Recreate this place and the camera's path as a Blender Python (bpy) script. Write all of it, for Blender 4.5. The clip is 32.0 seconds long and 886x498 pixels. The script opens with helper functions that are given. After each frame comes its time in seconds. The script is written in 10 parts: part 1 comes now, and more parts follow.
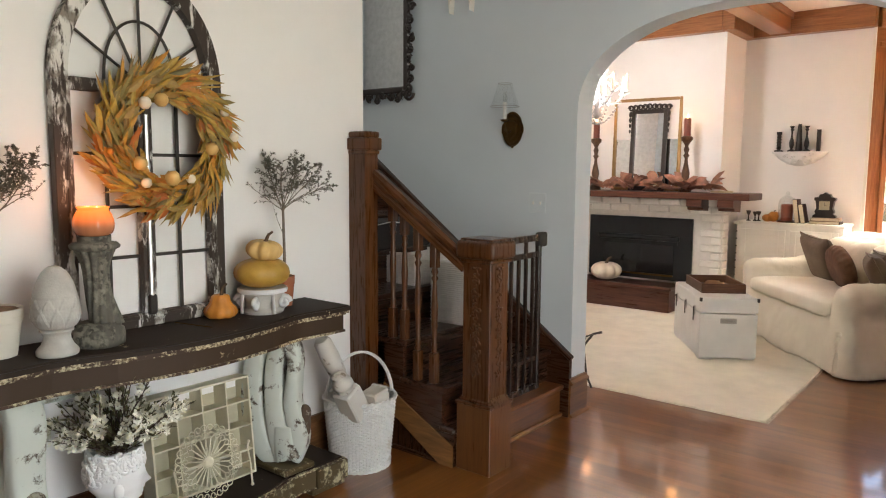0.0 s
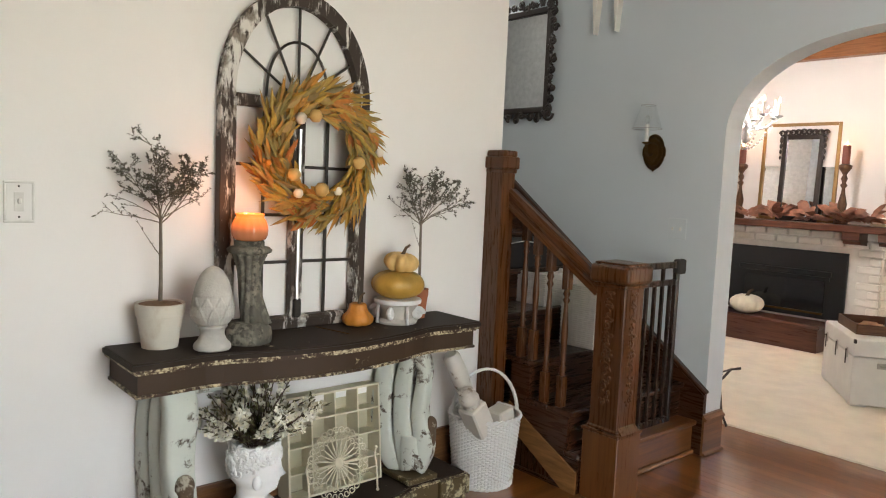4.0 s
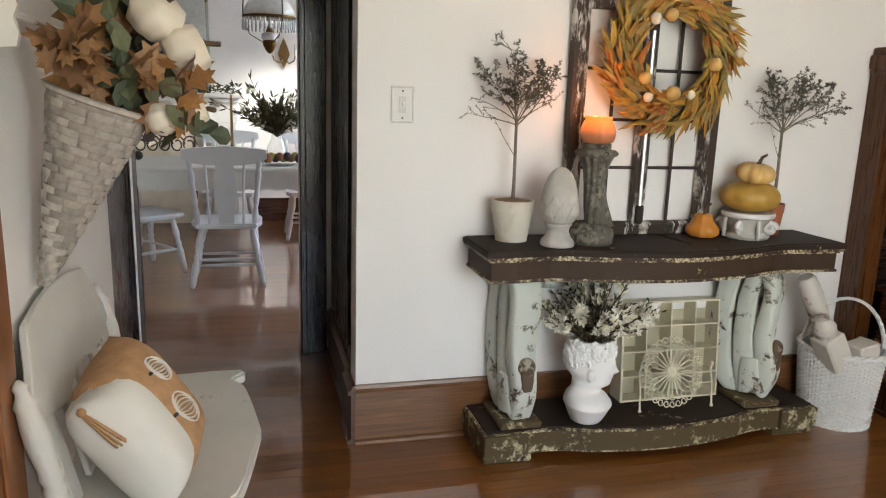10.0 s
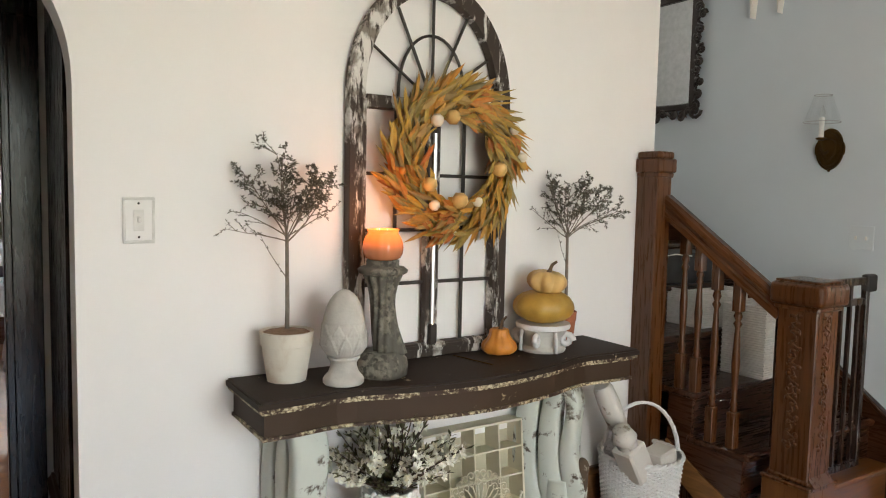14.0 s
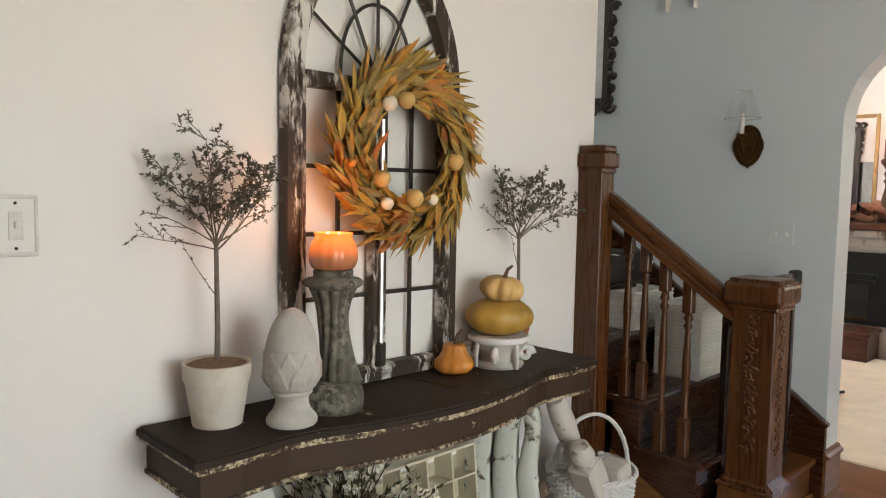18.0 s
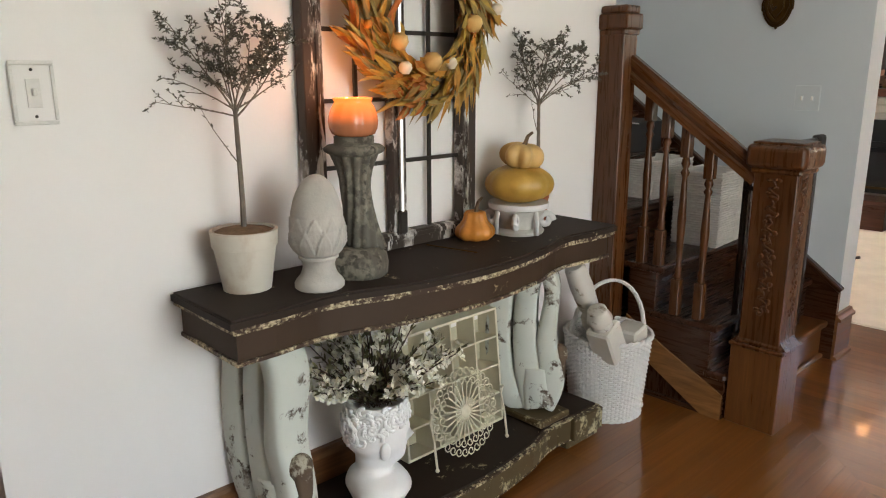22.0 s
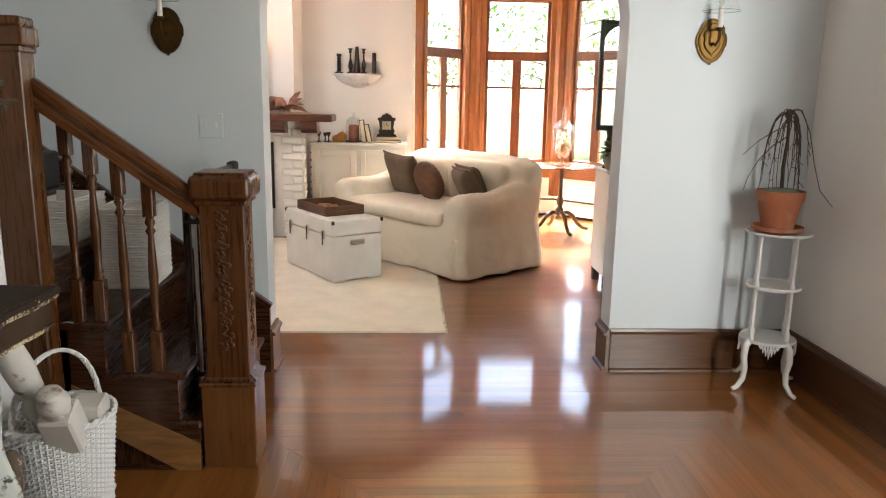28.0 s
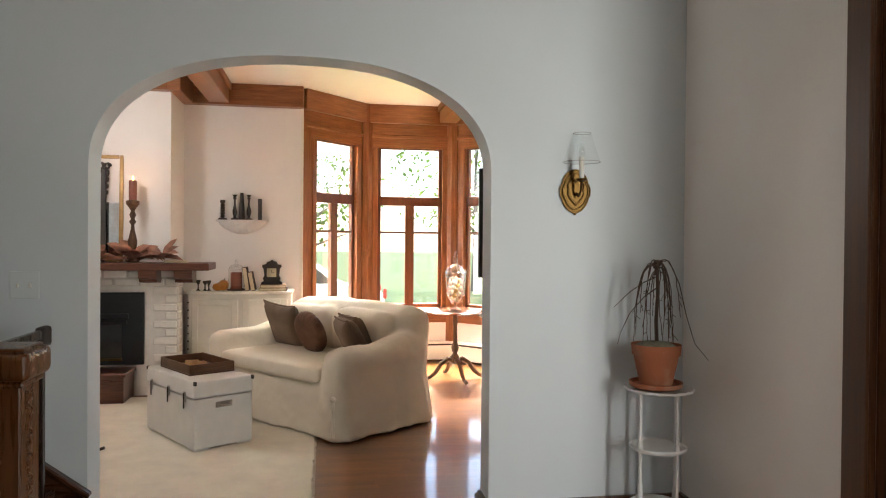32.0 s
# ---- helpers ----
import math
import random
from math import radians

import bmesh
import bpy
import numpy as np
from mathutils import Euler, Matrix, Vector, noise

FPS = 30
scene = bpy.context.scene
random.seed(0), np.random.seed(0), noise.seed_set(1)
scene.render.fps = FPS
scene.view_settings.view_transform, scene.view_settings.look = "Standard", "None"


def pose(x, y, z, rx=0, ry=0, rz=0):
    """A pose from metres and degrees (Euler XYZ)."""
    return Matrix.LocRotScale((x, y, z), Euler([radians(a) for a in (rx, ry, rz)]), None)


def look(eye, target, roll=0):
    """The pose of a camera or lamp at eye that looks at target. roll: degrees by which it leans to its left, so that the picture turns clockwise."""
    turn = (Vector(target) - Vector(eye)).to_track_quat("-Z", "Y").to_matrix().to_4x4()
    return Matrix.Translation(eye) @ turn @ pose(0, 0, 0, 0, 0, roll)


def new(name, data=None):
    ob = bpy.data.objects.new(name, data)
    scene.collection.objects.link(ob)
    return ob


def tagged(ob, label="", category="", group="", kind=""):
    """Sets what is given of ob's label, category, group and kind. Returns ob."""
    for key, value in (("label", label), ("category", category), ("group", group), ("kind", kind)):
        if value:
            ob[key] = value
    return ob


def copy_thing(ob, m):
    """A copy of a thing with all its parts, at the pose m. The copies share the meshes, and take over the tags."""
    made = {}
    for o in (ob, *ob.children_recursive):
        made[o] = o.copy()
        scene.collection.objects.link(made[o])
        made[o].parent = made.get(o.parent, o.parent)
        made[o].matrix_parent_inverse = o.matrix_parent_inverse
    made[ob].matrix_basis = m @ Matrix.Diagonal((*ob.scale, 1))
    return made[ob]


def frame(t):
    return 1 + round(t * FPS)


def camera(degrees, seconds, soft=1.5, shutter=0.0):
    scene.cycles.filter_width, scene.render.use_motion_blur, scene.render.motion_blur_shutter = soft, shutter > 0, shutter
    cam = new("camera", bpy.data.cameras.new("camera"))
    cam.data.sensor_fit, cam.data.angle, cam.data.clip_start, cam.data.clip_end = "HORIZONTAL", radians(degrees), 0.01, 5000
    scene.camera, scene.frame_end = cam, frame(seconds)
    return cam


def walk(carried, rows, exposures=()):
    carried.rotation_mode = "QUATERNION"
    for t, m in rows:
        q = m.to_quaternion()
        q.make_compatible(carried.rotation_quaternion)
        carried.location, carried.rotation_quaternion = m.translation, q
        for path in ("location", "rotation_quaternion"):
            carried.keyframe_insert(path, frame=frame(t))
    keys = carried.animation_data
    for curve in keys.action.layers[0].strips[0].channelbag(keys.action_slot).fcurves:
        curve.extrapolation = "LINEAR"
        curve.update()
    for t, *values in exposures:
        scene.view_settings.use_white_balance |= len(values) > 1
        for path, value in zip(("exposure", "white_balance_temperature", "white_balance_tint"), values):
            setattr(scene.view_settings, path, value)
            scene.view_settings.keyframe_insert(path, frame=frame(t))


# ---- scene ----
cam = camera(63.2, 32.0, 1.1)
PATH = [
    (0, (-0.019, 0.186, 1.405), (-1.265, 1.735, 1.188), 0.4),
    (0.5, (-0.01, 0.189, 1.381), (-1.3, 1.705, 1.184), 0.3),
    (1, (-0.06, 0.2, 1.388), (-1.373, 1.695, 1.192), 0.4),
    (1.5, (-0.091, 0.218, 1.389), (-1.427, 1.694, 1.202), 0.3),
    (2, (-0.129, 0.215, 1.382), (-1.476, 1.682, 1.203), 0.5),
    (2.5, (-0.119, 0.221, 1.387), (-1.495, 1.662, 1.221), 0.8),
    (4.5, (0.018, 0.142, 1.407), (-1.557, 1.362, 1.231), 2.7),
    (5, (0.059, 0.169, 1.385), (-1.6, 1.273, 1.217), 2.6),
    (5.5, (0.059, 0.152, 1.383), (-1.655, 1.168, 1.216), 2.4),
    (6, (0.052, 0.131, 1.391), (-1.703, 1.074, 1.214), 2.1),
    (6.5, (0.065, 0.138, 1.371), (-1.743, 0.976, 1.198), 1.8),
    (7, (0.058, 0.119, 1.376), (-1.792, 0.855, 1.185), 1.7),
    (7.5, (0.057, 0.11, 1.371), (-1.83, 0.739, 1.166), 1.7),
    (8, (0.049, 0.099, 1.362), (-1.864, 0.636, 1.133), 1.7),
    (8.5, (0.04, 0.09, 1.356), (-1.888, 0.554, 1.091), 2.0),
    (9, (0.036, 0.086, 1.348), (-1.893, 0.515, 1.035), 2.2),
    (9.5, (0.029, 0.086, 1.341), (-1.886, 0.531, 0.974), 2.0),
    (10, (0.002, 0.106, 1.332), (-1.889, 0.608, 0.918), 1.8),
    (10.5, (-0.108, 0.133, 1.331), (-1.962, 0.735, 0.885), 1.7),
    (11, (-0.214, 0.148, 1.339), (-2.022, 0.874, 0.886), 1.6),
    (11.5, (-0.28, 0.161, 1.359), (-2.034, 1.021, 0.932), 1.5),
    (12, (-0.305, 0.17, 1.383), (-2.005, 1.151, 1.003), 1.3),
    (12.5, (-0.307, 0.173, 1.392), (-1.973, 1.237, 1.09), 1.4),
    (13, (-0.323, 0.194, 1.398), (-1.978, 1.289, 1.151), 1.6),
    (13.5, (-0.358, 0.216, 1.39), (-2.019, 1.312, 1.197), 1.5),
    (14, (-0.413, 0.248, 1.396), (-2.088, 1.329, 1.24), 1.2),
    (14.5, (-0.49, 0.278, 1.404), (-2.17, 1.354, 1.259), 1.0),
    (16.5, (-0.795, 0.24, 1.41), (-2.316, 1.535, 1.328), 0.8),
    (17, (-0.838, 0.213, 1.404), (-2.312, 1.561, 1.313), 0.8),
    (17.5, (-0.864, 0.211, 1.391), (-2.309, 1.588, 1.275), 1.0),
    (18, (-0.88, 0.213, 1.38), (-2.306, 1.607, 1.231), 1.0),
    (18.5, (-0.854, 0.21, 1.376), (-2.275, 1.604, 1.188), 1.0),
    (19, (-0.798, 0.199, 1.371), (-2.223, 1.583, 1.141), 0.9),
    (19.5, (-0.741, 0.182, 1.369), (-2.174, 1.55, 1.097), 1.1),
    (20, (-0.698, 0.165, 1.364), (-2.139, 1.517, 1.055), 1.4),
    (20.5, (-0.676, 0.156, 1.347), (-2.123, 1.489, 0.991), 1.3),
    (21, (-0.673, 0.163, 1.332), (-2.123, 1.476, 0.917), 1.0),
    (21.5, (-0.761, 0.176, 1.328), (-2.197, 1.49, 0.868), 0.5),
    (22, (-0.894, 0.191, 1.335), (-2.305, 1.527, 0.864), -0.2),
    (22.5, (-0.988, 0.204, 1.336), (-2.373, 1.575, 0.886), -0.5),
    (23, (-1.036, 0.26, 1.351), (-2.413, 1.651, 0.938), 0.2),
    (23.5, (-1.12, 0.336, 1.375), (-2.518, 1.729, 1.051), 0.3),
    (24, (-1.185, 0.391, 1.388), (-2.594, 1.791, 1.158), 0.6),
    (24.5, (-1.23, 0.384, 1.41), (-2.61, 1.817, 1.2), 0.4),
    (26.5, (-1.395, 0.243, 1.368), (-2.104, 2.067, 0.957), 0.7),
    (27, (-1.357, 0.258, 1.368), (-1.791, 2.166, 0.953), 1.2),
    (27.5, (-1.328, 0.279, 1.362), (-1.48, 2.231, 0.954), 1.2),
    (28, (-1.282, 0.294, 1.356), (-1.185, 2.251, 0.952), 1.0),
    (28.5, (-1.229, 0.303, 1.357), (-0.932, 2.242, 0.967), 0.9),
    (29, (-1.16, 0.33, 1.377), (-0.726, 2.252, 1.032), 0.8),
    (29.5, (-1.115, 0.359, 1.394), (-0.616, 2.279, 1.14), 0.9),
    (30, (-1.094, 0.365, 1.409), (-0.604, 2.298, 1.261), 0.8),
    (30.5, (-1.073, 0.369, 1.418), (-0.643, 2.321, 1.345), 0.7),
    (31, (-1.051, 0.38, 1.416), (-0.687, 2.347, 1.377), 0.7),
    (31.5, (-1.025, 0.449, 1.413), (-0.698, 2.422, 1.385), 0.8),
    (32, (-0.995, 0.579, 1.417), (-0.671, 2.552, 1.396), 0.5),
]
EXPOSURES = [(0.0, 2.56), (2.0, 2.62), (6.0, 2.60), (9.0, 2.55), (12.0, 2.75), (18.0, 2.52), (23.0, 2.60), (24.5, 2.48), (26.8, 2.65), (28.6, 2.68), (29.3, 2.50), (30.0, 2.02), (32.0, 2.03)]
walk(cam, [(t, look(eye, target, roll)) for t, eye, target, roll in PATH], EXPOSURES)

# ---------------------------------------------------------------- light
SUN_EL, SUN_AZ = 52.0, 25.0
world = bpy.data.worlds.new("world")
scene.world = world
world.use_nodes = True
wt = world.node_tree
sky = wt.nodes.new("ShaderNodeTexSky")
sky.sky_type = 'NISHITA'
sky.sun_disc = False
sky.sun_elevation, sky.sun_rotation = radians(SUN_EL), radians(SUN_AZ)
wt.links.new(sky.outputs[0], wt.nodes["Background"].inputs[0])
wt.nodes["Background"].inputs[1].default_value = 0.15


def lamp(name, kind, m, energy, color=(1, 1, 1), size=1.0, size_y=None, spread=180.0):
    d = bpy.data.lights.new(name, kind)
    d.energy, d.color = energy, color
    if kind == 'SUN':
        d.angle = radians(0.6)
    elif kind == 'AREA':
        d.shape, d.size, d.size_y = 'RECTANGLE', size, size_y or size
        d.spread = radians(spread)
    else:
        d.shadow_soft_size = size
    ob = new(name, d)
    ob.matrix_world = m
    return ob


sun_dir = Vector((math.sin(radians(SUN_AZ)) * math.cos(radians(SUN_EL)), math.cos(radians(SUN_AZ)) * math.cos(radians(SUN_EL)), math.sin(radians(SUN_EL))))
lamp("sun", 'SUN', look(sun_dir * 30, (0, 0, 0)), 3.5, (1.0, 0.93, 0.82))
DAY = (1.0, 0.985, 0.91)
lamp("sky_light_bay", 'AREA', look((-0.1, 10.6, 5.0), (-0.8, 5.2, 0.3)), 5000, DAY, 4.2, 1.8)
# added fill without a window: brightens the stair wall that the carved mirror reflects
lamp("stair_window_light", 'AREA', look((-3.75, 3.70, 2.70), (-3.55, 2.70, 2.0)), 0.9, DAY, 0.5, 0.4)
lamp("sky_light_porch", 'AREA', look((0.98, 1.40, 1.25), (-2.3, 2.90, 1.20)), 10.5, DAY, 1.80, 1.90)
# added fill in an unseen porch opening, aimed at the north wall's right corner
lamp("sky_light_porch_south", 'AREA', look((1.13, -0.56, 1.50), (0.50, 3.6, 1.2)), 21, DAY, 0.48, 1.5)
# lamp in an added, unseen window opening that lights the dining room
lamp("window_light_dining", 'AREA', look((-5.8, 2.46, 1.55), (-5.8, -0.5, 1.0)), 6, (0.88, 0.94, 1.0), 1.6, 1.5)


# ---------------------------------------------------------------- materials
MATS = {}


class Nodes:
    """A short hand for building one node material."""

    def __init__(self, name, rough=0.5, metal=0.0):
        self.mat = bpy.data.materials.new(name)
        self.mat.use_nodes = True
        self.t = self.mat.node_tree
        self.b = self.t.nodes["Principled BSDF"]
        self.b.inputs["Roughness"].default_value = rough
        self.b.inputs["Metallic"].default_value = metal
        self.co = self.add("ShaderNodeTexCoord").outputs["Object"]
        MATS[name] = self.mat

    def add(self, kind):
        return self.t.nodes.new(kind)

    def link(self, a, b):
        self.t.links.new(a, b)

    def put(self, name, value):
        if isinstance(value, (int, float, tuple)):
            self.b.inputs[name].default_value = value
        else:
            self.link(value, self.b.inputs[name])

    def mapped(self, scale, world=False):
        m = self.add("ShaderNodeMapping")
        m.inputs["Scale"].default_value = scale
        if world:
            self.link(self.add("ShaderNodeNewGeometry").outputs["Position"], m.inputs["Vector"])
        else:
            self.link(self.co, m.inputs["Vector"])
        return m.outputs[0]

    def noise(self, scale, detail=4.0, rough=0.55, vec=None, distort=0.0):
        n = self.add("ShaderNodeTexNoise")
        n.inputs["Scale"].default_value, n.inputs["Detail"].default_value = scale, detail
        n.inputs["Roughness"].default_value, n.inputs["Distortion"].default_value = rough, distort
        self.link(self.co if vec is None else vec, n.inputs["Vector"])
        return n.outputs["Fac"]

    def ramp(self, fac, stops):
        r = self.add("ShaderNodeValToRGB")
        e = r.color_ramp.elements
        while len(e) < len(stops):
            e.new(0.5)
        for s, (p, c) in zip(e, stops):
            s.position, s.color = p, (*c, 1) if len(c) == 3 else c
        self.link(fac, r.inputs[0])
        return r.outputs[0]

    def span(self, fac, lo, hi, a=0.0, b=1.0):
        r = self.add("ShaderNodeMapRange")
        for i, v in zip((1, 2, 3, 4), (lo, hi, a, b)):
            r.inputs[i].default_value = v
        self.link(fac, r.inputs[0])
        return r.outputs[0]

    def mix(self, fac, a, b, how='MIX'):
        m = self.add("ShaderNodeMix")
        m.data_type, m.blend_type = 'RGBA', how
        for i, v in ((0, fac), (6, a), (7, b)):
            if isinstance(v, tuple):
                m.inputs[i].default_value = (*v, 1) if len(v) == 3 else v
            elif isinstance(v, (int, float)):
                m.inputs[i].default_value = v
            else:
                self.link(v, m.inputs[i])
        return m.outputs[2]

    def random(self):
        return self.add("ShaderNodeObjectInfo").outputs["Random"]

    def island(self):
        return self.add("ShaderNodeNewGeometry").outputs["Random Per Island"]

    def bump(self, fac, strength=0.2, dist=0.002):
        n = self.add("ShaderNodeBump")
        n.inputs["Strength"].default_value, n.inputs["Distance"].default_value = strength, dist
        self.link(fac, n.inputs["Height"])
        self.link(n.outputs[0], self.b.inputs["Normal"])


def paint(name, color, rough=0.6, vary=0.06, scale=3.0, grain=60.0, bump=0.12, world=False):
    n = Nodes(name, rough)
    v = n.mapped((1, 1, 1), world)
    f = n.noise(scale, 5, 0.6, v)
    lo, hi = tuple(c * (1 - vary) for c in color), tuple(min(1, c * (1 + vary)) for c in color)
    n.put("Base Color", n.ramp(f, [(0.3, lo), (0.7, hi)]))
    g = n.noise(grain, 3, 0.6, v)
    n.put("Roughness", n.span(g, 0.3, 0.7, rough - 0.06, rough + 0.06))
    n.bump(g, bump, 0.002)
    return n.mat


def wood(name, dark, light, rough=0.35, grain=(1.2, 22, 22), scale=4.0, coat=0.2, bump=0.08, per_piece=0.0, polish=0.2, spec=0.28, uneven=1.0):
    n = Nodes(name, rough)
    n.put("Specular IOR Level", spec)
    v = n.mapped(grain)
    if per_piece:
        a = n.add("ShaderNodeVectorMath")
        a.operation = 'ADD'
        n.link(v, a.inputs[0])
        s = n.add("ShaderNodeVectorMath")
        s.operation = 'SCALE'
        s.inputs[0].default_value = (17.0, 31.0, 23.0)
        n.link(n.random(), s.inputs["Scale"])
        n.link(s.outputs[0], a.inputs[1])
        v = a.outputs[0]
    f = n.noise(scale, 6, 0.62, v, 0.6)
    f2 = n.noise(scale * 0.25, 2, 0.5, v)
    mixf = n.mix(0.35, f, f2)
    col = n.ramp(mixf, [(0.30, dark), (0.52, tuple((a + b) / 2 for a, b in zip(dark, light))), (0.72, light)])
    if per_piece:
        col = n.mix(1.0, col, n.ramp(n.random(), [(0.0, (1 - per_piece,) * 3), (1.0, (1 + per_piece * 0.4,) * 3)]), 'MULTIPLY')
    n.put("Base Color", col)
    n.put("Roughness", n.span(f, 0.3, 0.7, rough - 0.05 * uneven, rough + 0.1 * uneven))
    n.put("Coat Weight", coat)
    n.put("Coat IOR", 1.75 if coat > 0.9 else 1.5)
    n.put("Coat Roughness", polish)
    n.bump(f, bump, 0.001)
    return n.mat


def chipped(name, coat_color, under, amount=0.62, scale=14.0, rough=0.65, edge=0.03, third=None, stretch=(1, 1, 1), bump=0.5):
    n = Nodes(name, rough)
    n.put("Specular IOR Level", 0.3)
    v = n.mapped(stretch)
    f = n.noise(scale, 7, 0.68, v, 0.3)
    big = n.noise(scale * 0.22, 3, 0.5, v)
    f = n.mix(0.4, f, big)
    k = n.span(f, amount - edge, amount + edge)
    tone = n.noise(5, 4, 0.6)
    top = n.mix(tone, tuple(c * 0.82 for c in coat_color), tuple(min(1, c * 1.1) for c in coat_color))
    low = under if third is None else n.mix(n.span(n.noise(scale * 1.7, 4), 0.45, 0.6), under, third)
    n.put("Base Color", n.mix(k, top, low))
    inv = n.span(k, 0, 1, 1, 0)
    n.bump(inv, bump, 0.0015)
    return n.mat


def plain(name, color, rough=0.5, metal=0.0, **more):
    n = Nodes(name, rough, metal)
    f = n.noise(30, 4)
    n.put("Base Color", n.ramp(f, [(0.3, tuple(c * 0.88 for c in color)), (0.7, tuple(min(1, c * 1.08) for c in color))]))
    for k, v in more.items():
        n.put(k.replace("_", " "), v)
    return n.mat


def glass(name, color=(1, 1, 1), rough=0.0, thin=True, gloss=0.5):
    n = Nodes(name, rough)
    if thin:
        t = n.add("ShaderNodeBsdfTransparent")
        t.inputs[0].default_value = (*color, 1)
        g = n.add("ShaderNodeBsdfGlossy")
        g.inputs["Roughness"].default_value = 0.02
        fr = n.add("ShaderNodeLayerWeight")
        fr.inputs[0].default_value = 0.25
        m = n.add("ShaderNodeMixShader")
        n.link(n.span(fr.outputs["Facing"], 0.0, 1.0, 0.05, gloss), m.inputs[0])
        n.link(t.outputs[0], m.inputs[1])
        n.link(g.outputs[0], m.inputs[2])
        n.link(m.outputs[0], n.t.nodes["Material Output"].inputs["Surface"])
    else:
        n.put("Base Color", (*color, 1))
        n.put("Transmission Weight", 1.0)
    return n.mat


WHITE_WALL = paint("wall_white", (0.81, 0.785, 0.762), 0.55, 0.03, 1.2, 90, 0.10, True)
BLUE_WALL = paint("wall_grey_blue", (0.60, 0.655, 0.70), 0.5, 0.03, 1.2, 90, 0.10, True)
CREAM_WALL = paint("wall_cream", (0.80, 0.765, 0.742), 0.6, 0.03, 1.2, 90, 0.10, True)
TRIM_WHITE = paint("trim_white", (0.78, 0.75, 0.68), 0.4, 0.04)
CEIL = paint("ceiling_white", (0.82, 0.80, 0.77), 0.7, 0.03, 1.0, 60, 0.1, True)
OAK = wood("oak_trim", (0.16, 0.055, 0.018), (0.36, 0.15, 0.055), 0.35, (16, 16, 1.0), 5, 0.3)
OAK_X = wood("oak_trim_x", (0.16, 0.055, 0.018), (0.36, 0.15, 0.055), 0.35, (1.0, 16, 16), 5, 0.3)
OAK_Y = wood("oak_trim_y", (0.16, 0.055, 0.018), (0.36, 0.15, 0.055), 0.35, (16, 1.0, 16), 5, 0.3)
DARK = wood("dark_stained_wood", (0.026, 0.0085, 0.0034), (0.056, 0.0185, 0.0068), 0.26, (20, 20, 1.4), 4, 0.35)
DARK_X = wood("dark_stained_wood_x", (0.026, 0.0085, 0.0034), (0.056, 0.0185, 0.0068), 0.26, (1.4, 20, 20), 4, 0.35)
DARK_Y = wood("dark_stained_wood_y", (0.026, 0.0085, 0.0034), (0.056, 0.0185, 0.0068), 0.26, (20, 1.4, 20), 4, 0.35)
NEWEL = wood("newel_oak", (0.038, 0.0115, 0.0026), (0.115, 0.0390, 0.0090), 0.27, (24, 24, 1.6), 3, 0.15)
NEWEL_X = wood("newel_oak_x", (0.038, 0.0115, 0.0026), (0.115, 0.0390, 0.0090), 0.27, (1.6, 24, 24), 3, 0.15)
GOLDEN = wood("golden_oak", (0.13, 0.055, 0.016), (0.33, 0.155, 0.052), 0.35, (2, 20, 14), 4, 0.3)
BASEB_Y = wood("baseboard_wood_y", (0.082, 0.029, 0.0080), (0.215, 0.086, 0.025), 0.33, (22, 1.2, 22), 4, 0.3)
DOOR_BROWN = wood("door_brown_oak", (0.058, 0.024, 0.010), (0.105, 0.045, 0.019), 0.33, (26, 26, 0.8), 3, 0.2)
DOOR_BROWN_Y = wood("door_brown_oak_y", (0.058, 0.024, 0.010), (0.105, 0.045, 0.019), 0.33, (26, 0.8, 26), 3, 0.2)
BLACKWOOD = wood("black_brown_wood", (0.010, 0.006, 0.005), (0.035, 0.018, 0.012), 0.25, (18, 18, 1.5), 4, 0.4)

# ---------------------------------------------------------------- mesh helpers


def box(bm, x0, x1, y0, y1, z0, z1, bevel=0.0, segments=1, m=None):
    r = bmesh.ops.create_cube(bm, size=1.0)
    vs = r["verts"]
    bmesh.ops.scale(bm, vec=(x1 - x0, y1 - y0, z1 - z0), verts=vs)
    bmesh.ops.translate(bm, vec=((x0 + x1) / 2, (y0 + y1) / 2, (z0 + z1) / 2), verts=vs)
    if m is not None:
        bmesh.ops.transform(bm, matrix=m, verts=vs)
    if bevel:
        es = list({e for v in vs for e in v.link_edges})
        bmesh.ops.bevel(bm, geom=es, offset=bevel, segments=segments, affect='EDGES', profile=0.5)
    return vs


def lathe(bm, profile, segments=24, m=None, squash=None, offset=None):
    """A turned shape round z from (radius, height) pairs; squash(a) scales the radius by the angle."""
    rings = []
    for r, z in profile:
        ring = []
        for i in range(segments):
            a = 2 * math.pi * i / segments
            k = r * (squash(a, z) if squash else 1.0)
            ox, oy = offset(z) if offset else (0, 0)
            ring.append(bm.verts.new((ox + k * math.cos(a), oy + k * math.sin(a), z)))
        rings.append(ring)
    for a, b in zip(rings, rings[1:]):
        for i in range(segments):
            j = (i + 1) % segments
            bm.faces.new((a[i], a[j], b[j], b[i]))
    bm.faces.new(list(reversed(rings[0])))
    bm.faces.new(rings[-1])
    if m is not None:
        bmesh.ops.transform(bm, matrix=m, verts=[v for ring in rings for v in ring])
    return rings


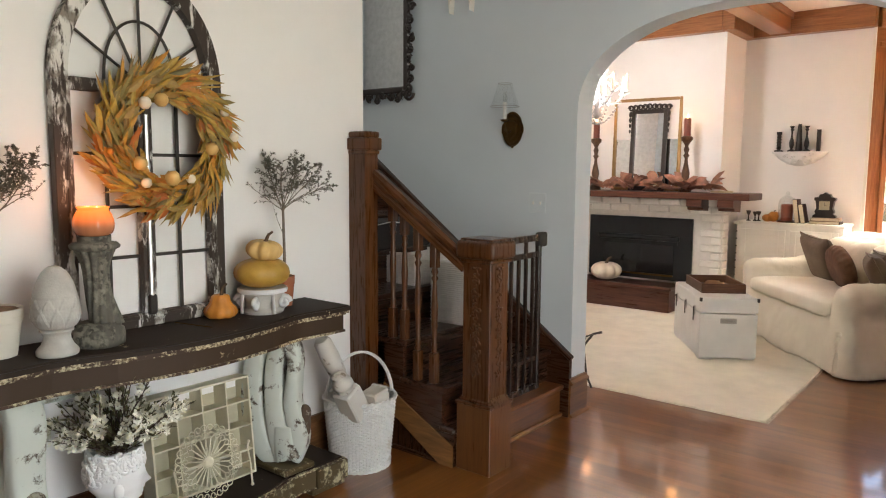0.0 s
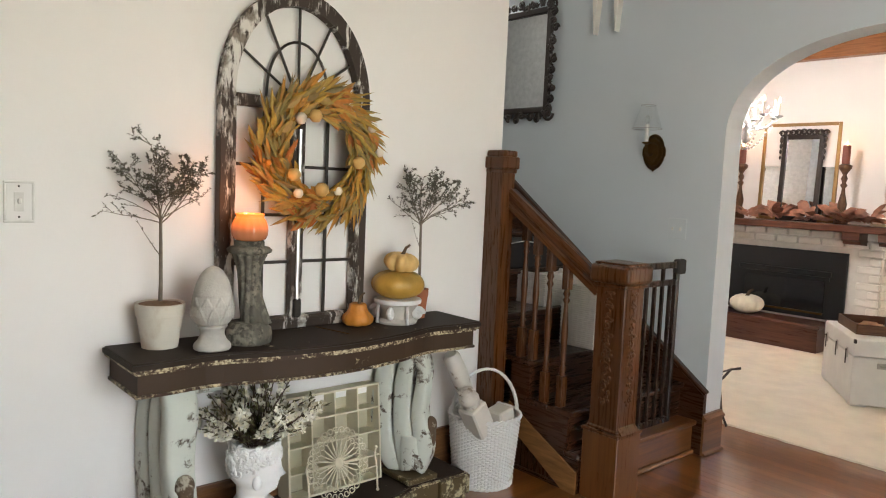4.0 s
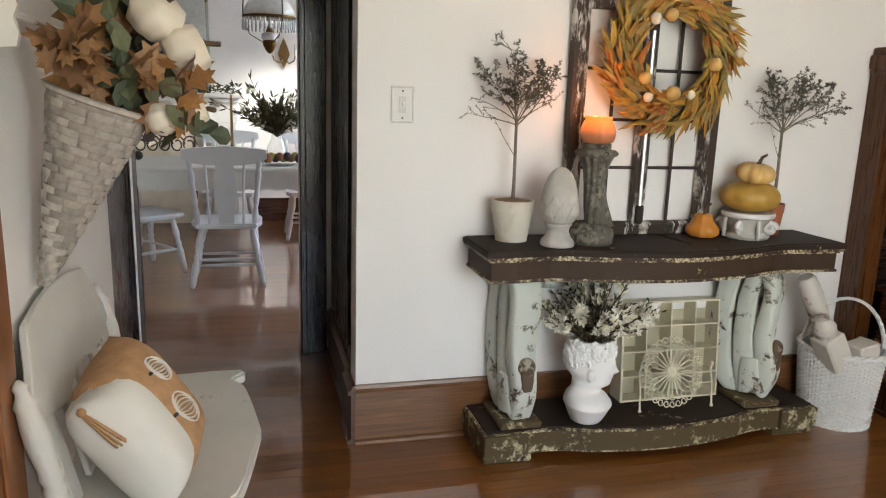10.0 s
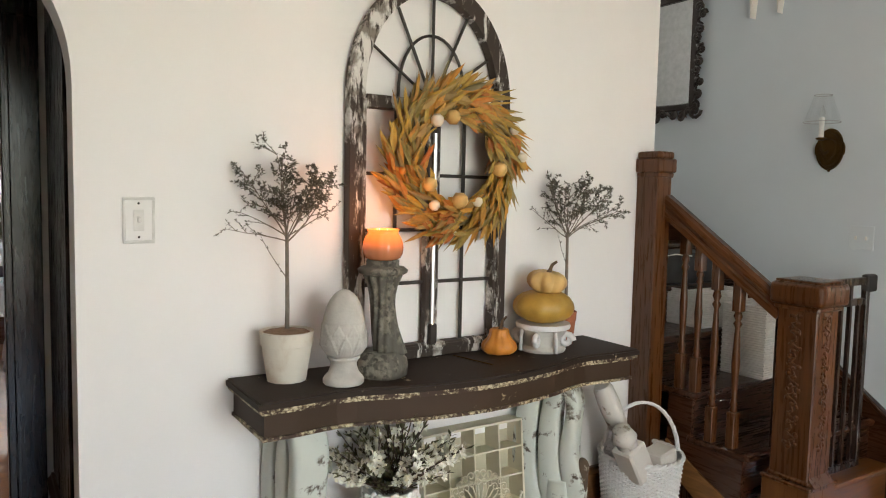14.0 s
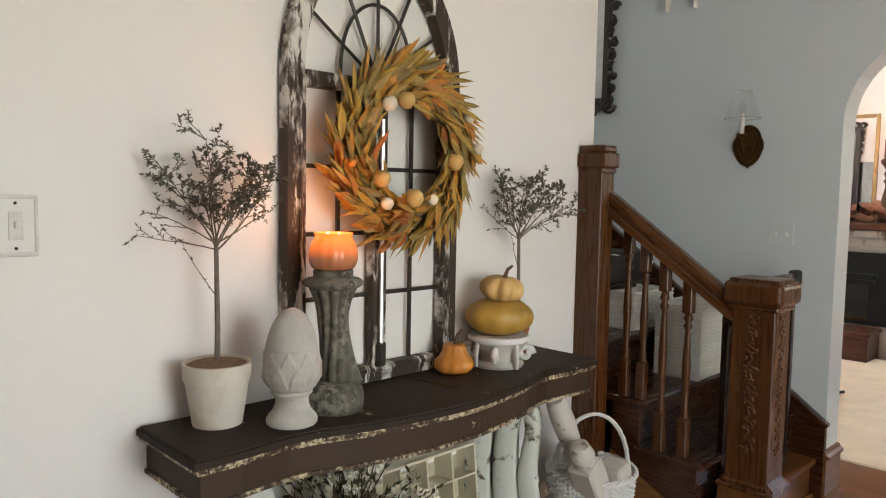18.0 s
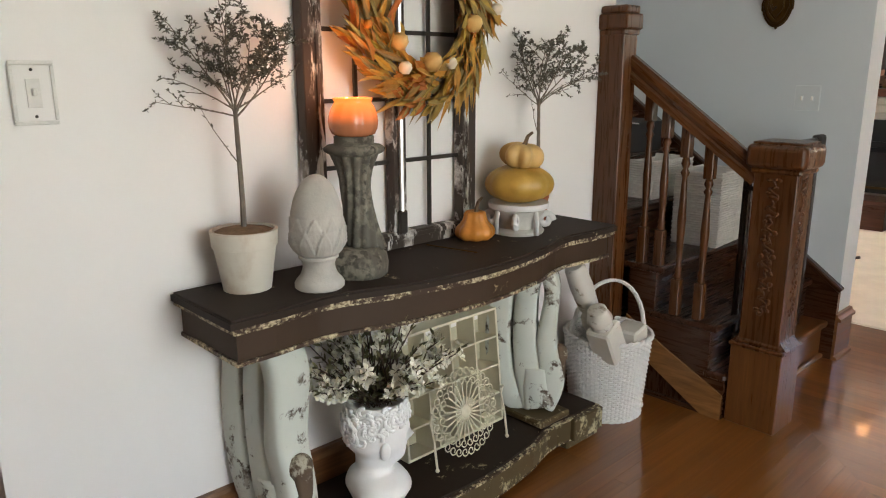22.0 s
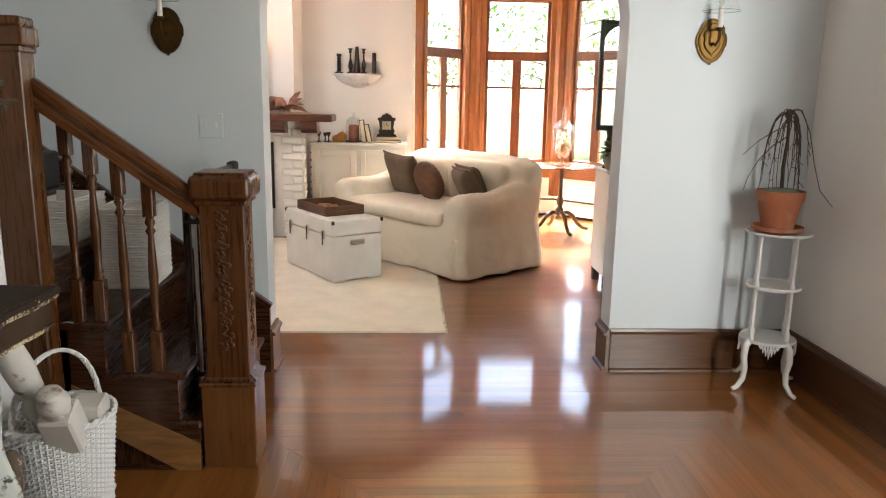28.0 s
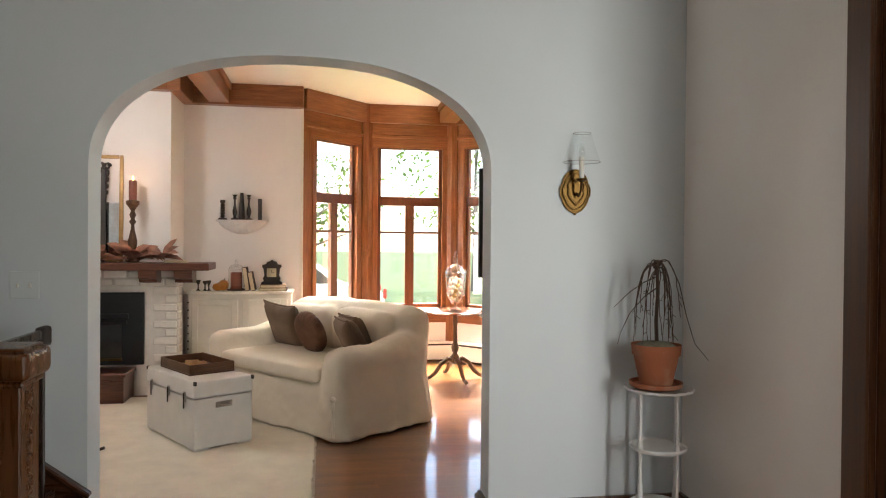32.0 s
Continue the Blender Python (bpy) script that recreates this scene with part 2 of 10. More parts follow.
def tube(bm, pts, radius, sides=6, closed=False, taper=None, flat=1.0):
    pts = [Vector(p) for p in pts]
    n = len(pts)
    rings = []
    ref = None
    for i, p in enumerate(pts):
        a = pts[(i - 1) % n] if closed or i else pts[0]
        b = pts[(i + 1) % n] if closed or i < n - 1 else pts[-1]
        d = (b - a).normalized() if (b - a).length > 1e-9 else Vector((0, 0, 1))
        if ref is None:
            ref = Vector((0, 0, 1)) if abs(d.z) < 0.9 else Vector((1, 0, 0))
        u = (ref - d * ref.dot(d)).normalized()
        ref = u
        w = d.cross(u)
        r = radius if taper is None else radius * taper(i / max(1, n - 1))
        rings.append([bm.verts.new(p + r * (math.cos(2 * math.pi * k / sides) * u + flat * math.sin(2 * math.pi * k / sides) * w)) for k in range(sides)])
    pairs = list(zip(rings, rings[1:])) + ([(rings[-1], rings[0])] if closed else [])
    for a, b in pairs:
        for k in range(sides):
            j = (k + 1) % sides
            bm.faces.new((a[k], a[j], b[j], b[k]))
    if not closed:
        bm.faces.new(list(reversed(rings[0])))
        bm.faces.new(rings[-1])
    return rings


def prism(bm, outline, axis, lo, hi, m=None):
    """A flat outline (a, b pairs) pushed from lo to hi along the axis x, y or z."""
    def at(a, b, c):
        return {"x": (c, a, b), "y": (a, c, b), "z": (a, b, c)}[axis]
    one = [bm.verts.new(at(a, b, lo)) for a, b in outline]
    two = [bm.verts.new(at(a, b, hi)) for a, b in outline]
    fs = [bm.faces.new(one), bm.faces.new(list(reversed(two)))]
    for i in range(len(one)):
        j = (i + 1) % len(one)
        fs.append(bm.faces.new((one[i], two[i], two[j], one[j])))
    bmesh.ops.recalc_face_normals(bm, faces=fs)
    if m is not None:
        bmesh.ops.transform(bm, matrix=m, verts=one + two)
    return one + two


def ball(bm, c, r, u=12, v=8, scale=(1, 1, 1), m=None):
    vs = bmesh.ops.create_uvsphere(bm, u_segments=u, v_segments=v, radius=r)["verts"]
    bmesh.ops.scale(bm, vec=scale, verts=vs)
    if m is not None:
        bmesh.ops.transform(bm, matrix=m, verts=vs)
    bmesh.ops.translate(bm, vec=c, verts=vs)
    return vs


def mesh_of(name, bm, material, smooth=False):
    bmesh.ops.recalc_face_normals(bm, faces=bm.faces[:])
    me = bpy.data.meshes.new(name)
    bm.to_mesh(me)
    bm.free()
    me.materials.append(material)
    if smooth:
        for p in me.polygons:
            p.use_smooth = True
        if smooth != "all":
            me.set_sharp_from_angle(angle=radians(40))
    return me


def part(name, bm, material, parent, label="", smooth=False, m=None):
    ob = new(name, bm if isinstance(bm, bpy.types.Mesh) else mesh_of(name, bm, material, smooth))
    ob.parent = parent
    if m is not None:
        ob.matrix_basis = m
    return tagged(ob, label)


def single(name, bm, material, label, category, group="", kind="", m=None, smooth=False):
    ob = new(name, mesh_of(name, bm, material, smooth))
    if m is not None:
        ob.matrix_world = m
    return tagged(ob, label, category, group, kind)


def thing(name, m, label, category, group="", kind=""):
    ob = new(name)
    ob.empty_display_size = 0.05
    ob.matrix_world = m if isinstance(m, Matrix) else pose(*m)
    return tagged(ob, label, category, group, kind)


def setting(name, bm, material, label="", smooth=False):
    return single(name, bm, material, label, "", kind="structure", smooth=smooth)


def bx(*dims, bevel=0.0, segments=1):
    bm = bmesh.new()
    box(bm, *dims, bevel=bevel, segments=segments)
    return bm

# ---------------------------------------------------------------- materials of the things
CHIP_BROWN = chipped("chipped_dark_brown_paint", (0.024, 0.0135, 0.0080), (0.42, 0.35, 0.22), 0.625, 28, 0.68, 0.02, (0.10, 0.08, 0.05))
CHIP_APRON = chipped("chipped_mid_brown_paint", (0.050, 0.028, 0.015), (0.40, 0.33, 0.20), 0.66, 28, 0.62, 0.02, (0.10, 0.08, 0.05))
BARE_HEAD = chipped("bare_worn_wood", (0.11, 0.075, 0.048), (0.42, 0.38, 0.30), 0.56, 34, 0.7, 0.03)
CHIP_EDGE = chipped("chipped_brown_edge", (0.055, 0.030, 0.018), (0.60, 0.52, 0.34), 0.50, 62, 0.55, 0.03, (0.16, 0.11, 0.06))
CHIP_MOSS = chipped("chipped_olive_brown", (0.088, 0.062, 0.028), (0.50, 0.44, 0.28), 0.545, 26, 0.55, 0.03, (0.05, 0.035, 0.022))
CHIP_PALE = chipped("chipped_pale_green_paint", (0.58, 0.605, 0.54), (0.085, 0.062, 0.045), 0.572, 22, 0.6, 0.02, (0.35, 0.33, 0.28))
CHIP_WHITE = chipped("chipped_white_paint", (0.66, 0.63, 0.57), (0.16, 0.12, 0.09), 0.665, 12, 0.55, 0.02, (0.40, 0.36, 0.28))
CHIP_TURN = chipped("chipped_cream_turning", (0.62, 0.58, 0.52), (0.24, 0.19, 0.14), 0.57, 20, 0.65, 0.03)
CHIP_FRAME = chipped("chipped_brown_white_frame", (0.048, 0.034, 0.026), (0.66, 0.64, 0.60), 0.530, 11, 0.6, 0.025, (0.22, 0.19, 0.16), (1, 4, 0.9))
CHROME = plain("bright_steel", (0.78, 0.79, 0.80), 0.30, 1.0)
IRON = plain("dark_iron", (0.05, 0.042, 0.036), 0.45, 0.6)
CREAM_METAL = plain("cream_painted_metal", (0.68, 0.62, 0.47), 0.45)
CUBBY = paint("cubby_cream", (0.64, 0.59, 0.44), 0.6, 0.06, 8)
CUBBY_IN = paint("cubby_inside", (0.47, 0.43, 0.30), 0.7, 0.1, 6)
PLASTER = paint("white_plaster", (0.83, 0.82, 0.80), 0.65, 0.03, 20, 120, 0.2)
CONCRETE = paint("pale_concrete", (0.46, 0.44, 0.40), 0.85, 0.14, 14, 160, 0.5)
STONE = chipped("weathered_stone", (0.125, 0.115, 0.094), (0.27, 0.245, 0.195), 0.53, 30, 0.85, 0.08, (0.055, 0.050, 0.041), (1, 1, 0.5))
POT_WHITE = chipped("aged_white_clay", (0.66, 0.61, 0.52), (0.40, 0.27, 0.17), 0.60, 7, 0.8, 0.12)
TERRACOTTA = chipped("terracotta", (0.34, 0.115, 0.055), (0.42, 0.24, 0.16), 0.60, 9, 0.8, 0.10)
SOIL = paint("soil", (0.19, 0.12, 0.07), 0.95, 0.3, 60, 160, 0.8)
MOSS = paint("grey_moss", (0.17, 0.16, 0.11), 0.95, 0.3, 60, 160, 0.8)
BARK = paint("grey_bark", (0.17, 0.14, 0.11), 0.85, 0.25, 40, 120, 0.5)
TWIG = paint("brown_twig", (0.055, 0.030, 0.020), 0.7, 0.25, 40)
WICKER = paint("white_wicker", (0.70, 0.69, 0.67), 0.6, 0.06, 60)
RUG = paint("cream_rug", (0.72, 0.66, 0.55), 0.95, 0.08, 5, 220, 0.6)
CANVAS = paint("cream_canvas", (0.67, 0.595, 0.485), 0.9, 0.05, 3, 260, 0.35)
TAUPE = paint("taupe_linen", (0.155, 0.105, 0.070), 0.9, 0.12, 10, 300, 0.5)
RUST = paint("rust_brown_velvet", (0.13, 0.058, 0.030), 0.75, 0.2, 14, 200, 0.4)
TRUNK_WHITE = chipped("trunk_white", (0.72, 0.70, 0.67), (0.30, 0.25, 0.20), 0.72, 10, 0.5, 0.02)
TRAY = wood("tray_wood", (0.05, 0.02, 0.01), (0.16, 0.07, 0.03), 0.4, (1.5, 18, 18), 4, 0.2)
BRICK = paint("white_painted_brick", (0.74, 0.70, 0.65), 0.6, 0.06, 14, 90, 0.5)
MORTAR = paint("white_mortar", (0.66, 0.62, 0.58), 0.8, 0.06, 14, 120, 0.4)
FIREBOX = plain("black_enamel", (0.008, 0.008, 0.009), 0.35, 0.2)
MANTEL = wood("mantel_wood", (0.05, 0.016, 0.010), (0.15, 0.055, 0.030), 0.35, (1.2, 18, 18), 4, 0.3)
HEARTH = wood("hearth_wood", (0.050, 0.018, 0.012), (0.13, 0.048, 0.030), 0.3, (1.2, 18, 18), 4, 0.3)
CABINET = chipped("cabinet_white", (0.72, 0.69, 0.64), (0.35, 0.28, 0.2), 0.74, 10, 0.45, 0.02)
BRASS = plain("antique_brass", (0.12, 0.068, 0.022), 0.40, 1.0)
GILT = plain("old_gilt", (0.30, 0.18, 0.07), 0.4, 0.7)
DARKCARVE = plain("dark_carved_wood", (0.022, 0.014, 0.011), 0.4)
MIRROR = plain("mirror_glass", (0.85, 0.87, 0.87), 0.015, 1.0)
OLDMIRROR = plain("old_mirror_glass", (0.62, 0.63, 0.63), 0.05, 1.0)
PANE = glass("window_pane")
SHADE_GLASS = glass("thin_shade_glass", (0.97, 0.98, 0.98), gloss=0.16)
CLEAR = glass("clear_glass", (0.96, 0.975, 0.97), gloss=0.75)
ICE = plain("white_crystal", (0.80, 0.80, 0.80), 0.08, 0.0, Transmission_Weight=0.6)
WAX_RED = plain("brown_red_wax", (0.20, 0.055, 0.035), 0.5)
WAX_WHITE = plain("ivory_wax", (0.80, 0.74, 0.62), 0.5)
GOLD_WAX = plain("honey_wax", (0.42, 0.25, 0.07), 0.5)
MAGNOLIA = paint("dried_magnolia", (0.30, 0.135, 0.085), 0.55, 0.45, 12, 120, 0.4)
PUMP_OCHRE = paint("ochre_pumpkin", (0.42, 0.25, 0.045), 0.45, 0.22, 12, 100, 0.25)
PUMP_PALE = paint("pale_yellow_pumpkin", (0.60, 0.39, 0.14), 0.5, 0.15, 14, 100, 0.25)
PUMP_ORANGE = paint("orange_pumpkin", (0.52, 0.20, 0.028), 0.45, 0.2, 14, 100, 0.25)
PUMP_WHITE = paint("white_pumpkin", (0.76, 0.68, 0.55), 0.5, 0.08, 10, 100, 0.25)
STEM = paint("dry_stem", (0.10, 0.06, 0.03), 0.8, 0.3, 40)
DENIM = plain("porcelain_plate", (0.76, 0.76, 0.75), 0.25)
CHAIR = paint("white_chair_paint", (0.68, 0.69, 0.72), 0.35, 0.05, 10)
LINENTABLE = paint("white_table_paint", (0.72, 0.70, 0.66), 0.4, 0.05, 10)
OPAL = plain("opal_glass", (0.82, 0.82, 0.82), 0.15)
BOOK = paint("old_book_cloth", (0.07, 0.035, 0.025), 0.75, 0.3, 20)
BOOKTAN = paint("tan_book_cloth", (0.25, 0.15, 0.08), 0.75, 0.2, 20)
PAPER = paint("aged_paper", (0.62, 0.52, 0.36), 0.85, 0.1, 60)
BURLAP = paint("burlap", (0.46, 0.26, 0.125), 0.9, 0.16, 30, 320, 0.6)
PILLOW = paint("white_ticking", (0.70, 0.66, 0.59), 0.9, 0.05, 6, 260, 0.35)
BAG = paint("white_woven_bag", (0.80, 0.785, 0.75), 0.85, 0.07, 40, 200, 0.6)
CASTIRON_WHITE = chipped("white_cast_iron", (0.70, 0.69, 0.68), (0.38, 0.34, 0.30), 0.72, 14, 0.5, 0.03)
PLATE_PLASTIC = paint("acrylic_plate", (0.77, 0.755, 0.73), 0.6, 0.02)
SWITCHW = plain("ivory_plastic", (0.70, 0.685, 0.65), 0.6)
SCREEN_DARK = plain("dark_fabric", (0.03, 0.028, 0.028), 0.9)


def leafy(name, colors, rough=0.6, trans=0.0):
    """Leaves whose colour changes from leaf to leaf."""
    n = Nodes(name, rough)
    k = len(colors) - 1
    col = n.ramp(n.island(), [(i / k, c) for i, c in enumerate(colors)])
    col = n.mix(0.5, col, n.ramp(n.noise(60, 3), [(0.3, (0.55, 0.55, 0.55)), (0.7, (1.15, 1.15, 1.15))]), 'MULTIPLY')
    n.put("Base Color", col)
    if trans:
        tl = n.add("ShaderNodeBsdfTranslucent")
        n.link(n.mix(1.0, col, (1.5, 1.6, 1.1), 'MULTIPLY'), tl.inputs[0])
        m = n.add("ShaderNodeMixShader")
        m.inputs[0].default_value = trans
        n.link(n.b.outputs[0], m.inputs[1])
        n.link(tl.outputs[0], m.inputs[2])
        n.link(m.outputs[0], n.t.nodes["Material Output"].inputs["Surface"])
    return n.mat


WREATH_LEAF = leafy("autumn_eucalyptus", [(0.48, 0.28, 0.03), (0.22, 0.165, 0.045), (0.52, 0.32, 0.055), (0.17, 0.135, 0.055), (0.44, 0.19, 0.02), (0.30, 0.235, 0.085), (0.54, 0.235, 0.025), (0.38, 0.27, 0.05)])
WREATH_ORANGE = leafy("orange_autumn_leaf", [(0.45, 0.13, 0.02), (0.50, 0.20, 0.03), (0.36, 0.10, 0.02)])
CONE = leafy("grey_split_wood_weave", [(0.40, 0.35, 0.30), (0.52, 0.47, 0.41), (0.34, 0.30, 0.26), (0.46, 0.41, 0.36)], 0.85)
BROWN_LEAF = leafy("brown_maple_leaf", [(0.28, 0.135, 0.055), (0.40, 0.22, 0.095), (0.19, 0.095, 0.045), (0.46, 0.23, 0.075), (0.34, 0.19, 0.09)])
GREEN_LEAF = leafy("grey_green_leaf", [(0.075, 0.095, 0.045), (0.13, 0.135, 0.065), (0.05, 0.065, 0.035), (0.19, 0.17, 0.075)])
TINY_LEAF = leafy("olive_twig_leaf", [(0.085, 0.08, 0.055), (0.13, 0.12, 0.085), (0.055, 0.05, 0.035)])
STEM_LEAF = leafy("dark_stem_leaf", [(0.09, 0.09, 0.032), (0.14, 0.125, 0.05), (0.055, 0.055, 0.02), (0.19, 0.17, 0.075)])
BLOSSOM = leafy("cream_blossom", [(0.84, 0.81, 0.66), (0.88, 0.86, 0.76), (0.78, 0.73, 0.52)])


def glow(name, color, strength, base=(0.5, 0.1, 0.02)):
    n = Nodes(name, 0.4)
    n.put("Base Color", (*base, 1))
    n.put("Emission Color", (*color, 1))
    n.put("Emission Strength", strength)
    return n.mat


FLAME = glow("candle_flame", (1.0, 0.55, 0.15), 7)
# flame light on the molten wax is put in as emission
CANDLE_TOP = glow("lit_orange_wax", (1.0, 0.17, 0.012), 0.45)
# candle glow inside the jar, painted on its opaque wall as emission rising with height
n = Nodes("wax_glowing_through_glass", 0.18)
n.put("Base Color", (0.50, 0.185, 0.085, 1))
sep = n.add("ShaderNodeSeparateXYZ")
n.link(n.co, sep.inputs[0])
n.put("Emission Color", (1.0, 0.16, 0.012, 1))
n.put("Emission Strength", n.span(sep.outputs[2], 0.030, 0.085, 0.0, 0.30))
JAR_GLOW = n.mat

# ---------------------------------------------------------------- the plan
W, WT = -2.60, 0.14            # hall face of the console wall, its thickness
YB, BT = 3.79, 0.17            # hall face of the grey-blue wall
XR = 0.70                      # hall face of the french door's wall
YL = -0.40                     # hall face of the entrance wall
WEND = 2.755                   # where the console wall ends at the stair
HC = 2.95                      # hall ceiling
LC = 3.00                      # living room ceiling
XD = -3.64                     # dining room door frame


def arch_points(c, half, spring, rise, power, n=28):
    pts = []
    for i in range(n + 1):
        a = math.pi * i / n
        u, v = math.cos(a), math.sin(a)
        pts.append((c - half * math.copysign(abs(u) ** (2 / power), u), spring + rise * abs(v) ** (2 / power)))
    return pts


def build_setting():
    bm = bmesh.new()
    o = [(-0.54, 0), (YL, 0)] + arch_points(0.0325, 0.4325, 1.664, 0.44, 2.2) + [(0.465, 0), (WEND, 0), (WEND, HC), (-0.54, HC)]
    prism(bm, o, "x", W - WT, W)
    setting("wall_west", bm, WHITE_WALL, "white plaster wall with an arched doorway")
    bm = bmesh.new()
    o = [(-4.6, 0), (-1.972, 0)] + arch_points(-1.1095, 0.8625, 1.72, 0.50, 2.3, 40) + [(-0.247, 0), (XR + WT, 0), (XR + WT, HC + 0.2), (-4.6, HC + 0.2)]
    prism(bm, o, "y", YB, YB + BT)
    setting("wall_north", bm, BLUE_WALL, "pale grey-blue plaster wall with a wide arched opening")
    # unseen south part of the door opening is widened to admit the porch lamps
    bm = bmesh.new()
    o = [(YL - WT, 0), (0.295, 0), (0.295, 2.43), (2.56, 2.43), (2.56, 0), (YB, 0), (YB, HC), (YL - WT, HC)]
    prism(bm, o, "x", XR, XR + WT)
    setting("wall_east", bm, WHITE_WALL, "white plaster wall with french doors")
    bm = bmesh.new()
    o = [(W, 0), (-1.40, 0), (-1.40, 2.1), (-0.40, 2.1), (-0.40, 0), (XR, 0), (XR, HC), (W, HC)]
    prism(bm, o, "y", YL - WT, YL)
    setting("wall_south", bm, WHITE_WALL, "white plaster entrance wall")
    bm = bmesh.new()
    box(bm, -4.6, XR + WT, YL - WT, YB, HC, HC + 0.1)
    setting("ceiling", bm, CEIL)
    # stair well
    bm = bmesh.new()
    box(bm, -4.6, W - WT, WEND - 0.12, WEND, 0, HC)
    setting("wall_stair", bm, WHITE_WALL)
    bm = bmesh.new()
    box(bm, -4.72, -4.6, WEND - 0.12, YB + BT, 0, HC)
    setting("wall_stair_end", bm, BLUE_WALL)
    # living room shell
    bm = bmesh.new()
    box(bm, -4.6, -1.22, 8.25, 8.39, 0, LC)
    setting("wall_living_back", bm, CREAM_WALL)
    bm = bmesh.new()
    box(bm, 1.19, 1.5, 8.25, 8.39, 0, LC)
    setting("wall_living_back_2", bm, CREAM_WALL)
    bm = bmesh.new()
    box(bm, -4.72, -4.6, YB + BT, 8.39, 0, LC)
    setting("wall_living_west", bm, CREAM_WALL)
    bm = bmesh.new()
    box(bm, 1.5, 1.62, YB + BT, 8.39, 0, LC)
    setting("wall_living_east", bm, CREAM_WALL)
    bm = bmesh.new()
    box(bm, XR + WT, 1.62, YB, YB + BT, 0, LC)
    setting("wall_living_south", bm, CREAM_WALL)
    bm = bmesh.new()
    box(bm, -4.6, 1.62, YB + BT, 9.2, LC, LC + 0.1)
    setting("ceiling_living", bm, CEIL)
    # dining room shell
    bm = bmesh.new()
    o = [(-2.4, 0), (-0.46, 0), (-0.46, 2.03), (0.323, 2.03), (0.323, 0), (2.4, 0), (2.4, HC), (-2.4, HC)]
    prism(bm, o, "x", XD - 0.12, XD)
    setting("wall_dining_east", bm, WHITE_WALL)
    for name, dims in (("wall_dining_south", (-7.7, XD - 0.12, -2.52, -2.4, 0, HC)), ("wall_dining_west", (-7.82, -7.7, -2.52, 2.4, 0, HC)), ("ceiling_dining", (-7.82, XD, -2.52, 2.52, HC, HC + 0.1))):
        setting(name, bx(*dims), CEIL if "ceil" in name else WHITE_WALL)
    # north wall out of view; the window opening is added for the dining lamp
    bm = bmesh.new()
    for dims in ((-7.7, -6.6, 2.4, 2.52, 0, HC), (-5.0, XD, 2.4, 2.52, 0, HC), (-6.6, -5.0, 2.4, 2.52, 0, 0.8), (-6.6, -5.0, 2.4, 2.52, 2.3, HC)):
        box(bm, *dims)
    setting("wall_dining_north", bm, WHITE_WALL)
    # vestibule between the arch and the dining room door
    for name, y0, y1 in (("wall_vestibule_1", 0.478, 0.60), ("wall_vestibule_2", -0.60, -0.48)):
        setting(name, bx(XD, W - WT, y0, y1, 0, HC), BLACKWOOD)
    # ground, floor
    setting("floor", bx(-7.9, 3.6, -2.6, 9.3, -0.06, -0.004), DARK_Y)
    setting("ground", bx(-80, 80, -40, 140, -0.9, -0.7), MATS["lawn"])


n = Nodes("lawn", 0.9)
n.put("Base Color", n.ramp(n.noise(0.8, 6), [(0.3, (0.05, 0.10, 0.02)), (0.7, (0.12, 0.18, 0.05))]))
build_setting()


def bay_frame(p0, p1):
    """Local frame of one bay side: x along it, y outwards, z up."""
    d = Vector((p1[0] - p0[0], p1[1] - p0[1], 0))
    a = math.atan2(d.y, d.x)
    return Matrix.Translation((p0[0], p0[1], 0)) @ Matrix.Rotation(a, 4, 'Z'), d.length


BAY = [(-1.22, 8.25), (-0.535, 8.99), (0.504, 8.99), (1.19, 8.25)]




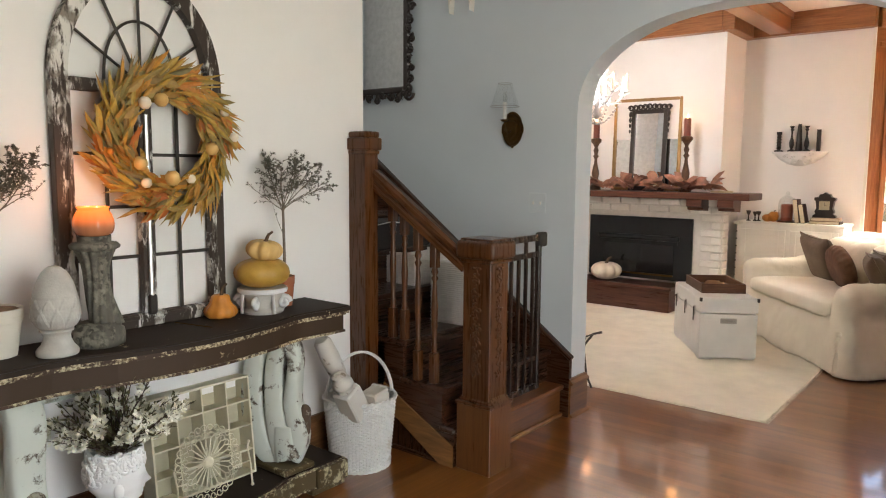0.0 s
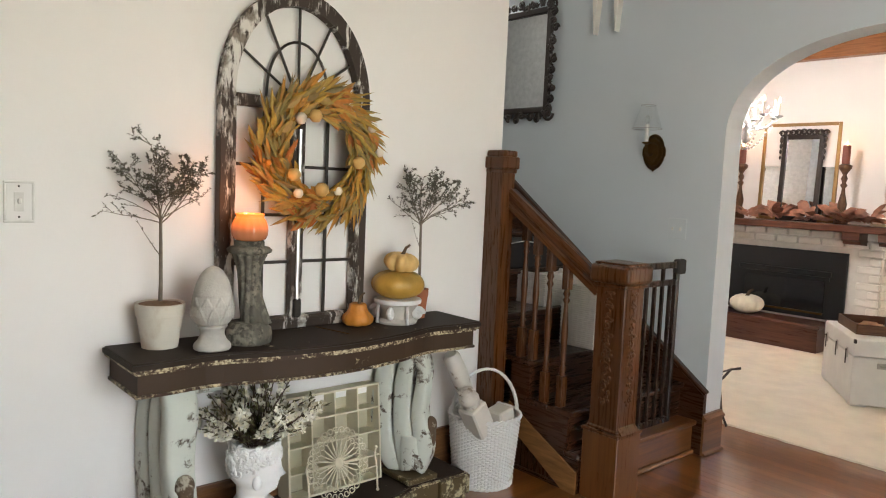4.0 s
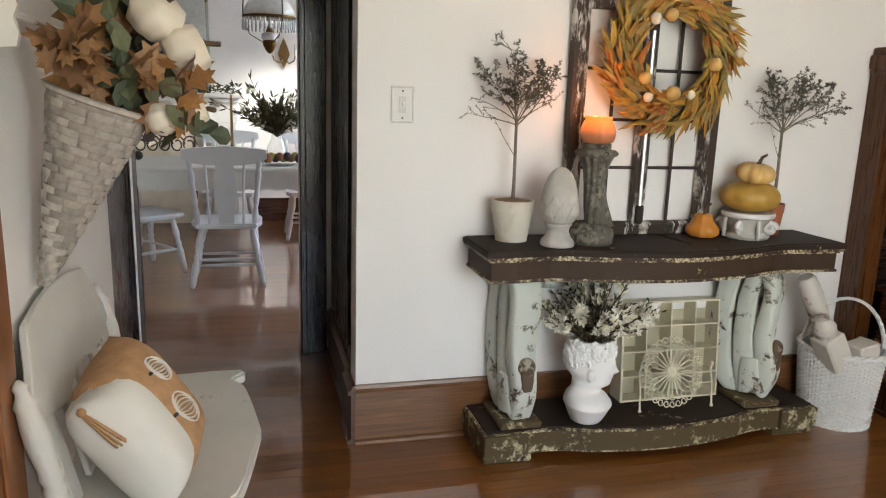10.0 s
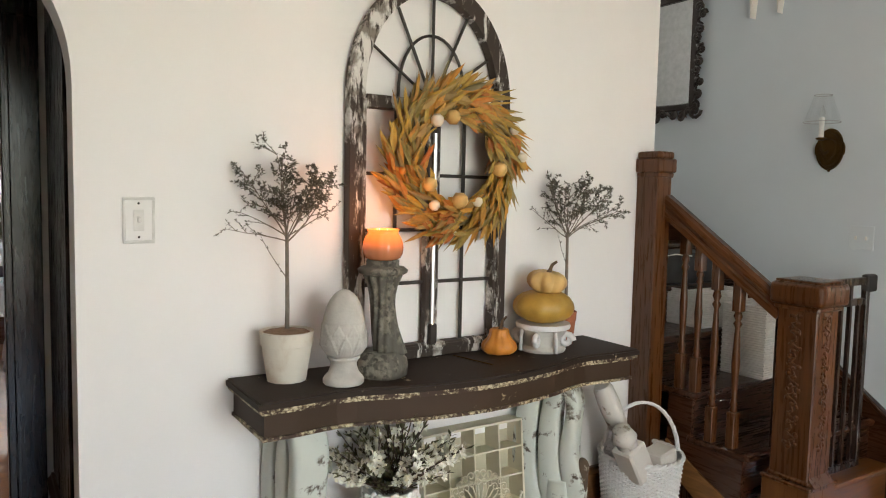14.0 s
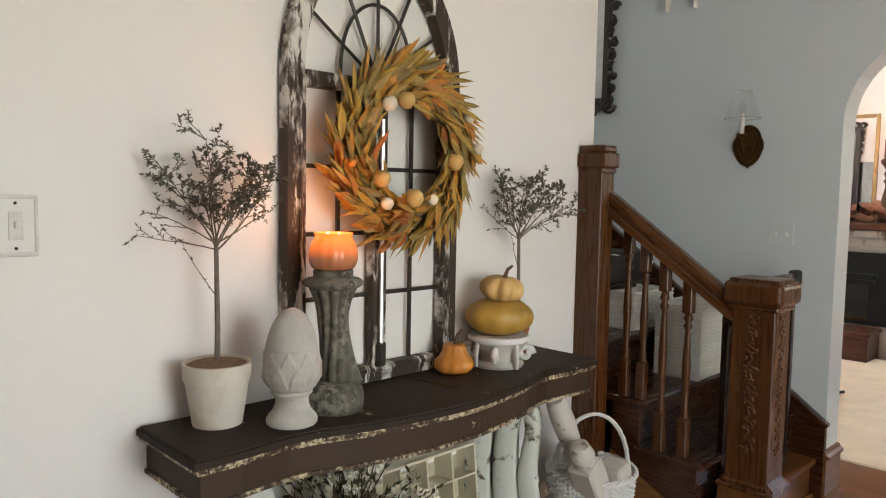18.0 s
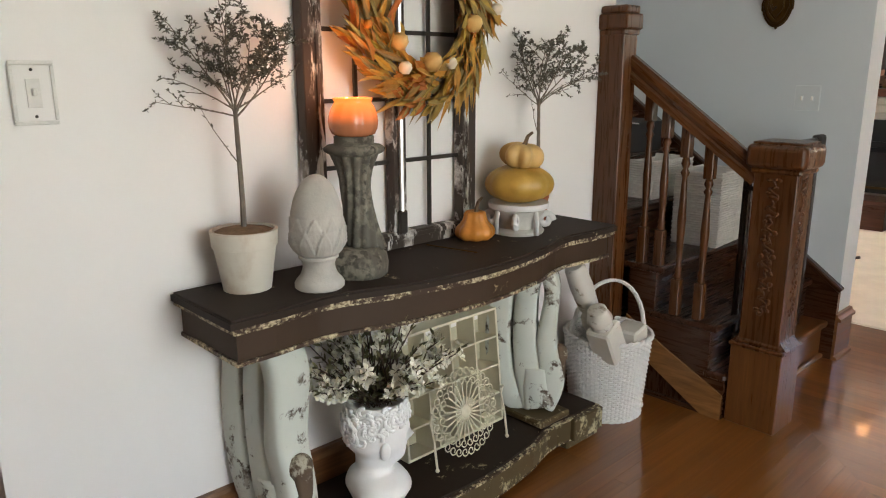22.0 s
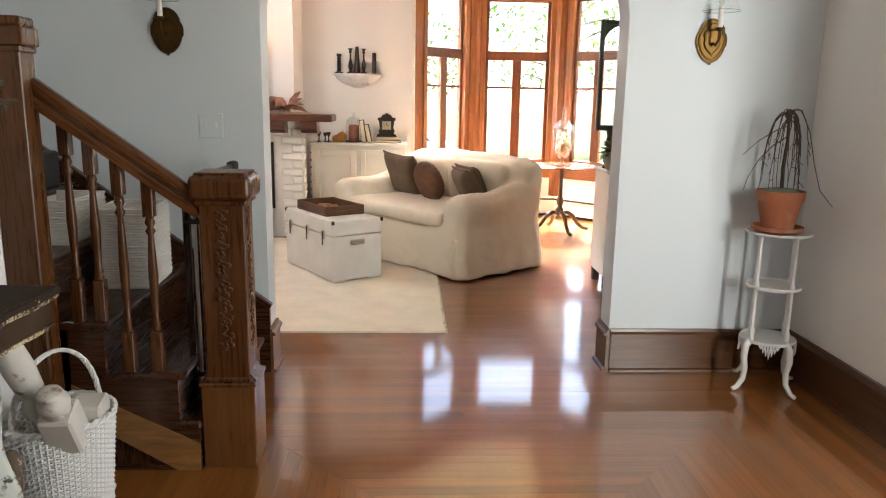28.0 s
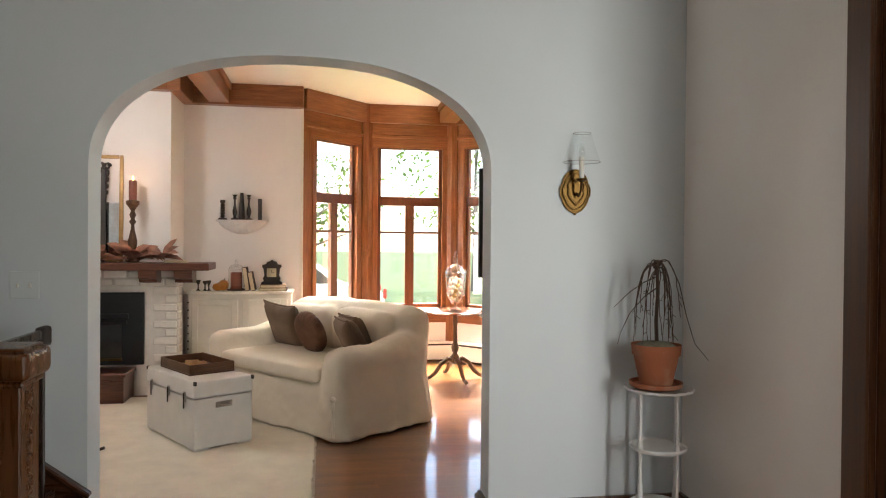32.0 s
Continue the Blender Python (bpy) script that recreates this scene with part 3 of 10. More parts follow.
def bay_side(name, p0, p1, w0, w1):
    """A panelled timber side of the bay with a transom light over a pair of casements."""
    m, length = bay_frame(p0, p1)
    wall = thing(name, m, "", "", kind="structure")
    part("dado_panel", bx(0, length, 0.0, 0.10, 0.0, 0.56), CREAM_WALL, wall)
    part("sill_board", bx(-0.01, length + 0.01, -0.05, 0.10, 0.60, 0.635, bevel=0.006), OAK_X, wall)
    part("apron_board", bx(0, length, -0.014, 0.10, 0.46, 0.60), OAK_X, wall)
    part("frieze", bx(0, length, 0.0, 0.10, 2.56, LC), OAK_X, wall)
    part("head_moulding", bx(0.03, length - 0.03, -0.022, 0.0, 2.61, 2.655, bevel=0.008), OAK_X, wall)
    part("head_casing", bx(w0 - 0.09, w1 + 0.09, -0.014, 0.0, 2.50, 2.61, bevel=0.004), OAK_X, wall)
    part("crown", bx(0, length, -0.05, 0.0, 2.785, LC, bevel=0.006), OAK_X, wall)
    for a, b in ((0, w0), (w1, length)):
        part("jamb_panel", bx(a, b, 0.0, 0.10, 0.60, 2.56), OAK, wall)
    for a in (w0 - 0.062, w1):
        part("casing", bx(a, a + 0.062, -0.016, 0.0, 0.635, 2.50, bevel=0.004), OAK, wall)
    for z0, z1 in ((2.49, 2.56), (0.60, 0.68), (1.83, 1.94)):
        part("window_rail", bx(w0, w1, 0.03, 0.08, z0, z1, bevel=0.004), SASH, wall)
    for a in (w0, w1 - 0.04):
        part("window_stile", bx(a, a + 0.04, 0.03, 0.08, 0.68, 2.49, bevel=0.004), SASH, wall)
    mid = (w0 + w1) / 2
    part("meeting_stile", bx(mid - 0.052, mid + 0.052, 0.03, 0.085, 0.68, 1.83, bevel=0.004), SASH, wall)
    for a, b in ((w0 + 0.04, mid - 0.052), (mid + 0.052, w1 - 0.04)):
        part("glazing_bar", bx(a, b, 0.04, 0.07, 1.505, 1.53), SASH, wall)
        for z0, z1 in ((0.68, 1.505), (1.53, 1.83)):
            ob = part("pane", bx(a, b, 0.052, 0.056, z0, z1), PANE, wall)
            ob.visible_shadow = False
    ob = part("pane", bx(w0 + 0.04, w1 - 0.04, 0.052, 0.056, 1.94, 2.49), PANE, wall)
    ob.visible_shadow = False
    bm = bmesh.new()
    tube(bm, [(mid, 0.025, 1.70), (mid, 0.0, 1.70), (mid + 0.03, -0.01, 1.69)], 0.006, 6)
    part("catch", bm, IRON, wall)
    # baseboard heater below the sill
    heat = part("heater", bx(0.02, length - 0.02, -0.07, -0.002, 0.03, 0.24, bevel=0.006), TRIM_WHITE, wall, "white baseboard heater cover")
    part("heater_slot", bx(0.03, length - 0.03, -0.073, -0.06, 0.195, 0.215), IRON, heat)
    part("skirting", bx(0, length, -0.03, -0.002, 0.0, 0.03), BBW, wall)
    return wall


SASH = wood("sash_wood", (0.075, 0.024, 0.010), (0.19, 0.07, 0.03), 0.35, (16, 16, 1.2), 4, 0.3)
BBW = wood("dark_skirting", (0.046, 0.017, 0.0055), (0.13, 0.052, 0.017), 0.33, (1.2, 22, 22), 4, 0.3)
for i, (w0, w1) in enumerate(((0.19, 0.85), (0.145, 0.905), (0.165, 0.83))):
    bay_side("window_%d" % (i + 1), BAY[i], BAY[i + 1], w0, w1)
for i, (x, y) in enumerate(BAY[1:3]):
    bm = bmesh.new()
    lathe(bm, [(0.085, 0.0), (0.085, LC)], 8, pose(x, y + 0.02, 0, 0, 0, 22.5))
    single("bay_post_trim", bm, OAK, "", "", kind="structure")
for x, s in ((BAY[0][0], -1), (BAY[3][0], 1)):
    lo, hi = sorted((x, x + s * 0.03))
    setting("trim_bay_edge", bx(lo, hi, 8.225, 8.26, 0.0, 2.785, bevel=0.003), TRIM_WHITE)

# ---------------------------------------------------------------- leaves and pumpkins
from random import uniform


def leaf_faces(vs, fs, base, way, up, length, width, bend=0.15, cup=0.0):
    """A pointed leaf of six faces: bent along its length, folded a little along its rib."""
    way, up = way.normalized(), up.normalized()
    side = way.cross(up).normalized()
    k = len(vs)
    rows = ((0.0, 0.06), (0.35, 0.9), (0.7, 0.75), (1.0, 0.02))
    for s, w in rows:
        c = base + way * (length * s) + up * (-bend * length * s * s)
        lift = up * (cup * width * w)
        vs.extend((c - side * (width / 2 * w) + lift, c, c + side * (width / 2 * w) + lift))
    for i in range(3):
        a = k + 3 * i
        fs.append((a, a + 1, a + 4, a + 3))
        fs.append((a + 1, a + 2, a + 5, a + 4))


def maple_faces(vs, fs, base, way, up, size):
    """A five-pointed leaf."""
    way, up = way.normalized(), up.normalized()
    side = way.cross(up).normalized()
    k = len(vs)
    vs.append(base + way * size * 0.4)
    tips = [(0.0, 0.05), (0.35, -0.42), (0.45, -0.2), (0.78, -0.36), (0.72, -0.12), (1.0, 0.0), (0.72, 0.12), (0.78, 0.36), (0.45, 0.2), (0.35, 0.42)]
    for a, b in tips:
        droop = up * (-0.25 * size * (abs(b) + (a - 0.4) ** 2) + uniform(-0.03, 0.03) * size)
        vs.append(base + way * size * a + side * size * b + droop)
    n = len(tips)
    for i in range(n):
        fs.append((k, k + 1 + i, k + 1 + (i + 1) % n))


def raw_mesh(name, vs, fs, material, smooth=False):
    me = bpy.data.meshes.new(name)
    me.from_pydata([tuple(v) for v in vs], [], fs)
    me.materials.append(material)
    if smooth:
        me.polygons.foreach_set("use_smooth", [True] * len(me.polygons))
    return me


def pumpkin(name, m, r, h, material, ribs, label, stem=0.03, category="pumpkin", lobes=0.11, neck=0.0):
    top = thing(name, m, label, category)
    bm = bmesh.new()
    prof = []
    for i in range(11):
        a = math.pi * (0.04 + 0.92 * i / 10)
        prof.append((r * math.sin(a) ** 0.8, h / 2 - h / 2 * math.cos(a) * (1 if i else 0.97)))
    if neck:
        prof = [(r * 0.3, 0.0), (r * 0.80, h * 0.04), (r * 0.97, h * 0.16), (r, h * 0.30), (r * 0.93, h * 0.44), (r * 0.74, h * 0.56), (r * (neck + 0.06), h * 0.68), (r * neck, h * 0.80), (r * neck * 0.98, h * 0.90), (r * neck * 0.80, h * 0.97), (r * 0.12, h * 0.96)]
    prof[0] = (r * 0.3, 0.0)
    prof[-1] = (r * 0.12, h * (0.95 if neck else 0.86))
    lathe(bm, prof, ribs * 8, squash=lambda a, z: 1 - lobes * abs(math.cos(ribs * a / 2)) ** 3 + 0.02 * math.sin(3 * a + 1))
    part("flesh", bm, material, top, smooth="all")
    bm = bmesh.new()
    tube(bm, [(0, 0, h * 0.86), (0.004, 0.002, h * 0.95), (r * 0.12, 0.01, h + stem * 0.6), (r * 0.3, 0.02, h + stem)], r * 0.10, 6, taper=lambda s: 1.3 - 0.7 * s)
    part("stem", bm, STEM, top, smooth=True)
    return top


# ---------------------------------------------------------------- console table
TT = 0.815


def front_line(x0, bow, y0, y1, n=24):
    """A serpentine front edge: square blocks at the ends, a bowed middle."""
    pts = []
    for i in range(n + 1):
        s = i / n
        y = y0 + (y1 - y0) * s
        e = min(s, 1 - s)
        if e < 0.10:
            x = x0
        else:
            k = min(1.0, (e - 0.10) / 0.4)
            x = x0 - 0.018 * math.sin(min(1.0, k * 2.2) * math.pi) + bow * (1 - math.cos(math.pi * k)) / 2
        pts.append((x, y))
    return pts


def console_table():
    t = thing("console_table", pose(0, 0, 0), "long console table in chipped dark brown paint with pale swan-neck legs", "console table")
    y0, y1 = 0.872, 2.362
    top = [(-2.594, y0), (-2.594, y1)] + list(reversed(front_line(-2.285, 0.075, y0, y1)))

    def slab(name, inset, z0, z1, mat, par, bev=0.0):
        bm = bmesh.new()
        o = [(min(x, x - inset) if x > -2.55 else x, min(max(y, y0 + inset), y1 - inset)) for x, y in top]
        vs = prism(bm, o, "z", z0, z1)
        if bev:
            es = [e for e in bm.edges if abs(e.verts[0].co.z - e.verts[1].co.z) < 1e-6 and max(e.verts[0].co.z, e.verts[1].co.z) > z1 - 1e-5]
            bmesh.ops.bevel(bm, geom=es, offset=bev, segments=2, affect='EDGES')
        return part(name, bm, mat, par)
    slab("tabletop", 0.0, TT - 0.022, TT, CHIP_BROWN, t, 0.006)
    slab("upper_moulding", 0.006, TT - 0.034, TT - 0.022, CHIP_EDGE, t)
    slab("lower_moulding", 0.016, TT - 0.042, TT - 0.034, CHIP_EDGE, t)
    slab("apron", 0.024, TT - 0.108, TT - 0.042, CHIP_APRON, t)
    slab("apron_edge", 0.018, TT - 0.118, TT - 0.108, CHIP_EDGE, t)
    # plinth
    b0, b1 = 0.90, 2.345
    low = [(-2.594, b0), (-2.594, b1)] + list(reversed(front_line(-2.31, 0.06, b0, b1)))
    bm = bmesh.new()
    prism(bm, low, "z", 0.03, 0.118)
    part("plinth", bm, CHIP_MOSS, t)
    for z0, z1 in ((0.111, 0.1185), (0.030, 0.035)):
        bm = bmesh.new()
        prism(bm, [(x + 0.0015 if x > -2.55 else x, y + (0.0015 if y > 1.6 else -0.0015)) for x, y in low], "z", z0, z1)
        part("worn_edge", bm, CHIP_EDGE, t)
    for ya, yb in ((b0 - 0.004, b0 + 0.17), (b1 - 0.17, b1 + 0.004)):
        part("end_block", bx(-2.59, -2.296, ya, yb, 0.030, 0.1165, bevel=0.004), CHIP_MOSS, t)
    bm = bmesh.new()
    prism(bm, [(x - 0.012 if x > -2.55 else x, min(max(y, b0 + 0.012), b1 - 0.012)) for x, y in low], "z", 0.118, 0.126)
    part("plinth_top", bm, CHIP_BROWN, t)
    for ya, yb in ((b0, b0 + 0.19), (b1 - 0.19, b1)):
        part("foot", bx(-2.58, -2.312, ya, yb, 0.0, 0.032, bevel=0.006), CHIP_MOSS, t)
    # swan legs: a broad wing board, and a neck that loops over and hangs its bare head down
    def spline(pts, n=6):
        out = []
        P = [Vector(p) for p in pts]
        for i in range(len(P) - 1):
            a, b, c, d = P[max(i - 1, 0)], P[i], P[i + 1], P[min(i + 2, len(P) - 1)]
            for k in range(n):
                q = k / n
                out.append(0.5 * ((2 * b) + (c - a) * q + (2 * a - 5 * b + 4 * c - d) * q * q + (3 * b - a - 3 * c + d) * q ** 3))
        return out + [P[-1]]

    # unseen south wall; its opening is added to let the fill lamp through
    def strap(bm, pts, widths, depths, y):
        """A board bent in the xz plane, with softened edges."""
        rings = []
        for i, p in enumerate(pts):
            d = (pts[min(i + 1, len(pts) - 1)] - pts[max(i - 1, 0)]).normalized()
            nrm = Vector((-d.y, d.x))
            w = widths(i / (len(pts) - 1)) / 2
            e = (depths(i / (len(pts) - 1)) if callable(depths) else depths) / 2
            sec = []
            for k in range(16):
                q = 2 * math.pi * k / 16
                cu, su = math.cos(q), math.sin(q)
                sec.append((w * math.copysign(abs(cu) ** 0.45, cu), e * math.copysign(abs(su) ** 0.45, su)))
            rings.append([bm.verts.new((p.x + nrm.x * u, y + v, p.y + nrm.y * u)) for u, v in sec])
        for a, b in zip(rings, rings[1:]):
            for k in range(16):
                bm.faces.new((a[k], a[(k + 1) % 16], b[(k + 1) % 16], b[k]))
        bm.faces.new(rings[0])
        bm.faces.new(rings[-1])
    for ya, turn in ((0.935, 8), (1.985, 34)):
        w, h, z = 0.238, 0.548, 0.150
        spin = Matrix.Translation((-2.452, ya + 0.113, 0)) @ Matrix.Rotation(radians(turn), 4, 'Z') @ Matrix.Translation((2.452, -ya - 0.113, 0))
        bm = bmesh.new()
        yc = ya + 0.113
        box(bm, -2.545, -2.325, yc - 0.082, yc + 0.082, 0.126, 0.152, bevel=0.006)
        leg = part("leg", bm, CHIP_MOSS, t)

        def run(pts):
            return spline([(-2.578 + w * u, z + h * v) for u, v in pts])
        bm = bmesh.new()
        strap(bm, run([(0.22, 1.03), (0.13, 0.86), (0.06, 0.64), (0.05, 0.42), (0.14, 0.20), (0.32, 0.055), (0.47, 0.12)]), lambda q: 0.064 + 0.034 * math.sin(math.pi * q), lambda q: 0.104 - 0.03 * q ** 3, yc)
        part("swan_wing", bm, CHIP_PALE, leg, smooth="all", m=spin)
        bm = bmesh.new()
        strap(bm, run([(0.64, 0.03), (0.52, 0.24), (0.46, 0.50), (0.47, 0.76), (0.58, 0.93), (0.74, 0.95), (0.84, 0.83), (0.80, 0.64), (0.77, 0.48), (0.84, 0.32), (0.86, 0.18), (0.72, 0.04)]), lambda q: 0.112 - 0.056 * min(1, q * 2.2) + (0.052 * max(0, q - 0.60) / 0.40), lambda q: 0.106 - 0.014 * math.cos(2 * math.pi * q), yc)
        part("swan_neck", bm, CHIP_PALE, leg, smooth="all", m=spin)
        bm = bmesh.new()
        strap(bm, run([(0.70, 0.03), (0.64, 0.16), (0.63, 0.30)]), lambda q: 0.115 - 0.035 * q, lambda q: 0.112, yc)
        part("swan_breast", bm, CHIP_PALE, leg, smooth="all", m=spin)
        bm = bmesh.new()
        ball(bm, (-2.578 + w * 0.98, yc, z + h * 0.385), 0.031, 12, 9, (0.9, 1.15, 1.25))
        strap(bm, run([(0.97, 0.40), (1.00, 0.28), (0.98, 0.17)]), lambda q: 0.044 - 0.016 * q, lambda q: 0.060 - 0.022 * q, yc)
        part("swan_head", bm, BARE_HEAD, leg, "bare worn wood head", smooth="all", m=spin)
    part("back_rail", bx(-2.592, -2.572, 1.0, 2.25, 0.60, TT - 0.115, bevel=0.003), CHIP_PALE, t)
    return t


console_table()


# ---------------------------------------------------------------- arched window frame
def arch_frame():
    t = thing("arched_window_frame", pose(-2.592, 0, TT, 0, 0.0, 0), "old arched wooden window frame, brown and white peeling paint, leaning on the wall", "window frame")
    c, H = 1.585, 0.325
    spring, rise = 1.70 - TT, 0.425

    def arc(half, r, n=28):
        return [(c - half * math.cos(math.pi * i / n), spring + r * math.sin(math.pi * i / n) ** 0.93) for i in range(n + 1)]
    out, inn = arc(H, rise), arc(H - 0.056, rise - 0.058)
    bm = bmesh.new()
    prism(bm, out + list(reversed(inn)), "x", 0.0, 0.042)
    part("arch", bm, CHIP_FRAME, t)
    for ya, yb in ((c - H, c - H + 0.062), (c + H - 0.062, c + H)):
        part("stile", bx(0, 0.042, ya, yb, 0.0, spring, bevel=0.003), CHIP_FRAME, t)
        k = 0.017 if ya < c else -0.029
        part("stile_bead", bx(0.042, 0.048, ya + 0.028 + k * 0.5, yb - 0.024 + k * 0.5, 0.03, spring, bevel=0.002), CHIP_FRAME, t)
    part("bottom_rail", bx(0, 0.042, c - H + 0.062, c + H - 0.062, 0.0, 0.050, bevel=0.003), CHIP_FRAME, t)
    part("bottom_bead", bx(0.042, 0.049, c - H + 0.062, c + H - 0.062, 0.030, 0.044, bevel=0.002), CHIP_FRAME, t)
    part("spring_rail", bx(0, 0.040, c - H + 0.062, c + H - 0.062, spring - 0.03, spring + 0.014, bevel=0.003), CHIP_FRAME, t)
    part("mullion", bx(0.002, 0.040, c - 0.026, c + 0.026, 0.05, spring - 0.03, bevel=0.003), CHIP_FRAME, t)
    bm = bmesh.new()
    tube(bm, [(0.048, c - 0.002, 0.10), (0.048, c - 0.002, spring - 0.1)], 0.008, 8)
    part("bolt_rod", bm, plain("steel_rod", (0.62, 0.62, 0.62), 0.3, 0.8), t, "steel window bolt rod", smooth=True)
    for z in (0.045, 0.45):
        part("bolt_guide", bx(0.040, 0.058, c - 0.018, c + 0.016, z, z + 0.075, bevel=0.006), IRON, t)
    for z in (0.265, 0.450, 0.640):
        for ya, yb in ((c - H + 0.062, c - 0.026), (c + 0.026, c + H - 0.062)):
            part("glazing_bar", bx(0.012, 0.022, ya, yb, z - 0.006, z + 0.006), IRON, t)
    for y in (c - 0.140, c + 0.140):
        part("glazing_bar", bx(0.010, 0.020, y - 0.005, y + 0.005, 0.05, spring - 0.03), IRON, t)
    for a in (28, 58, 90, 122, 152):
        d = (math.cos(radians(a)), math.sin(radians(a)))
        k0, k1 = 0.03, 0.98
        bm = bmesh.new()
        tube(bm, [(0.018, c + (H - 0.056) * d[0] * k, spring + 0.01 + (rise - 0.062) * d[1] * k) for k in (k0, k1)], 0.0055, 6)
        part("spoke", bm, IRON, t, smooth=True)
    bm = bmesh.new()
    pts = [(0.016, c - 0.135 * math.cos(math.pi * i / 20), spring + 0.01 + 0.225 * math.sin(math.pi * i / 20) ** 0.85) for i in range(21)]
    tube(bm, pts, 0.0055, 6)
    part("inner_arch", bm, IRON, t, smooth=True)


arch_frame()


def wreath():
    c = Vector((-2.51, 1.635, 1.505))
    t = thing("autumn_wreath", Matrix.Translation(c), "autumn wreath of golden olive leaves and tiny white gourds", "wreath")
    bm = bmesh.new()
    tube(bm, [(0, 0.195 * math.cos(2 * math.pi * i / 30), 0.195 * math.sin(2 * math.pi * i / 30)) for i in range(30)], 0.026, 6, closed=True)
    part("vine_ring", bm, BARK, t, smooth=True)
    for name, count, mat, lo, hi, wid, seed in (("leaves", 620, WREATH_LEAF, 0.055, 0.125, 0.019, 3), ("broad_leaves", 60, WREATH_LEAF, 0.06, 0.10, 0.036, 5), ("orange_leaves", 120, WREATH_ORANGE, 0.05, 0.10, 0.026, 9)):
        random.seed(seed)
        vs, fs = [], []
        for i in range(count):
            a = uniform(0, 2 * math.pi) if name != "orange_leaves" else random.choice((uniform(2.95, 3.75), uniform(-0.25, 0.45), uniform(4.2, 4.6), uniform(1.0, 1.3)))
            r = 0.195 + uniform(-0.05, 0.065)
            rad = Vector((0, math.cos(a), math.sin(a)))
            tan = Vector((0, math.sin(a), -math.cos(a)))
            way = tan * uniform(0.55, 1.2) + rad * uniform(-0.35, 0.95) + Vector((uniform(-0.1, 0.45), 0, 0))
            if name == "broad_leaves":
                way = tan + rad * uniform(-0.6, 0.8) + Vector((uniform(0.1, 0.6), 0, 0))
            base = rad * r + Vector((uniform(0.0, 0.045), 0, 0)) - tan * 0.03
            up = Vector((1, uniform(-0.6, 0.6), uniform(-0.6, 0.6)))
            leaf_faces(vs, fs, base, way, up, uniform(lo, hi), wid * uniform(0.7, 1.3), uniform(-0.1, 0.2), 0.2)
        part(name, raw_mesh(name, vs, fs, mat), mat, t)
    random.seed(11)
    vs, fs = [], []
    for i in range(130):
        a = uniform(0.5, 2.6) if i < 56 else uniform(0, 6.28)
        rad = Vector((0, math.cos(a), math.sin(a)))
        tan = Vector((0, math.sin(a), -math.cos(a)))
        leaf_faces(vs, fs, rad * uniform(0.19, 0.24) + Vector((0.02, 0, 0)), tan * uniform(0.5, 1.0) + rad * uniform(0.2, 0.7) + Vector((uniform(0, 0.3), 0, 0)), Vector((1, 0, 0.2)), uniform(0.10, 0.16), 0.010, 0.1)
    part("grass_spray", raw_mesh("grass_spray", vs, fs, WREATH_LEAF), WREATH_LEAF, t)
    for a, r, s, mat in ((128, 0.165, 0.024, PUMP_WHITE), (105, 0.150, 0.027, PUMP_PALE), (213, 0.150, 0.027, PUMP_PALE), (268, 0.135, 0.031, PUMP_PALE), (352, 0.165, 0.028, PUMP_PALE), (235, 0.185, 0.020, PUMP_WHITE), (297, 0.155, 0.019, PUMP_WHITE), (5, 0.265, 0.019, PUMP_WHITE), (28, 0.255, 0.019, PUMP_WHITE), (190, 0.235, 0.013, PUMP_ORANGE), (60, 0.215, 0.013, PUMP_ORANGE)):
        bm = bmesh.new()
        ca, sa = math.cos(radians(a)), math.sin(radians(a))
        lathe(bm, [(s * 0.15, -s), (s * 0.8, -s * 0.6), (s, 0), (s * 0.75, s * 0.6), (s * 0.2, s * 1.1)], 16, Matrix.Translation((0.055, r * ca, r * sa)) @ Matrix.Rotation(radians(70), 4, 'Y'), squash=lambda q, z: 1 - 0.1 * abs(math.cos(4 * q)))
        part("tiny_gourd", bm, mat, t, smooth="all")


wreath()


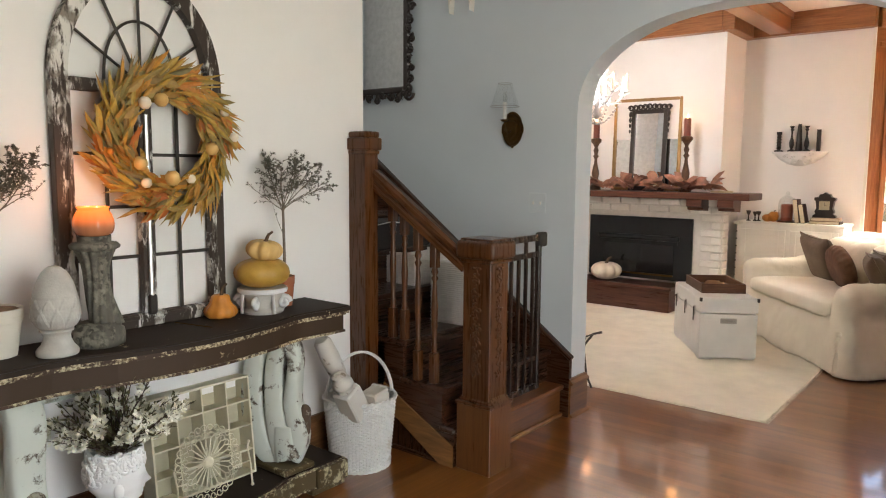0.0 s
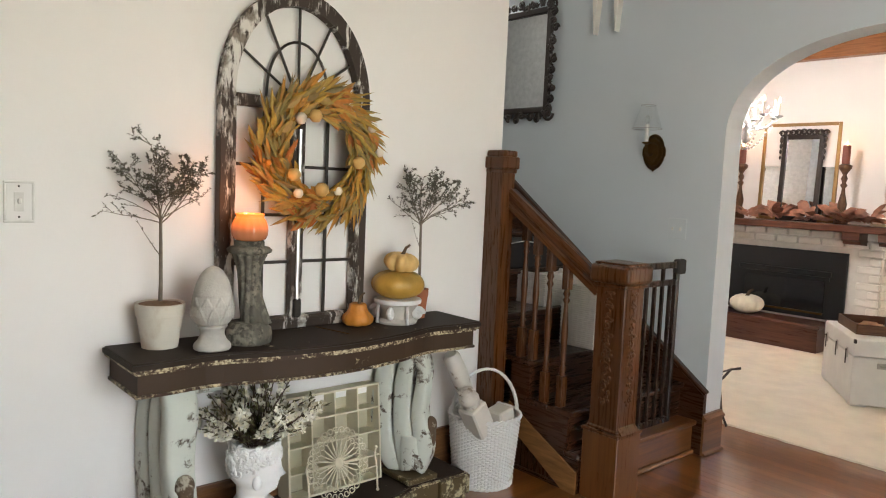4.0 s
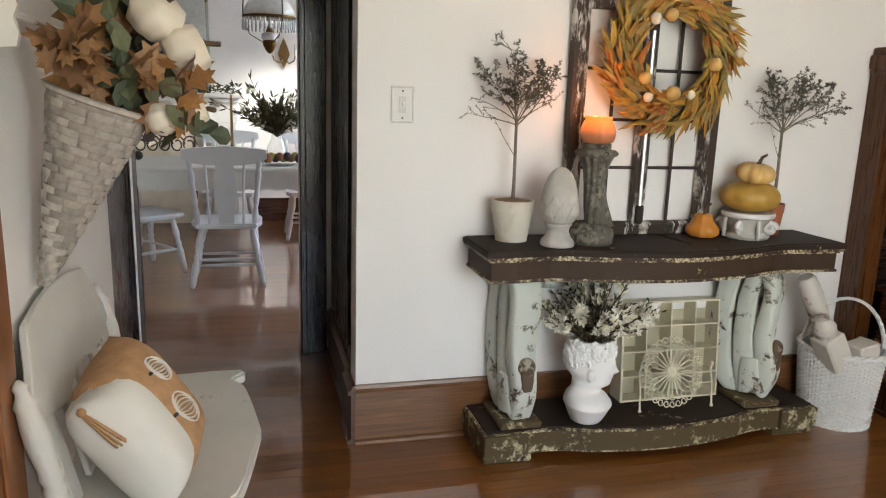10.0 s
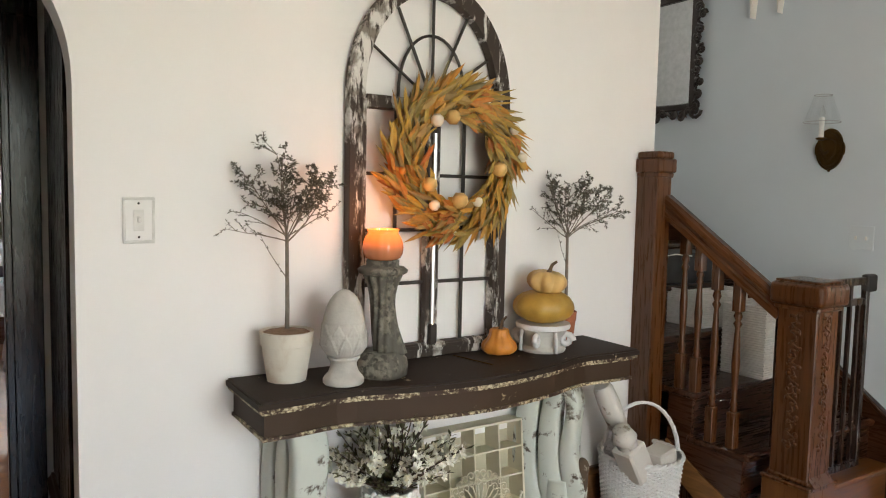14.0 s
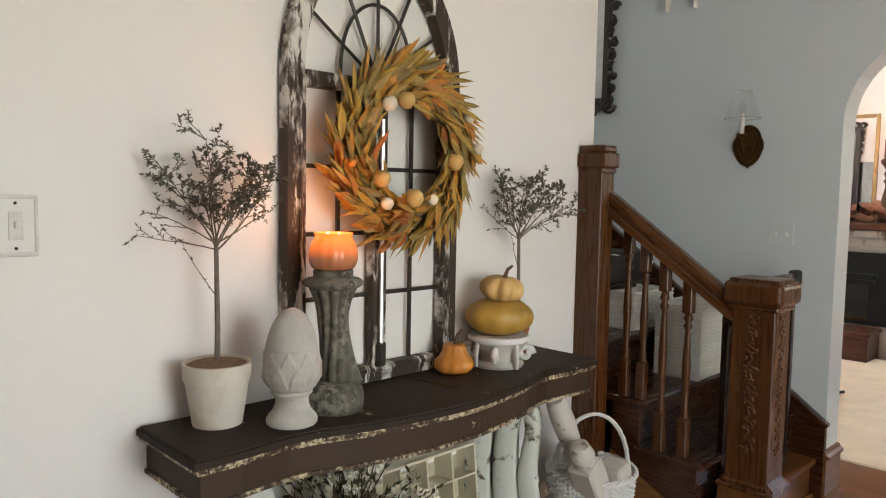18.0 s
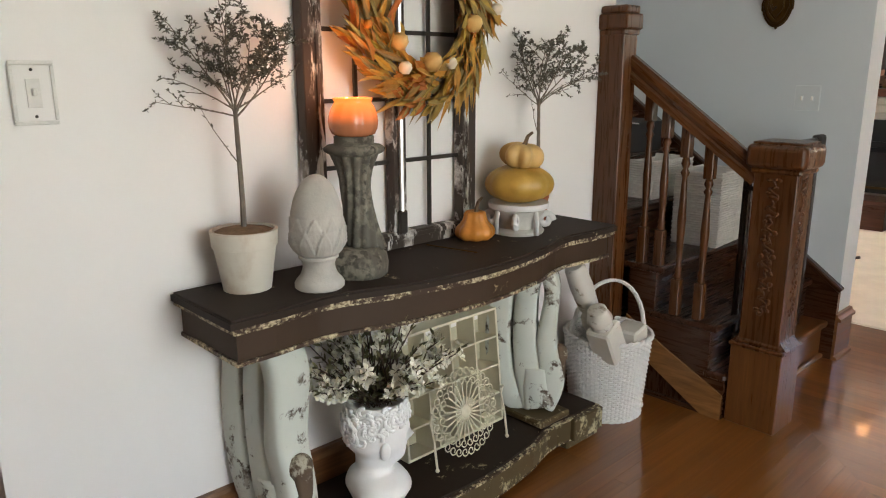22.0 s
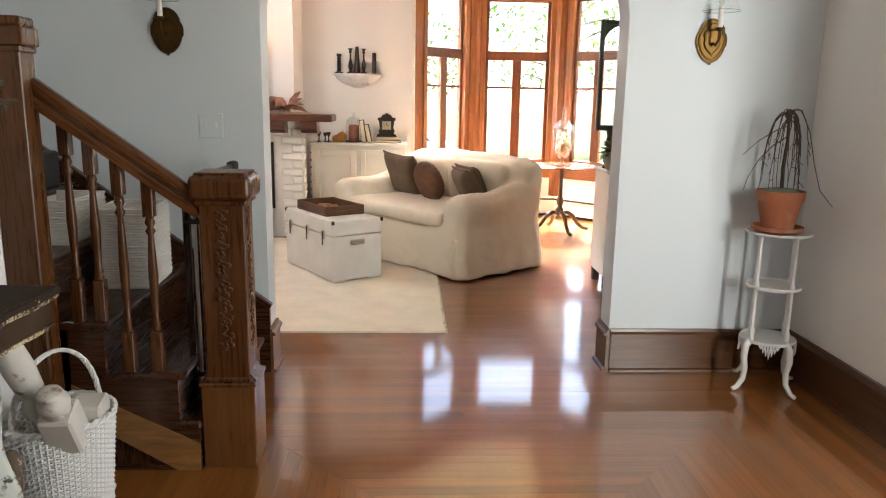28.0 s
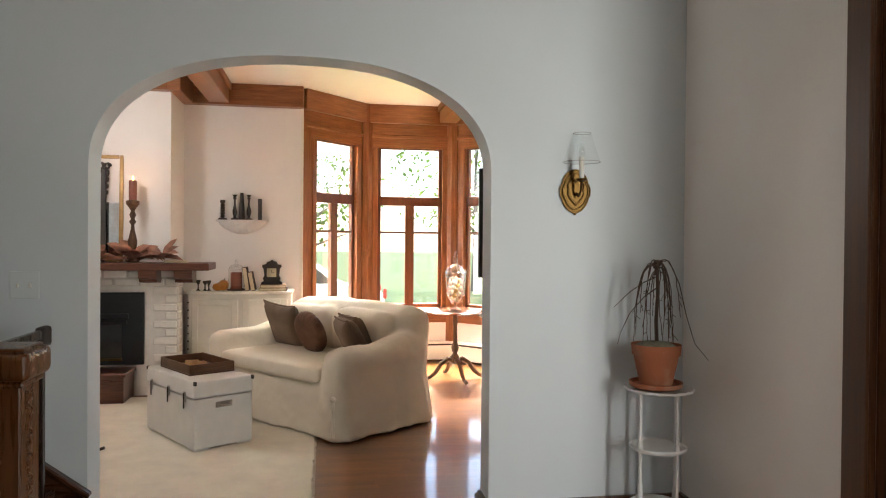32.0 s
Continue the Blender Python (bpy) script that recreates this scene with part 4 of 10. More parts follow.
# ---------------------------------------------------------------- things on the console table
def twig_tree(name, m, trunk_h, crown, seed, pot_material, pot_r, pot_h, label, spread=1.0):
    random.seed(seed)
    t = thing(name, m, label, "potted tree")
    bm = bmesh.new()
    lathe(bm, [(pot_r * 0.74, 0), (pot_r * 0.95, pot_h * 0.72), (pot_r * 1.0, pot_h * 0.73), (pot_r * 1.03, pot_h), (pot_r * 0.93, pot_h), (pot_r * 0.90, pot_h * 0.86)], 32)
    part("pot", bm, pot_material, t, smooth=True)
    bm = bmesh.new()
    lathe(bm, [(pot_r * 0.5, pot_h * 0.86), (pot_r * 0.95, pot_h * 0.94), (pot_r * 0.8, pot_h * 0.985), (pot_r * 0.5, pot_h * 1.0), (pot_r * 0.3, pot_h * 1.03), (pot_r * 0.05, pot_h * 1.04)], 28, squash=lambda a, z: 1 + 0.02 * math.sin(5 * a) + 0.015 * math.sin(11 * a))
    part("soil", bm, SOIL, t, smooth="all")
    bm = bmesh.new()
    vs, fs = [], []
    tube(bm, [(0, 0, pot_h * 0.8), (0.002, 0.001, trunk_h * 0.5), (-0.002, 0.0, trunk_h)], 0.0068, 7, taper=lambda s: 1.15 - 0.35 * s)

    def leaves(p, d, n):
        for _ in range(n):
            a = Vector((uniform(-1, 1), uniform(-1, 1), uniform(-0.6, 0.8)))
            leaf_faces(vs, fs, p, (d * 0.7 + a), Vector((uniform(-1, 1), uniform(-1, 1), 1)), uniform(0.007, 0.014), uniform(0.0035, 0.0052), 0.1)

    def twig(p, d, length, r, depth):
        n = 8 if depth < 1 else 6
        pts, q, step = [p.copy()], d.normalized(), length / n
        for i in range(n):
            q = (q + Vector((uniform(-1, 1), uniform(-1, 1), uniform(-0.9, 0.7))) * 0.13).normalized()
            p = p + q * step
            pts.append(p.copy())
            if depth < 2 and i >= 1:
                for _ in range(2 if depth == 0 and i > 2 else 1):
                    side = Vector((uniform(-1, 1), uniform(-1, 1), uniform(-0.7, 0.7))).normalized()
                    if random.random() < 0.8:
                        twig(p, (q * 0.9 + side * 0.75), length * uniform(0.22, 0.40) * (1.15 - 0.5 * i / n), r * 0.55, depth + 1)
            if depth >= 1:
                leaves(p, q, 1 + (i % 2))
        tube(bm, pts, r, 4, taper=lambda k: 1 - 0.7 * k)
        leaves(p, q, 2)
    for i in range(9):
        a = 2 * math.pi * i / 9 * 1.62 + uniform(-0.3, 0.3)
        e = (0.8, 1.1, 1.5, 2.0, 2.6, 3.6, 1.3, 2.2, 0.95)[i]
        twig(Vector((0, 0, trunk_h - uniform(0, 0.035))), Vector((math.cos(a) * 0.85, math.sin(a), e)), crown * (0.80 + 0.055 * e) * uniform(0.9, 1.05), 0.0026, 0)
    for a in (math.radians(-95), math.radians(80)):
        twig(Vector((0, 0, trunk_h - 0.005)), Vector((math.cos(a) * spread, math.sin(a) * spread, 0.55)), crown * 0.62, 0.0022, 1)
    twig(Vector((0, 0, trunk_h - 0.02)), Vector((-0.35 * spread, -1.0 * spread, 0.42)), crown * 0.72, 0.0020, 1)
    twig(Vector((0, 0, trunk_h * 0.70)), Vector((0.1, -0.75, 0.95)), crown * 0.62, 0.0016, 2)
    part("trunk", bm, BARK, t, smooth=True)
    part("foliage", raw_mesh("foliage", vs, fs, TINY_LEAF), TINY_LEAF, t)
    return t


twig_tree("potted_twig_tree", pose(-2.495, 1.03, TT), 0.445, 0.255, 4, POT_WHITE, 0.080, 0.152, "bare-branched olive twig tree in an aged white clay pot")
twig_tree("potted_twig_tree", pose(-2.50, 2.17, TT), 0.435, 0.26, 7, TERRACOTTA, 0.044, 0.130, "olive twig tree in a small terracotta pot behind the pumpkins", 0.8)


def artichoke_finial():
    t = thing("artichoke_finial", pose(-2.375, 1.165, TT), "pale grey concrete artichoke finial on a round foot", "finial")
    bm = bmesh.new()
    lathe(bm, [(0.058, 0.0), (0.062, 0.004), (0.0625, 0.014), (0.058, 0.022), (0.047, 0.034), (0.041, 0.050), (0.040, 0.062), (0.044, 0.074), (0.050, 0.078), (0.050, 0.084), (0.046, 0.087)], 40)
    part("foot", bm, CONCRETE, t, smooth=True)
    bm = bmesh.new()
    prof = []
    for i in range(57):
        q = i / 56
        r = 0.0445 + 0.0235 * min(1.0, q / 0.16) ** 0.6 if q < 0.16 else 0.068 * max(0.0, 1 - max(0.0, (q - 0.22) / 0.78) ** 2.3) ** 0.52
        prof.append((max(r, 0.002), 0.086 + 0.200 * q))

    def leafwork(a, z):
        """Two rows of pointed leaves round the cup, a rough smooth dome above."""
        lift = 0.0
        for z0, z1, turn, deep in ((0.126, 0.186, 0.5, 0.045), (0.084, 0.154, 0.0, 0.085)):
            h = (z - z0) / (z1 - z0)
            if 0.0 <= h <= 1.0:
                u = abs((a * 9 / (2 * math.pi) + turn) % 1.0 - 0.5) * 2
                edge = 1.0 - h ** 1.6
                if u < edge:
                    rim = max(0.0, 1 - abs(edge - u) / 0.20)
                    lift = deep * (0.45 + 0.55 * rim) + 0.012 * max(0.0, 1 - u / 0.12)
                else:
                    lift = max(lift - 0.02, -0.02)
        return 1 + lift + 0.006 * math.sin(7 * a + 90 * z) * math.sin(70 * z - 3 * a)
    lathe(bm, prof, 144, squash=leafwork)
    part("bud", bm, CONCRETE, t, smooth="all")


artichoke_finial()


def stone_pedestal():
    t = thing("stone_candle_pedestal", pose(-2.415, 1.315, TT), "weathered grey-green stone pedestal with twisted fluting and a wide rim", "pedestal")
    bm = bmesh.new()
    lathe(bm, [(0.082, 0), (0.084, 0.03), (0.080, 0.052), (0.066, 0.062), (0.062, 0.075)], 26, squash=lambda a, z: 1 + 0.035 * math.cos(4 * a + 0.6))
    part("base", bm, STONE, t, smooth="all")
    bm = bmesh.new()
    lean = lambda z: (0.0, 0.030 * (1 - min(1.0, (z - 0.07) / 0.17)) ** 1.5)
    prof = [(0.056, 0.066), (0.053, 0.085), (0.050, 0.105), (0.047, 0.13), (0.044, 0.155), (0.042, 0.18), (0.041, 0.205), (0.041, 0.23), (0.043, 0.255), (0.048, 0.28), (0.056, 0.30), (0.063, 0.315), (0.064, 0.322)]
    lathe(bm, prof, 108, squash=lambda a, z: 1 - 0.17 * abs(math.sin(5.5 * a + 26 * max(0.0, 0.22 - z))) ** 3, offset=lean)
    part("fluted_shaft", bm, STONE, t, smooth="all")
    bm = bmesh.new()
    lathe(bm, [(0.060, 0.318), (0.074, 0.326), (0.077, 0.336), (0.070, 0.344), (0.052, 0.346), (0.052, 0.366)], 40, squash=lambda a, z: 1 + 0.06 * math.cos(14 * a) * (0.32 < z < 0.342))
    part("rim", bm, STONE, t, smooth="all")


stone_pedestal()


def pumpkin_candle():
    t = thing("jar_candle", pose(-2.415, 1.315, TT + 0.367), "lit orange candle in a ribbed peach glass jar", "candle")
    bm = bmesh.new()
    lathe(bm, [(0.044, 0.0), (0.056, 0.006), (0.063, 0.020), (0.065, 0.038), (0.062, 0.056), (0.056, 0.072), (0.049, 0.082), (0.047, 0.087), (0.050, 0.092), (0.051, 0.096), (0.047, 0.097), (0.045, 0.090), (0.046, 0.080)], 60, squash=lambda a, z: 1 - 0.035 * abs(math.cos(7 * a)) ** 3 * max(0.0, min(1.0, (0.085 - z) / 0.02)))
    part("jar", bm, JAR_GLOW, t, smooth="all")
    bm = bmesh.new()
    lathe(bm, [(0.0462, 0.080), (0.002, 0.0785)], 24)
    part("molten_wax", bm, CANDLE_TOP, t, "glowing molten orange wax", smooth="all")
    for x, y in ((0.012, 0.008), (-0.015, -0.006), (0.0, -0.02)):
        bm = bmesh.new()
        lathe(bm, [(0.0025, 0.0795), (0.0042, 0.086), (0.001, 0.097)], 8, pose(x, y, 0))
        part("flame", bm, FLAME, t, smooth="all")


pumpkin_candle()
lamp("candle_light", 'POINT', pose(-2.40, 1.315, TT + 0.49), 0.22, (1.0, 0.36, 0.10), 0.06)

pumpkin("small_orange_pumpkin", pose(-2.478, 1.832, TT, 0, 0, 30), 0.066, 0.096, PUMP_ORANGE, 8, "small orange squash with a tall stem on the console table", 0.040, neck=0.56)
pumpkin("ochre_pumpkin", pose(-2.455, 2.02, TT + 0.105, 0, 0, 10), 0.116, 0.122, PUMP_OCHRE, 9, "round ochre pumpkin on a white capital", 0.0, lobes=0.05)
pumpkin("pale_pumpkin", pose(-2.455, 2.025, TT + 0.214, 0, 7, 40), 0.078, 0.088, PUMP_PALE, 7, "knobbly pale yellow gourd stacked on an ochre pumpkin", 0.034, lobes=0.24)


def capital():
    t = thing("plaster_capital", pose(-2.455, 2.02, TT), "small white plaster column capital with scrolled corners", "plaster capital")
    bm = bmesh.new()
    lathe(bm, [(0.085, 0.082), (0.100, 0.086), (0.103, 0.096), (0.100, 0.1045)], 32)
    part("abacus", bm, CASTIRON_WHITE, t, smooth=True)
    bm = bmesh.new()
    lathe(bm, [(0.084, 0.0), (0.088, 0.010), (0.074, 0.022), (0.072, 0.05), (0.086, 0.07), (0.090, 0.082)], 32)
    part("bell", bm, CONCRETE, t, smooth=True)
    for i in range(4):
        a = radians(35 + 90 * i)
        bm = bmesh.new()
        pts = []
        for k in range(16):
            q = k / 15 * 2.4 * math.pi
            r = 0.026 * (1 - k / 20)
            pts.append((0.092 * math.cos(a) + (r * math.cos(q)) * math.cos(a), 0.092 * math.sin(a) + r * math.cos(q) * math.sin(a), 0.045 + r * math.sin(q)))
        tube(bm, pts, 0.011, 8)
        part("scroll", bm, CASTIRON_WHITE, t, smooth="all")
        b = radians(80 + 90 * i)
        bm = bmesh.new()
        tube(bm, [(0.088 * math.cos(b), 0.088 * math.sin(b), 0.082), (0.093 * math.cos(b), 0.093 * math.sin(b), 0.05), (0.094 * math.cos(b), 0.094 * math.sin(b), 0.004)], 0.011, 6, flat=0.5)
        part("acanthus", bm, CASTIRON_WHITE, t, smooth="all")


capital()
bm = bmesh.new()
tube(bm, [(-2.52, 1.66, TT + 0.003), (-2.34, 1.70, TT + 0.003)], 0.0022, 6)
single("match_rod", bm, BRASS, "thin metal candle snuffer rod lying on the table", "metal rod", smooth=True)


# ---------------------------------------------------------------- things on the table's plinth
PT = 0.127


def bust():
    t = thing("bust_planter", pose(-2.375, 1.335, PT, 0, 0, -18) @ Matrix.Scale(1.10, 4), "white plaster bust planter on the plinth of the console table", "planter")
    bm = bmesh.new()

    def curve(z, table):
        for (za, va), (zb, vb) in zip(table, table[1:]):
            if z <= zb:
                k = max(0.0, (z - za) / (zb - za))
                k = k if zb < 0.13 else k * k * (3 - 2 * k)
                return va + (vb - va) * k
        return table[-1][1]
    FRONT = ((0, 0.050), (0.012, 0.058), (0.066, 0.084), (0.090, 0.066), (0.108, 0.040), (0.118, 0.038), (0.126, 0.058), (0.137, 0.073), (0.155, 0.074), (0.180, 0.080), (0.215, 0.082), (0.235, 0.084), (0.262, 0.082), (0.296, 0.076))
    BACK = ((0, -0.058), (0.012, -0.064), (0.066, -0.086), (0.092, -0.078), (0.120, -0.060), (0.150, -0.060), (0.19, -0.083), (0.24, -0.093), (0.296, -0.080))
    WIDE = ((0, 0.062), (0.012, 0.070), (0.064, 0.104), (0.084, 0.090), (0.106, 0.052), (0.122, 0.045), (0.145, 0.052), (0.185, 0.064), (0.23, 0.071), (0.296, 0.068))

    def bump_at(a, z, a0, z0, sa, sz, amp):
        d = (a - a0 + math.pi) % (2 * math.pi) - math.pi
        return amp * math.exp(-(d / sa) ** 2 - ((z - z0) / sz) ** 2)
    rings, ns, N = [], 60, 48
    for i in range(ns + 1):
        z = 0.296 * i / ns
        f, b, w = curve(z, FRONT), curve(z, BACK), curve(z, WIDE)
        ring = []
        for k in range(N):
            a = 2 * math.pi * k / N
            q = math.pi / 2
            r = bump_at(a, z, q, 0.186, 0.13, 0.020, 0.013) + bump_at(a, z, q, 0.176, 0.15, 0.008, 0.012)
            r += bump_at(a, z, q, 0.158, 0.30, 0.0045, 0.006) + bump_at(a, z, q, 0.146, 0.28, 0.005, 0.005) + bump_at(a, z, q, 0.130, 0.30, 0.008, 0.006)
            r -= bump_at(a, z, q, 0.152, 0.35, 0.0025, 0.004) + bump_at(a, z, q, 0.139, 0.35, 0.004, 0.004)
            for sg in (-1, 1):
                r -= bump_at(a, z, q + sg * 0.42, 0.200, 0.17, 0.010, 0.009)
                r += bump_at(a, z, q + sg * 0.44, 0.199, 0.10, 0.005, 0.004) + bump_at(a, z, q + sg * 0.36, 0.216, 0.30, 0.007, 0.005)
            y = (f + b) / 2 + math.sin(a) * (f - b) / 2
            x = math.cos(a) * w
            ring.append(bm.verts.new((x + r * math.cos(a), y + r * math.sin(a), z)))
        rings.append(ring)
    for a, b in zip(rings, rings[1:]):
        for k in range(N):
            bm.faces.new((a[k], a[(k + 1) % N], b[(k + 1) % N], b[k]))
    bm.faces.new(rings[0])
    top = [bm.verts.new((v.co.x * 0.82, v.co.y * 0.82, 0.294)) for v in rings[-1]]
    low = [bm.verts.new((v.co.x * 0.76, v.co.y * 0.76, 0.262)) for v in rings[-1]]
    for a, b in ((rings[-1], top), (top, low)):
        for k in range(N):
            bm.faces.new((a[k], a[(k + 1) % N], b[(k + 1) % N], b[k]))
    bm.faces.new(low)
    for sx in (-1, 1):
        ball(bm, (sx * 0.064, -0.004, 0.180), 0.019, 10, 8, (0.55, 0.80, 1.35))
    random.seed(8)
    for i in range(260):
        a = uniform(0, 6.28)
        z = uniform(0.248, 0.292) if math.sin(a) > 0.05 else uniform(0.195 if math.sin(a) < -0.3 else 0.225, 0.292)
        f, b, w = curve(z, FRONT), curve(z, BACK), curve(z, WIDE)
        c0 = Vector((math.cos(a) * w, (f + b) / 2 + math.sin(a) * (f - b) / 2, z))
        q0 = uniform(0, 6.28)
        tan = Vector((-math.sin(a), math.cos(a), 0))
        r0 = uniform(0.009, 0.017)
        pts = [c0 + Vector((math.cos(a), math.sin(a), 0)) * 0.001 + (tan * math.cos(q0 + q) + Vector((0, 0, 1)) * math.sin(q0 + q)) * r0 * (1 - q / 7.5) for q in (0, 0.8, 1.6, 2.4, 3.2, 4.0, 4.8)]
        tube(bm, pts, r0 * 0.34, 5, taper=lambda q: 1.1 - 0.4 * q)
    part("bust", bm, PLASTER, t, smooth="all")
    # stems, leaves, blossoms
    random.seed(21)
    bm = bmesh.new()
    vs, fs, vb, fb = [], [], [], []
    for i in range(74):
        a = uniform(0, 6.28)
        out = uniform(0.15, 1.9)
        d = Vector((math.cos(a) * out * 0.75, math.sin(a) * out, uniform(0.75, 1.1))).normalized()
        length = uniform(0.14, 0.262)
        p = Vector((uniform(-0.03, 0.03), uniform(-0.03, 0.03), 0.285))
        pts = [p]
        bloom = random.random() < (0.85 if d.z < 0.75 else 0.40)
        for k in range(6):
            d = (d + Vector((uniform(-1, 1), uniform(-1, 1), uniform(-0.6, 0.3))) * 0.12).normalized()
            p = p + d * length / 6
            pts.append(p)
            for _ in range(3):
                leaf_faces(vs, fs, p, d + Vector((uniform(-1, 1), uniform(-1, 1), uniform(-0.5, 0.8))) * 0.9, Vector((uniform(-1, 1), uniform(-1, 1), 1)), uniform(0.018, 0.034), uniform(0.006, 0.010), 0.1)
            if bloom and k >= 3:
                for _ in range(3):
                    c = p + Vector((uniform(-1, 1), uniform(-1, 1), uniform(-1, 1))) * 0.013
                    q0 = uniform(0, 6.28)
                    nrm = Vector((uniform(-1, 1), uniform(-1, 1), uniform(0, 1))).normalized()
                    u = nrm.orthogonal().normalized()
                    w = nrm.cross(u)
                    s = uniform(0.010, 0.018)
                    for f in range(5):
                        q = q0 + f * 1.2566
                        e = u * math.cos(q) + w * math.sin(q)
                        e2 = u * math.cos(q + 0.5) + w * math.sin(q + 0.5)
                        e3 = u * math.cos(q - 0.5) + w * math.sin(q - 0.5)
                        b = len(vb)
                        vb.extend((c, c + e3 * s * 0.8 + nrm * s * 0.2, c + e * s * 1.15 + nrm * s * 0.35, c + e2 * s * 0.8 + nrm * s * 0.2))
                        fb.append((b, b + 1, b + 2, b + 3))
        tube(bm, pts, 0.0017, 4)
    part("stem_tuft", bm, TWIG, t)
    part("leaves", raw_mesh("leaves", vs, fs, STEM_LEAF), STEM_LEAF, t)
    part("blossoms", raw_mesh("blossoms", vb, fb, BLOSSOM), BLOSSOM, t)


bust()


def cubby():
    y0, y1, h, d = 1.535, 1.985, 0.415, 0.125
    t = thing("cubby_box", pose(-2.475, 0, PT, 0, -6, 0), "cream painted wooden cubby box with sixteen square pigeonholes", "cubby box")
    part("back_board", bx(-d * 0.75, -d * 0.75 + 0.006, y0, y1, 0.0, h), CUBBY_IN, t)
    for name, dims in (("side_board", (-d * 0.75, 0.0, y0, y0 + 0.008, 0.0, h)), ("side_board", (-d * 0.75, 0.0, y1 - 0.008, y1, 0.0, h)), ("top_board", (-d * 0.75, 0.0, y0 + 0.008, y1 - 0.008, h - 0.008, h)), ("bottom_board", (-d * 0.75, 0.0, y0 + 0.008, y1 - 0.008, 0.0, 0.008))):
        part(name, bx(*dims), CUBBY, t)
    for i in range(1, 4):
        y = y0 + (y1 - y0) * i / 4
        part("divider", bx(-d * 0.75 + 0.006, -0.002, y - 0.003, y + 0.003, 0.008, h - 0.008), CUBBY, t)
    for i in range(1, 4):
        z = h * i / 4
        part("shelf", bx(-d * 0.75 + 0.006, -0.001, y0 + 0.008, y1 - 0.008, z - 0.003, z + 0.003), CUBBY, t)


cubby()


def doily():
    t = thing("wire_doily", pose(-2.385, 1.70, PT + 0.158, 0, -12, 0), "round cream metal scrollwork trivet leaning on the cubby box", "metal trivet")
    bm = bmesh.new()
    ball(bm, (0, 0, 0), 0.022, 12, 6, (0.3, 1, 1))
    part("centre", bm, CREAM_METAL, t, smooth="all")
    for i in range(24):
        a = 2 * math.pi * i / 24
        bm = bmesh.new()
        tube(bm, [(0, 0.018 * math.cos(a), 0.018 * math.sin(a)), (0, 0.09 * math.cos(a), 0.09 * math.sin(a))], 0.0026, 5)
        part("ray", bm, CREAM_METAL, t)
    for ring, (n, r, s) in enumerate(((24, 0.100, 0.014), (30, 0.128, 0.015))):
        for i in range(n):
            a = 2 * math.pi * (i + 0.5 * ring) / n
            bm = bmesh.new()
            pts = []
            for k in range(13):
                q = k / 12 * 2.2 * math.pi
                rr = s * (1 - 0.6 * k / 12)
                u, v = r + rr * math.sin(q), rr * math.cos(q)
                pts.append((0, u * math.cos(a) - v * math.sin(a), u * math.sin(a) + v * math.cos(a)))
            tube(bm, pts, 0.0022, 4)
            part("curl", bm, CREAM_METAL, t)
    for ya in (-0.135, 0.19):
        bm = bmesh.new()
        tube(bm, [(-0.02, ya, -0.15), (-0.02, ya + 0.004, -0.06), (-0.02, ya, 0.0), (-0.02, ya + 0.01, 0.02)], 0.004, 6)
        tube(bm, [(-0.02, ya, -0.055), (-0.03, ya * 0.6, -0.06)], 0.003, 6)
        ball(bm, (-0.02, ya, -0.15), 0.007, 8, 6)
        ball(bm, (-0.02, ya + 0.01, 0.022), 0.007, 8, 6)
        part("easel_arm", bm, CREAM_METAL, t, smooth=True)


doily()


# ---------------------------------------------------------------- basket with old balusters
def basket():
    t = thing("wicker_basket", pose(-2.42, 2.545, 0), "white painted wicker basket with a hoop handle beside the stair", "basket")
    R = lambda z: 0.138 + 0.030 * (z / 0.33)
    n = 56
    for i in range(n):
        a = 2 * math.pi * i / n
        bm = bmesh.new()
        tube(bm, [(R(z) * math.cos(a), R(z) * math.sin(a), z) for z in (0.004, 0.11, 0.22, 0.33)], 0.0045, 5)
        part("stake", bm, WICKER, t)
    for k in range(36):
        z = 0.013 + 0.0088 * k
        bm = bmesh.new()
        pts = []
        for i in range(n * 2):
            a = math.pi * i / n
            s = (1 if (i // 2 + k) % 2 else -1) * (1 if i % 2 == 0 else 0.3)
            r = R(z) + 0.0045 * s
            pts.append((r * math.cos(a), r * math.sin(a), z))
        tube(bm, pts, 0.0041, 4, closed=True)
        part("weaver", bm, WICKER, t)
    for z, r in ((0.005, 0.008), (0.333, 0.010)):
        bm = bmesh.new()
        for ph in (0, math.pi):
            tube(bm, [((R(z) + 0.005 * math.cos(17 * a + ph)) * math.cos(a), (R(z) + 0.005 * math.cos(17 * a + ph)) * math.sin(a), z + 0.005 * math.sin(17 * a + ph)) for a in [2 * math.pi * i / 102 for i in range(102)]], r * 0.75, 5, closed=True)
        part("braided_rim", bm, WICKER, t, smooth=True)
    bm = bmesh.new()
    lathe(bm, [(0.02, 0.004), (0.134, 0.006), (0.134, 0.012), (0.02, 0.012)], 24)
    part("bottom", bm, WICKER, t)
    bm = bmesh.new()
    tilt = radians(25)
    for ph in (0, 2.1, 4.2):
        tube(bm, [(0.166 * math.cos(a) * math.sin(tilt) + 0.005 * math.cos(30 * a + ph), 0.166 * math.cos(a) * math.cos(tilt) + 0.004 * math.sin(30 * a + ph), 0.31 + 0.235 * math.sin(a)) for a in [math.pi * i / 60 for i in range(61)]], 0.0062, 5)
    part("handle", bm, WICKER, t, smooth=True)


basket()


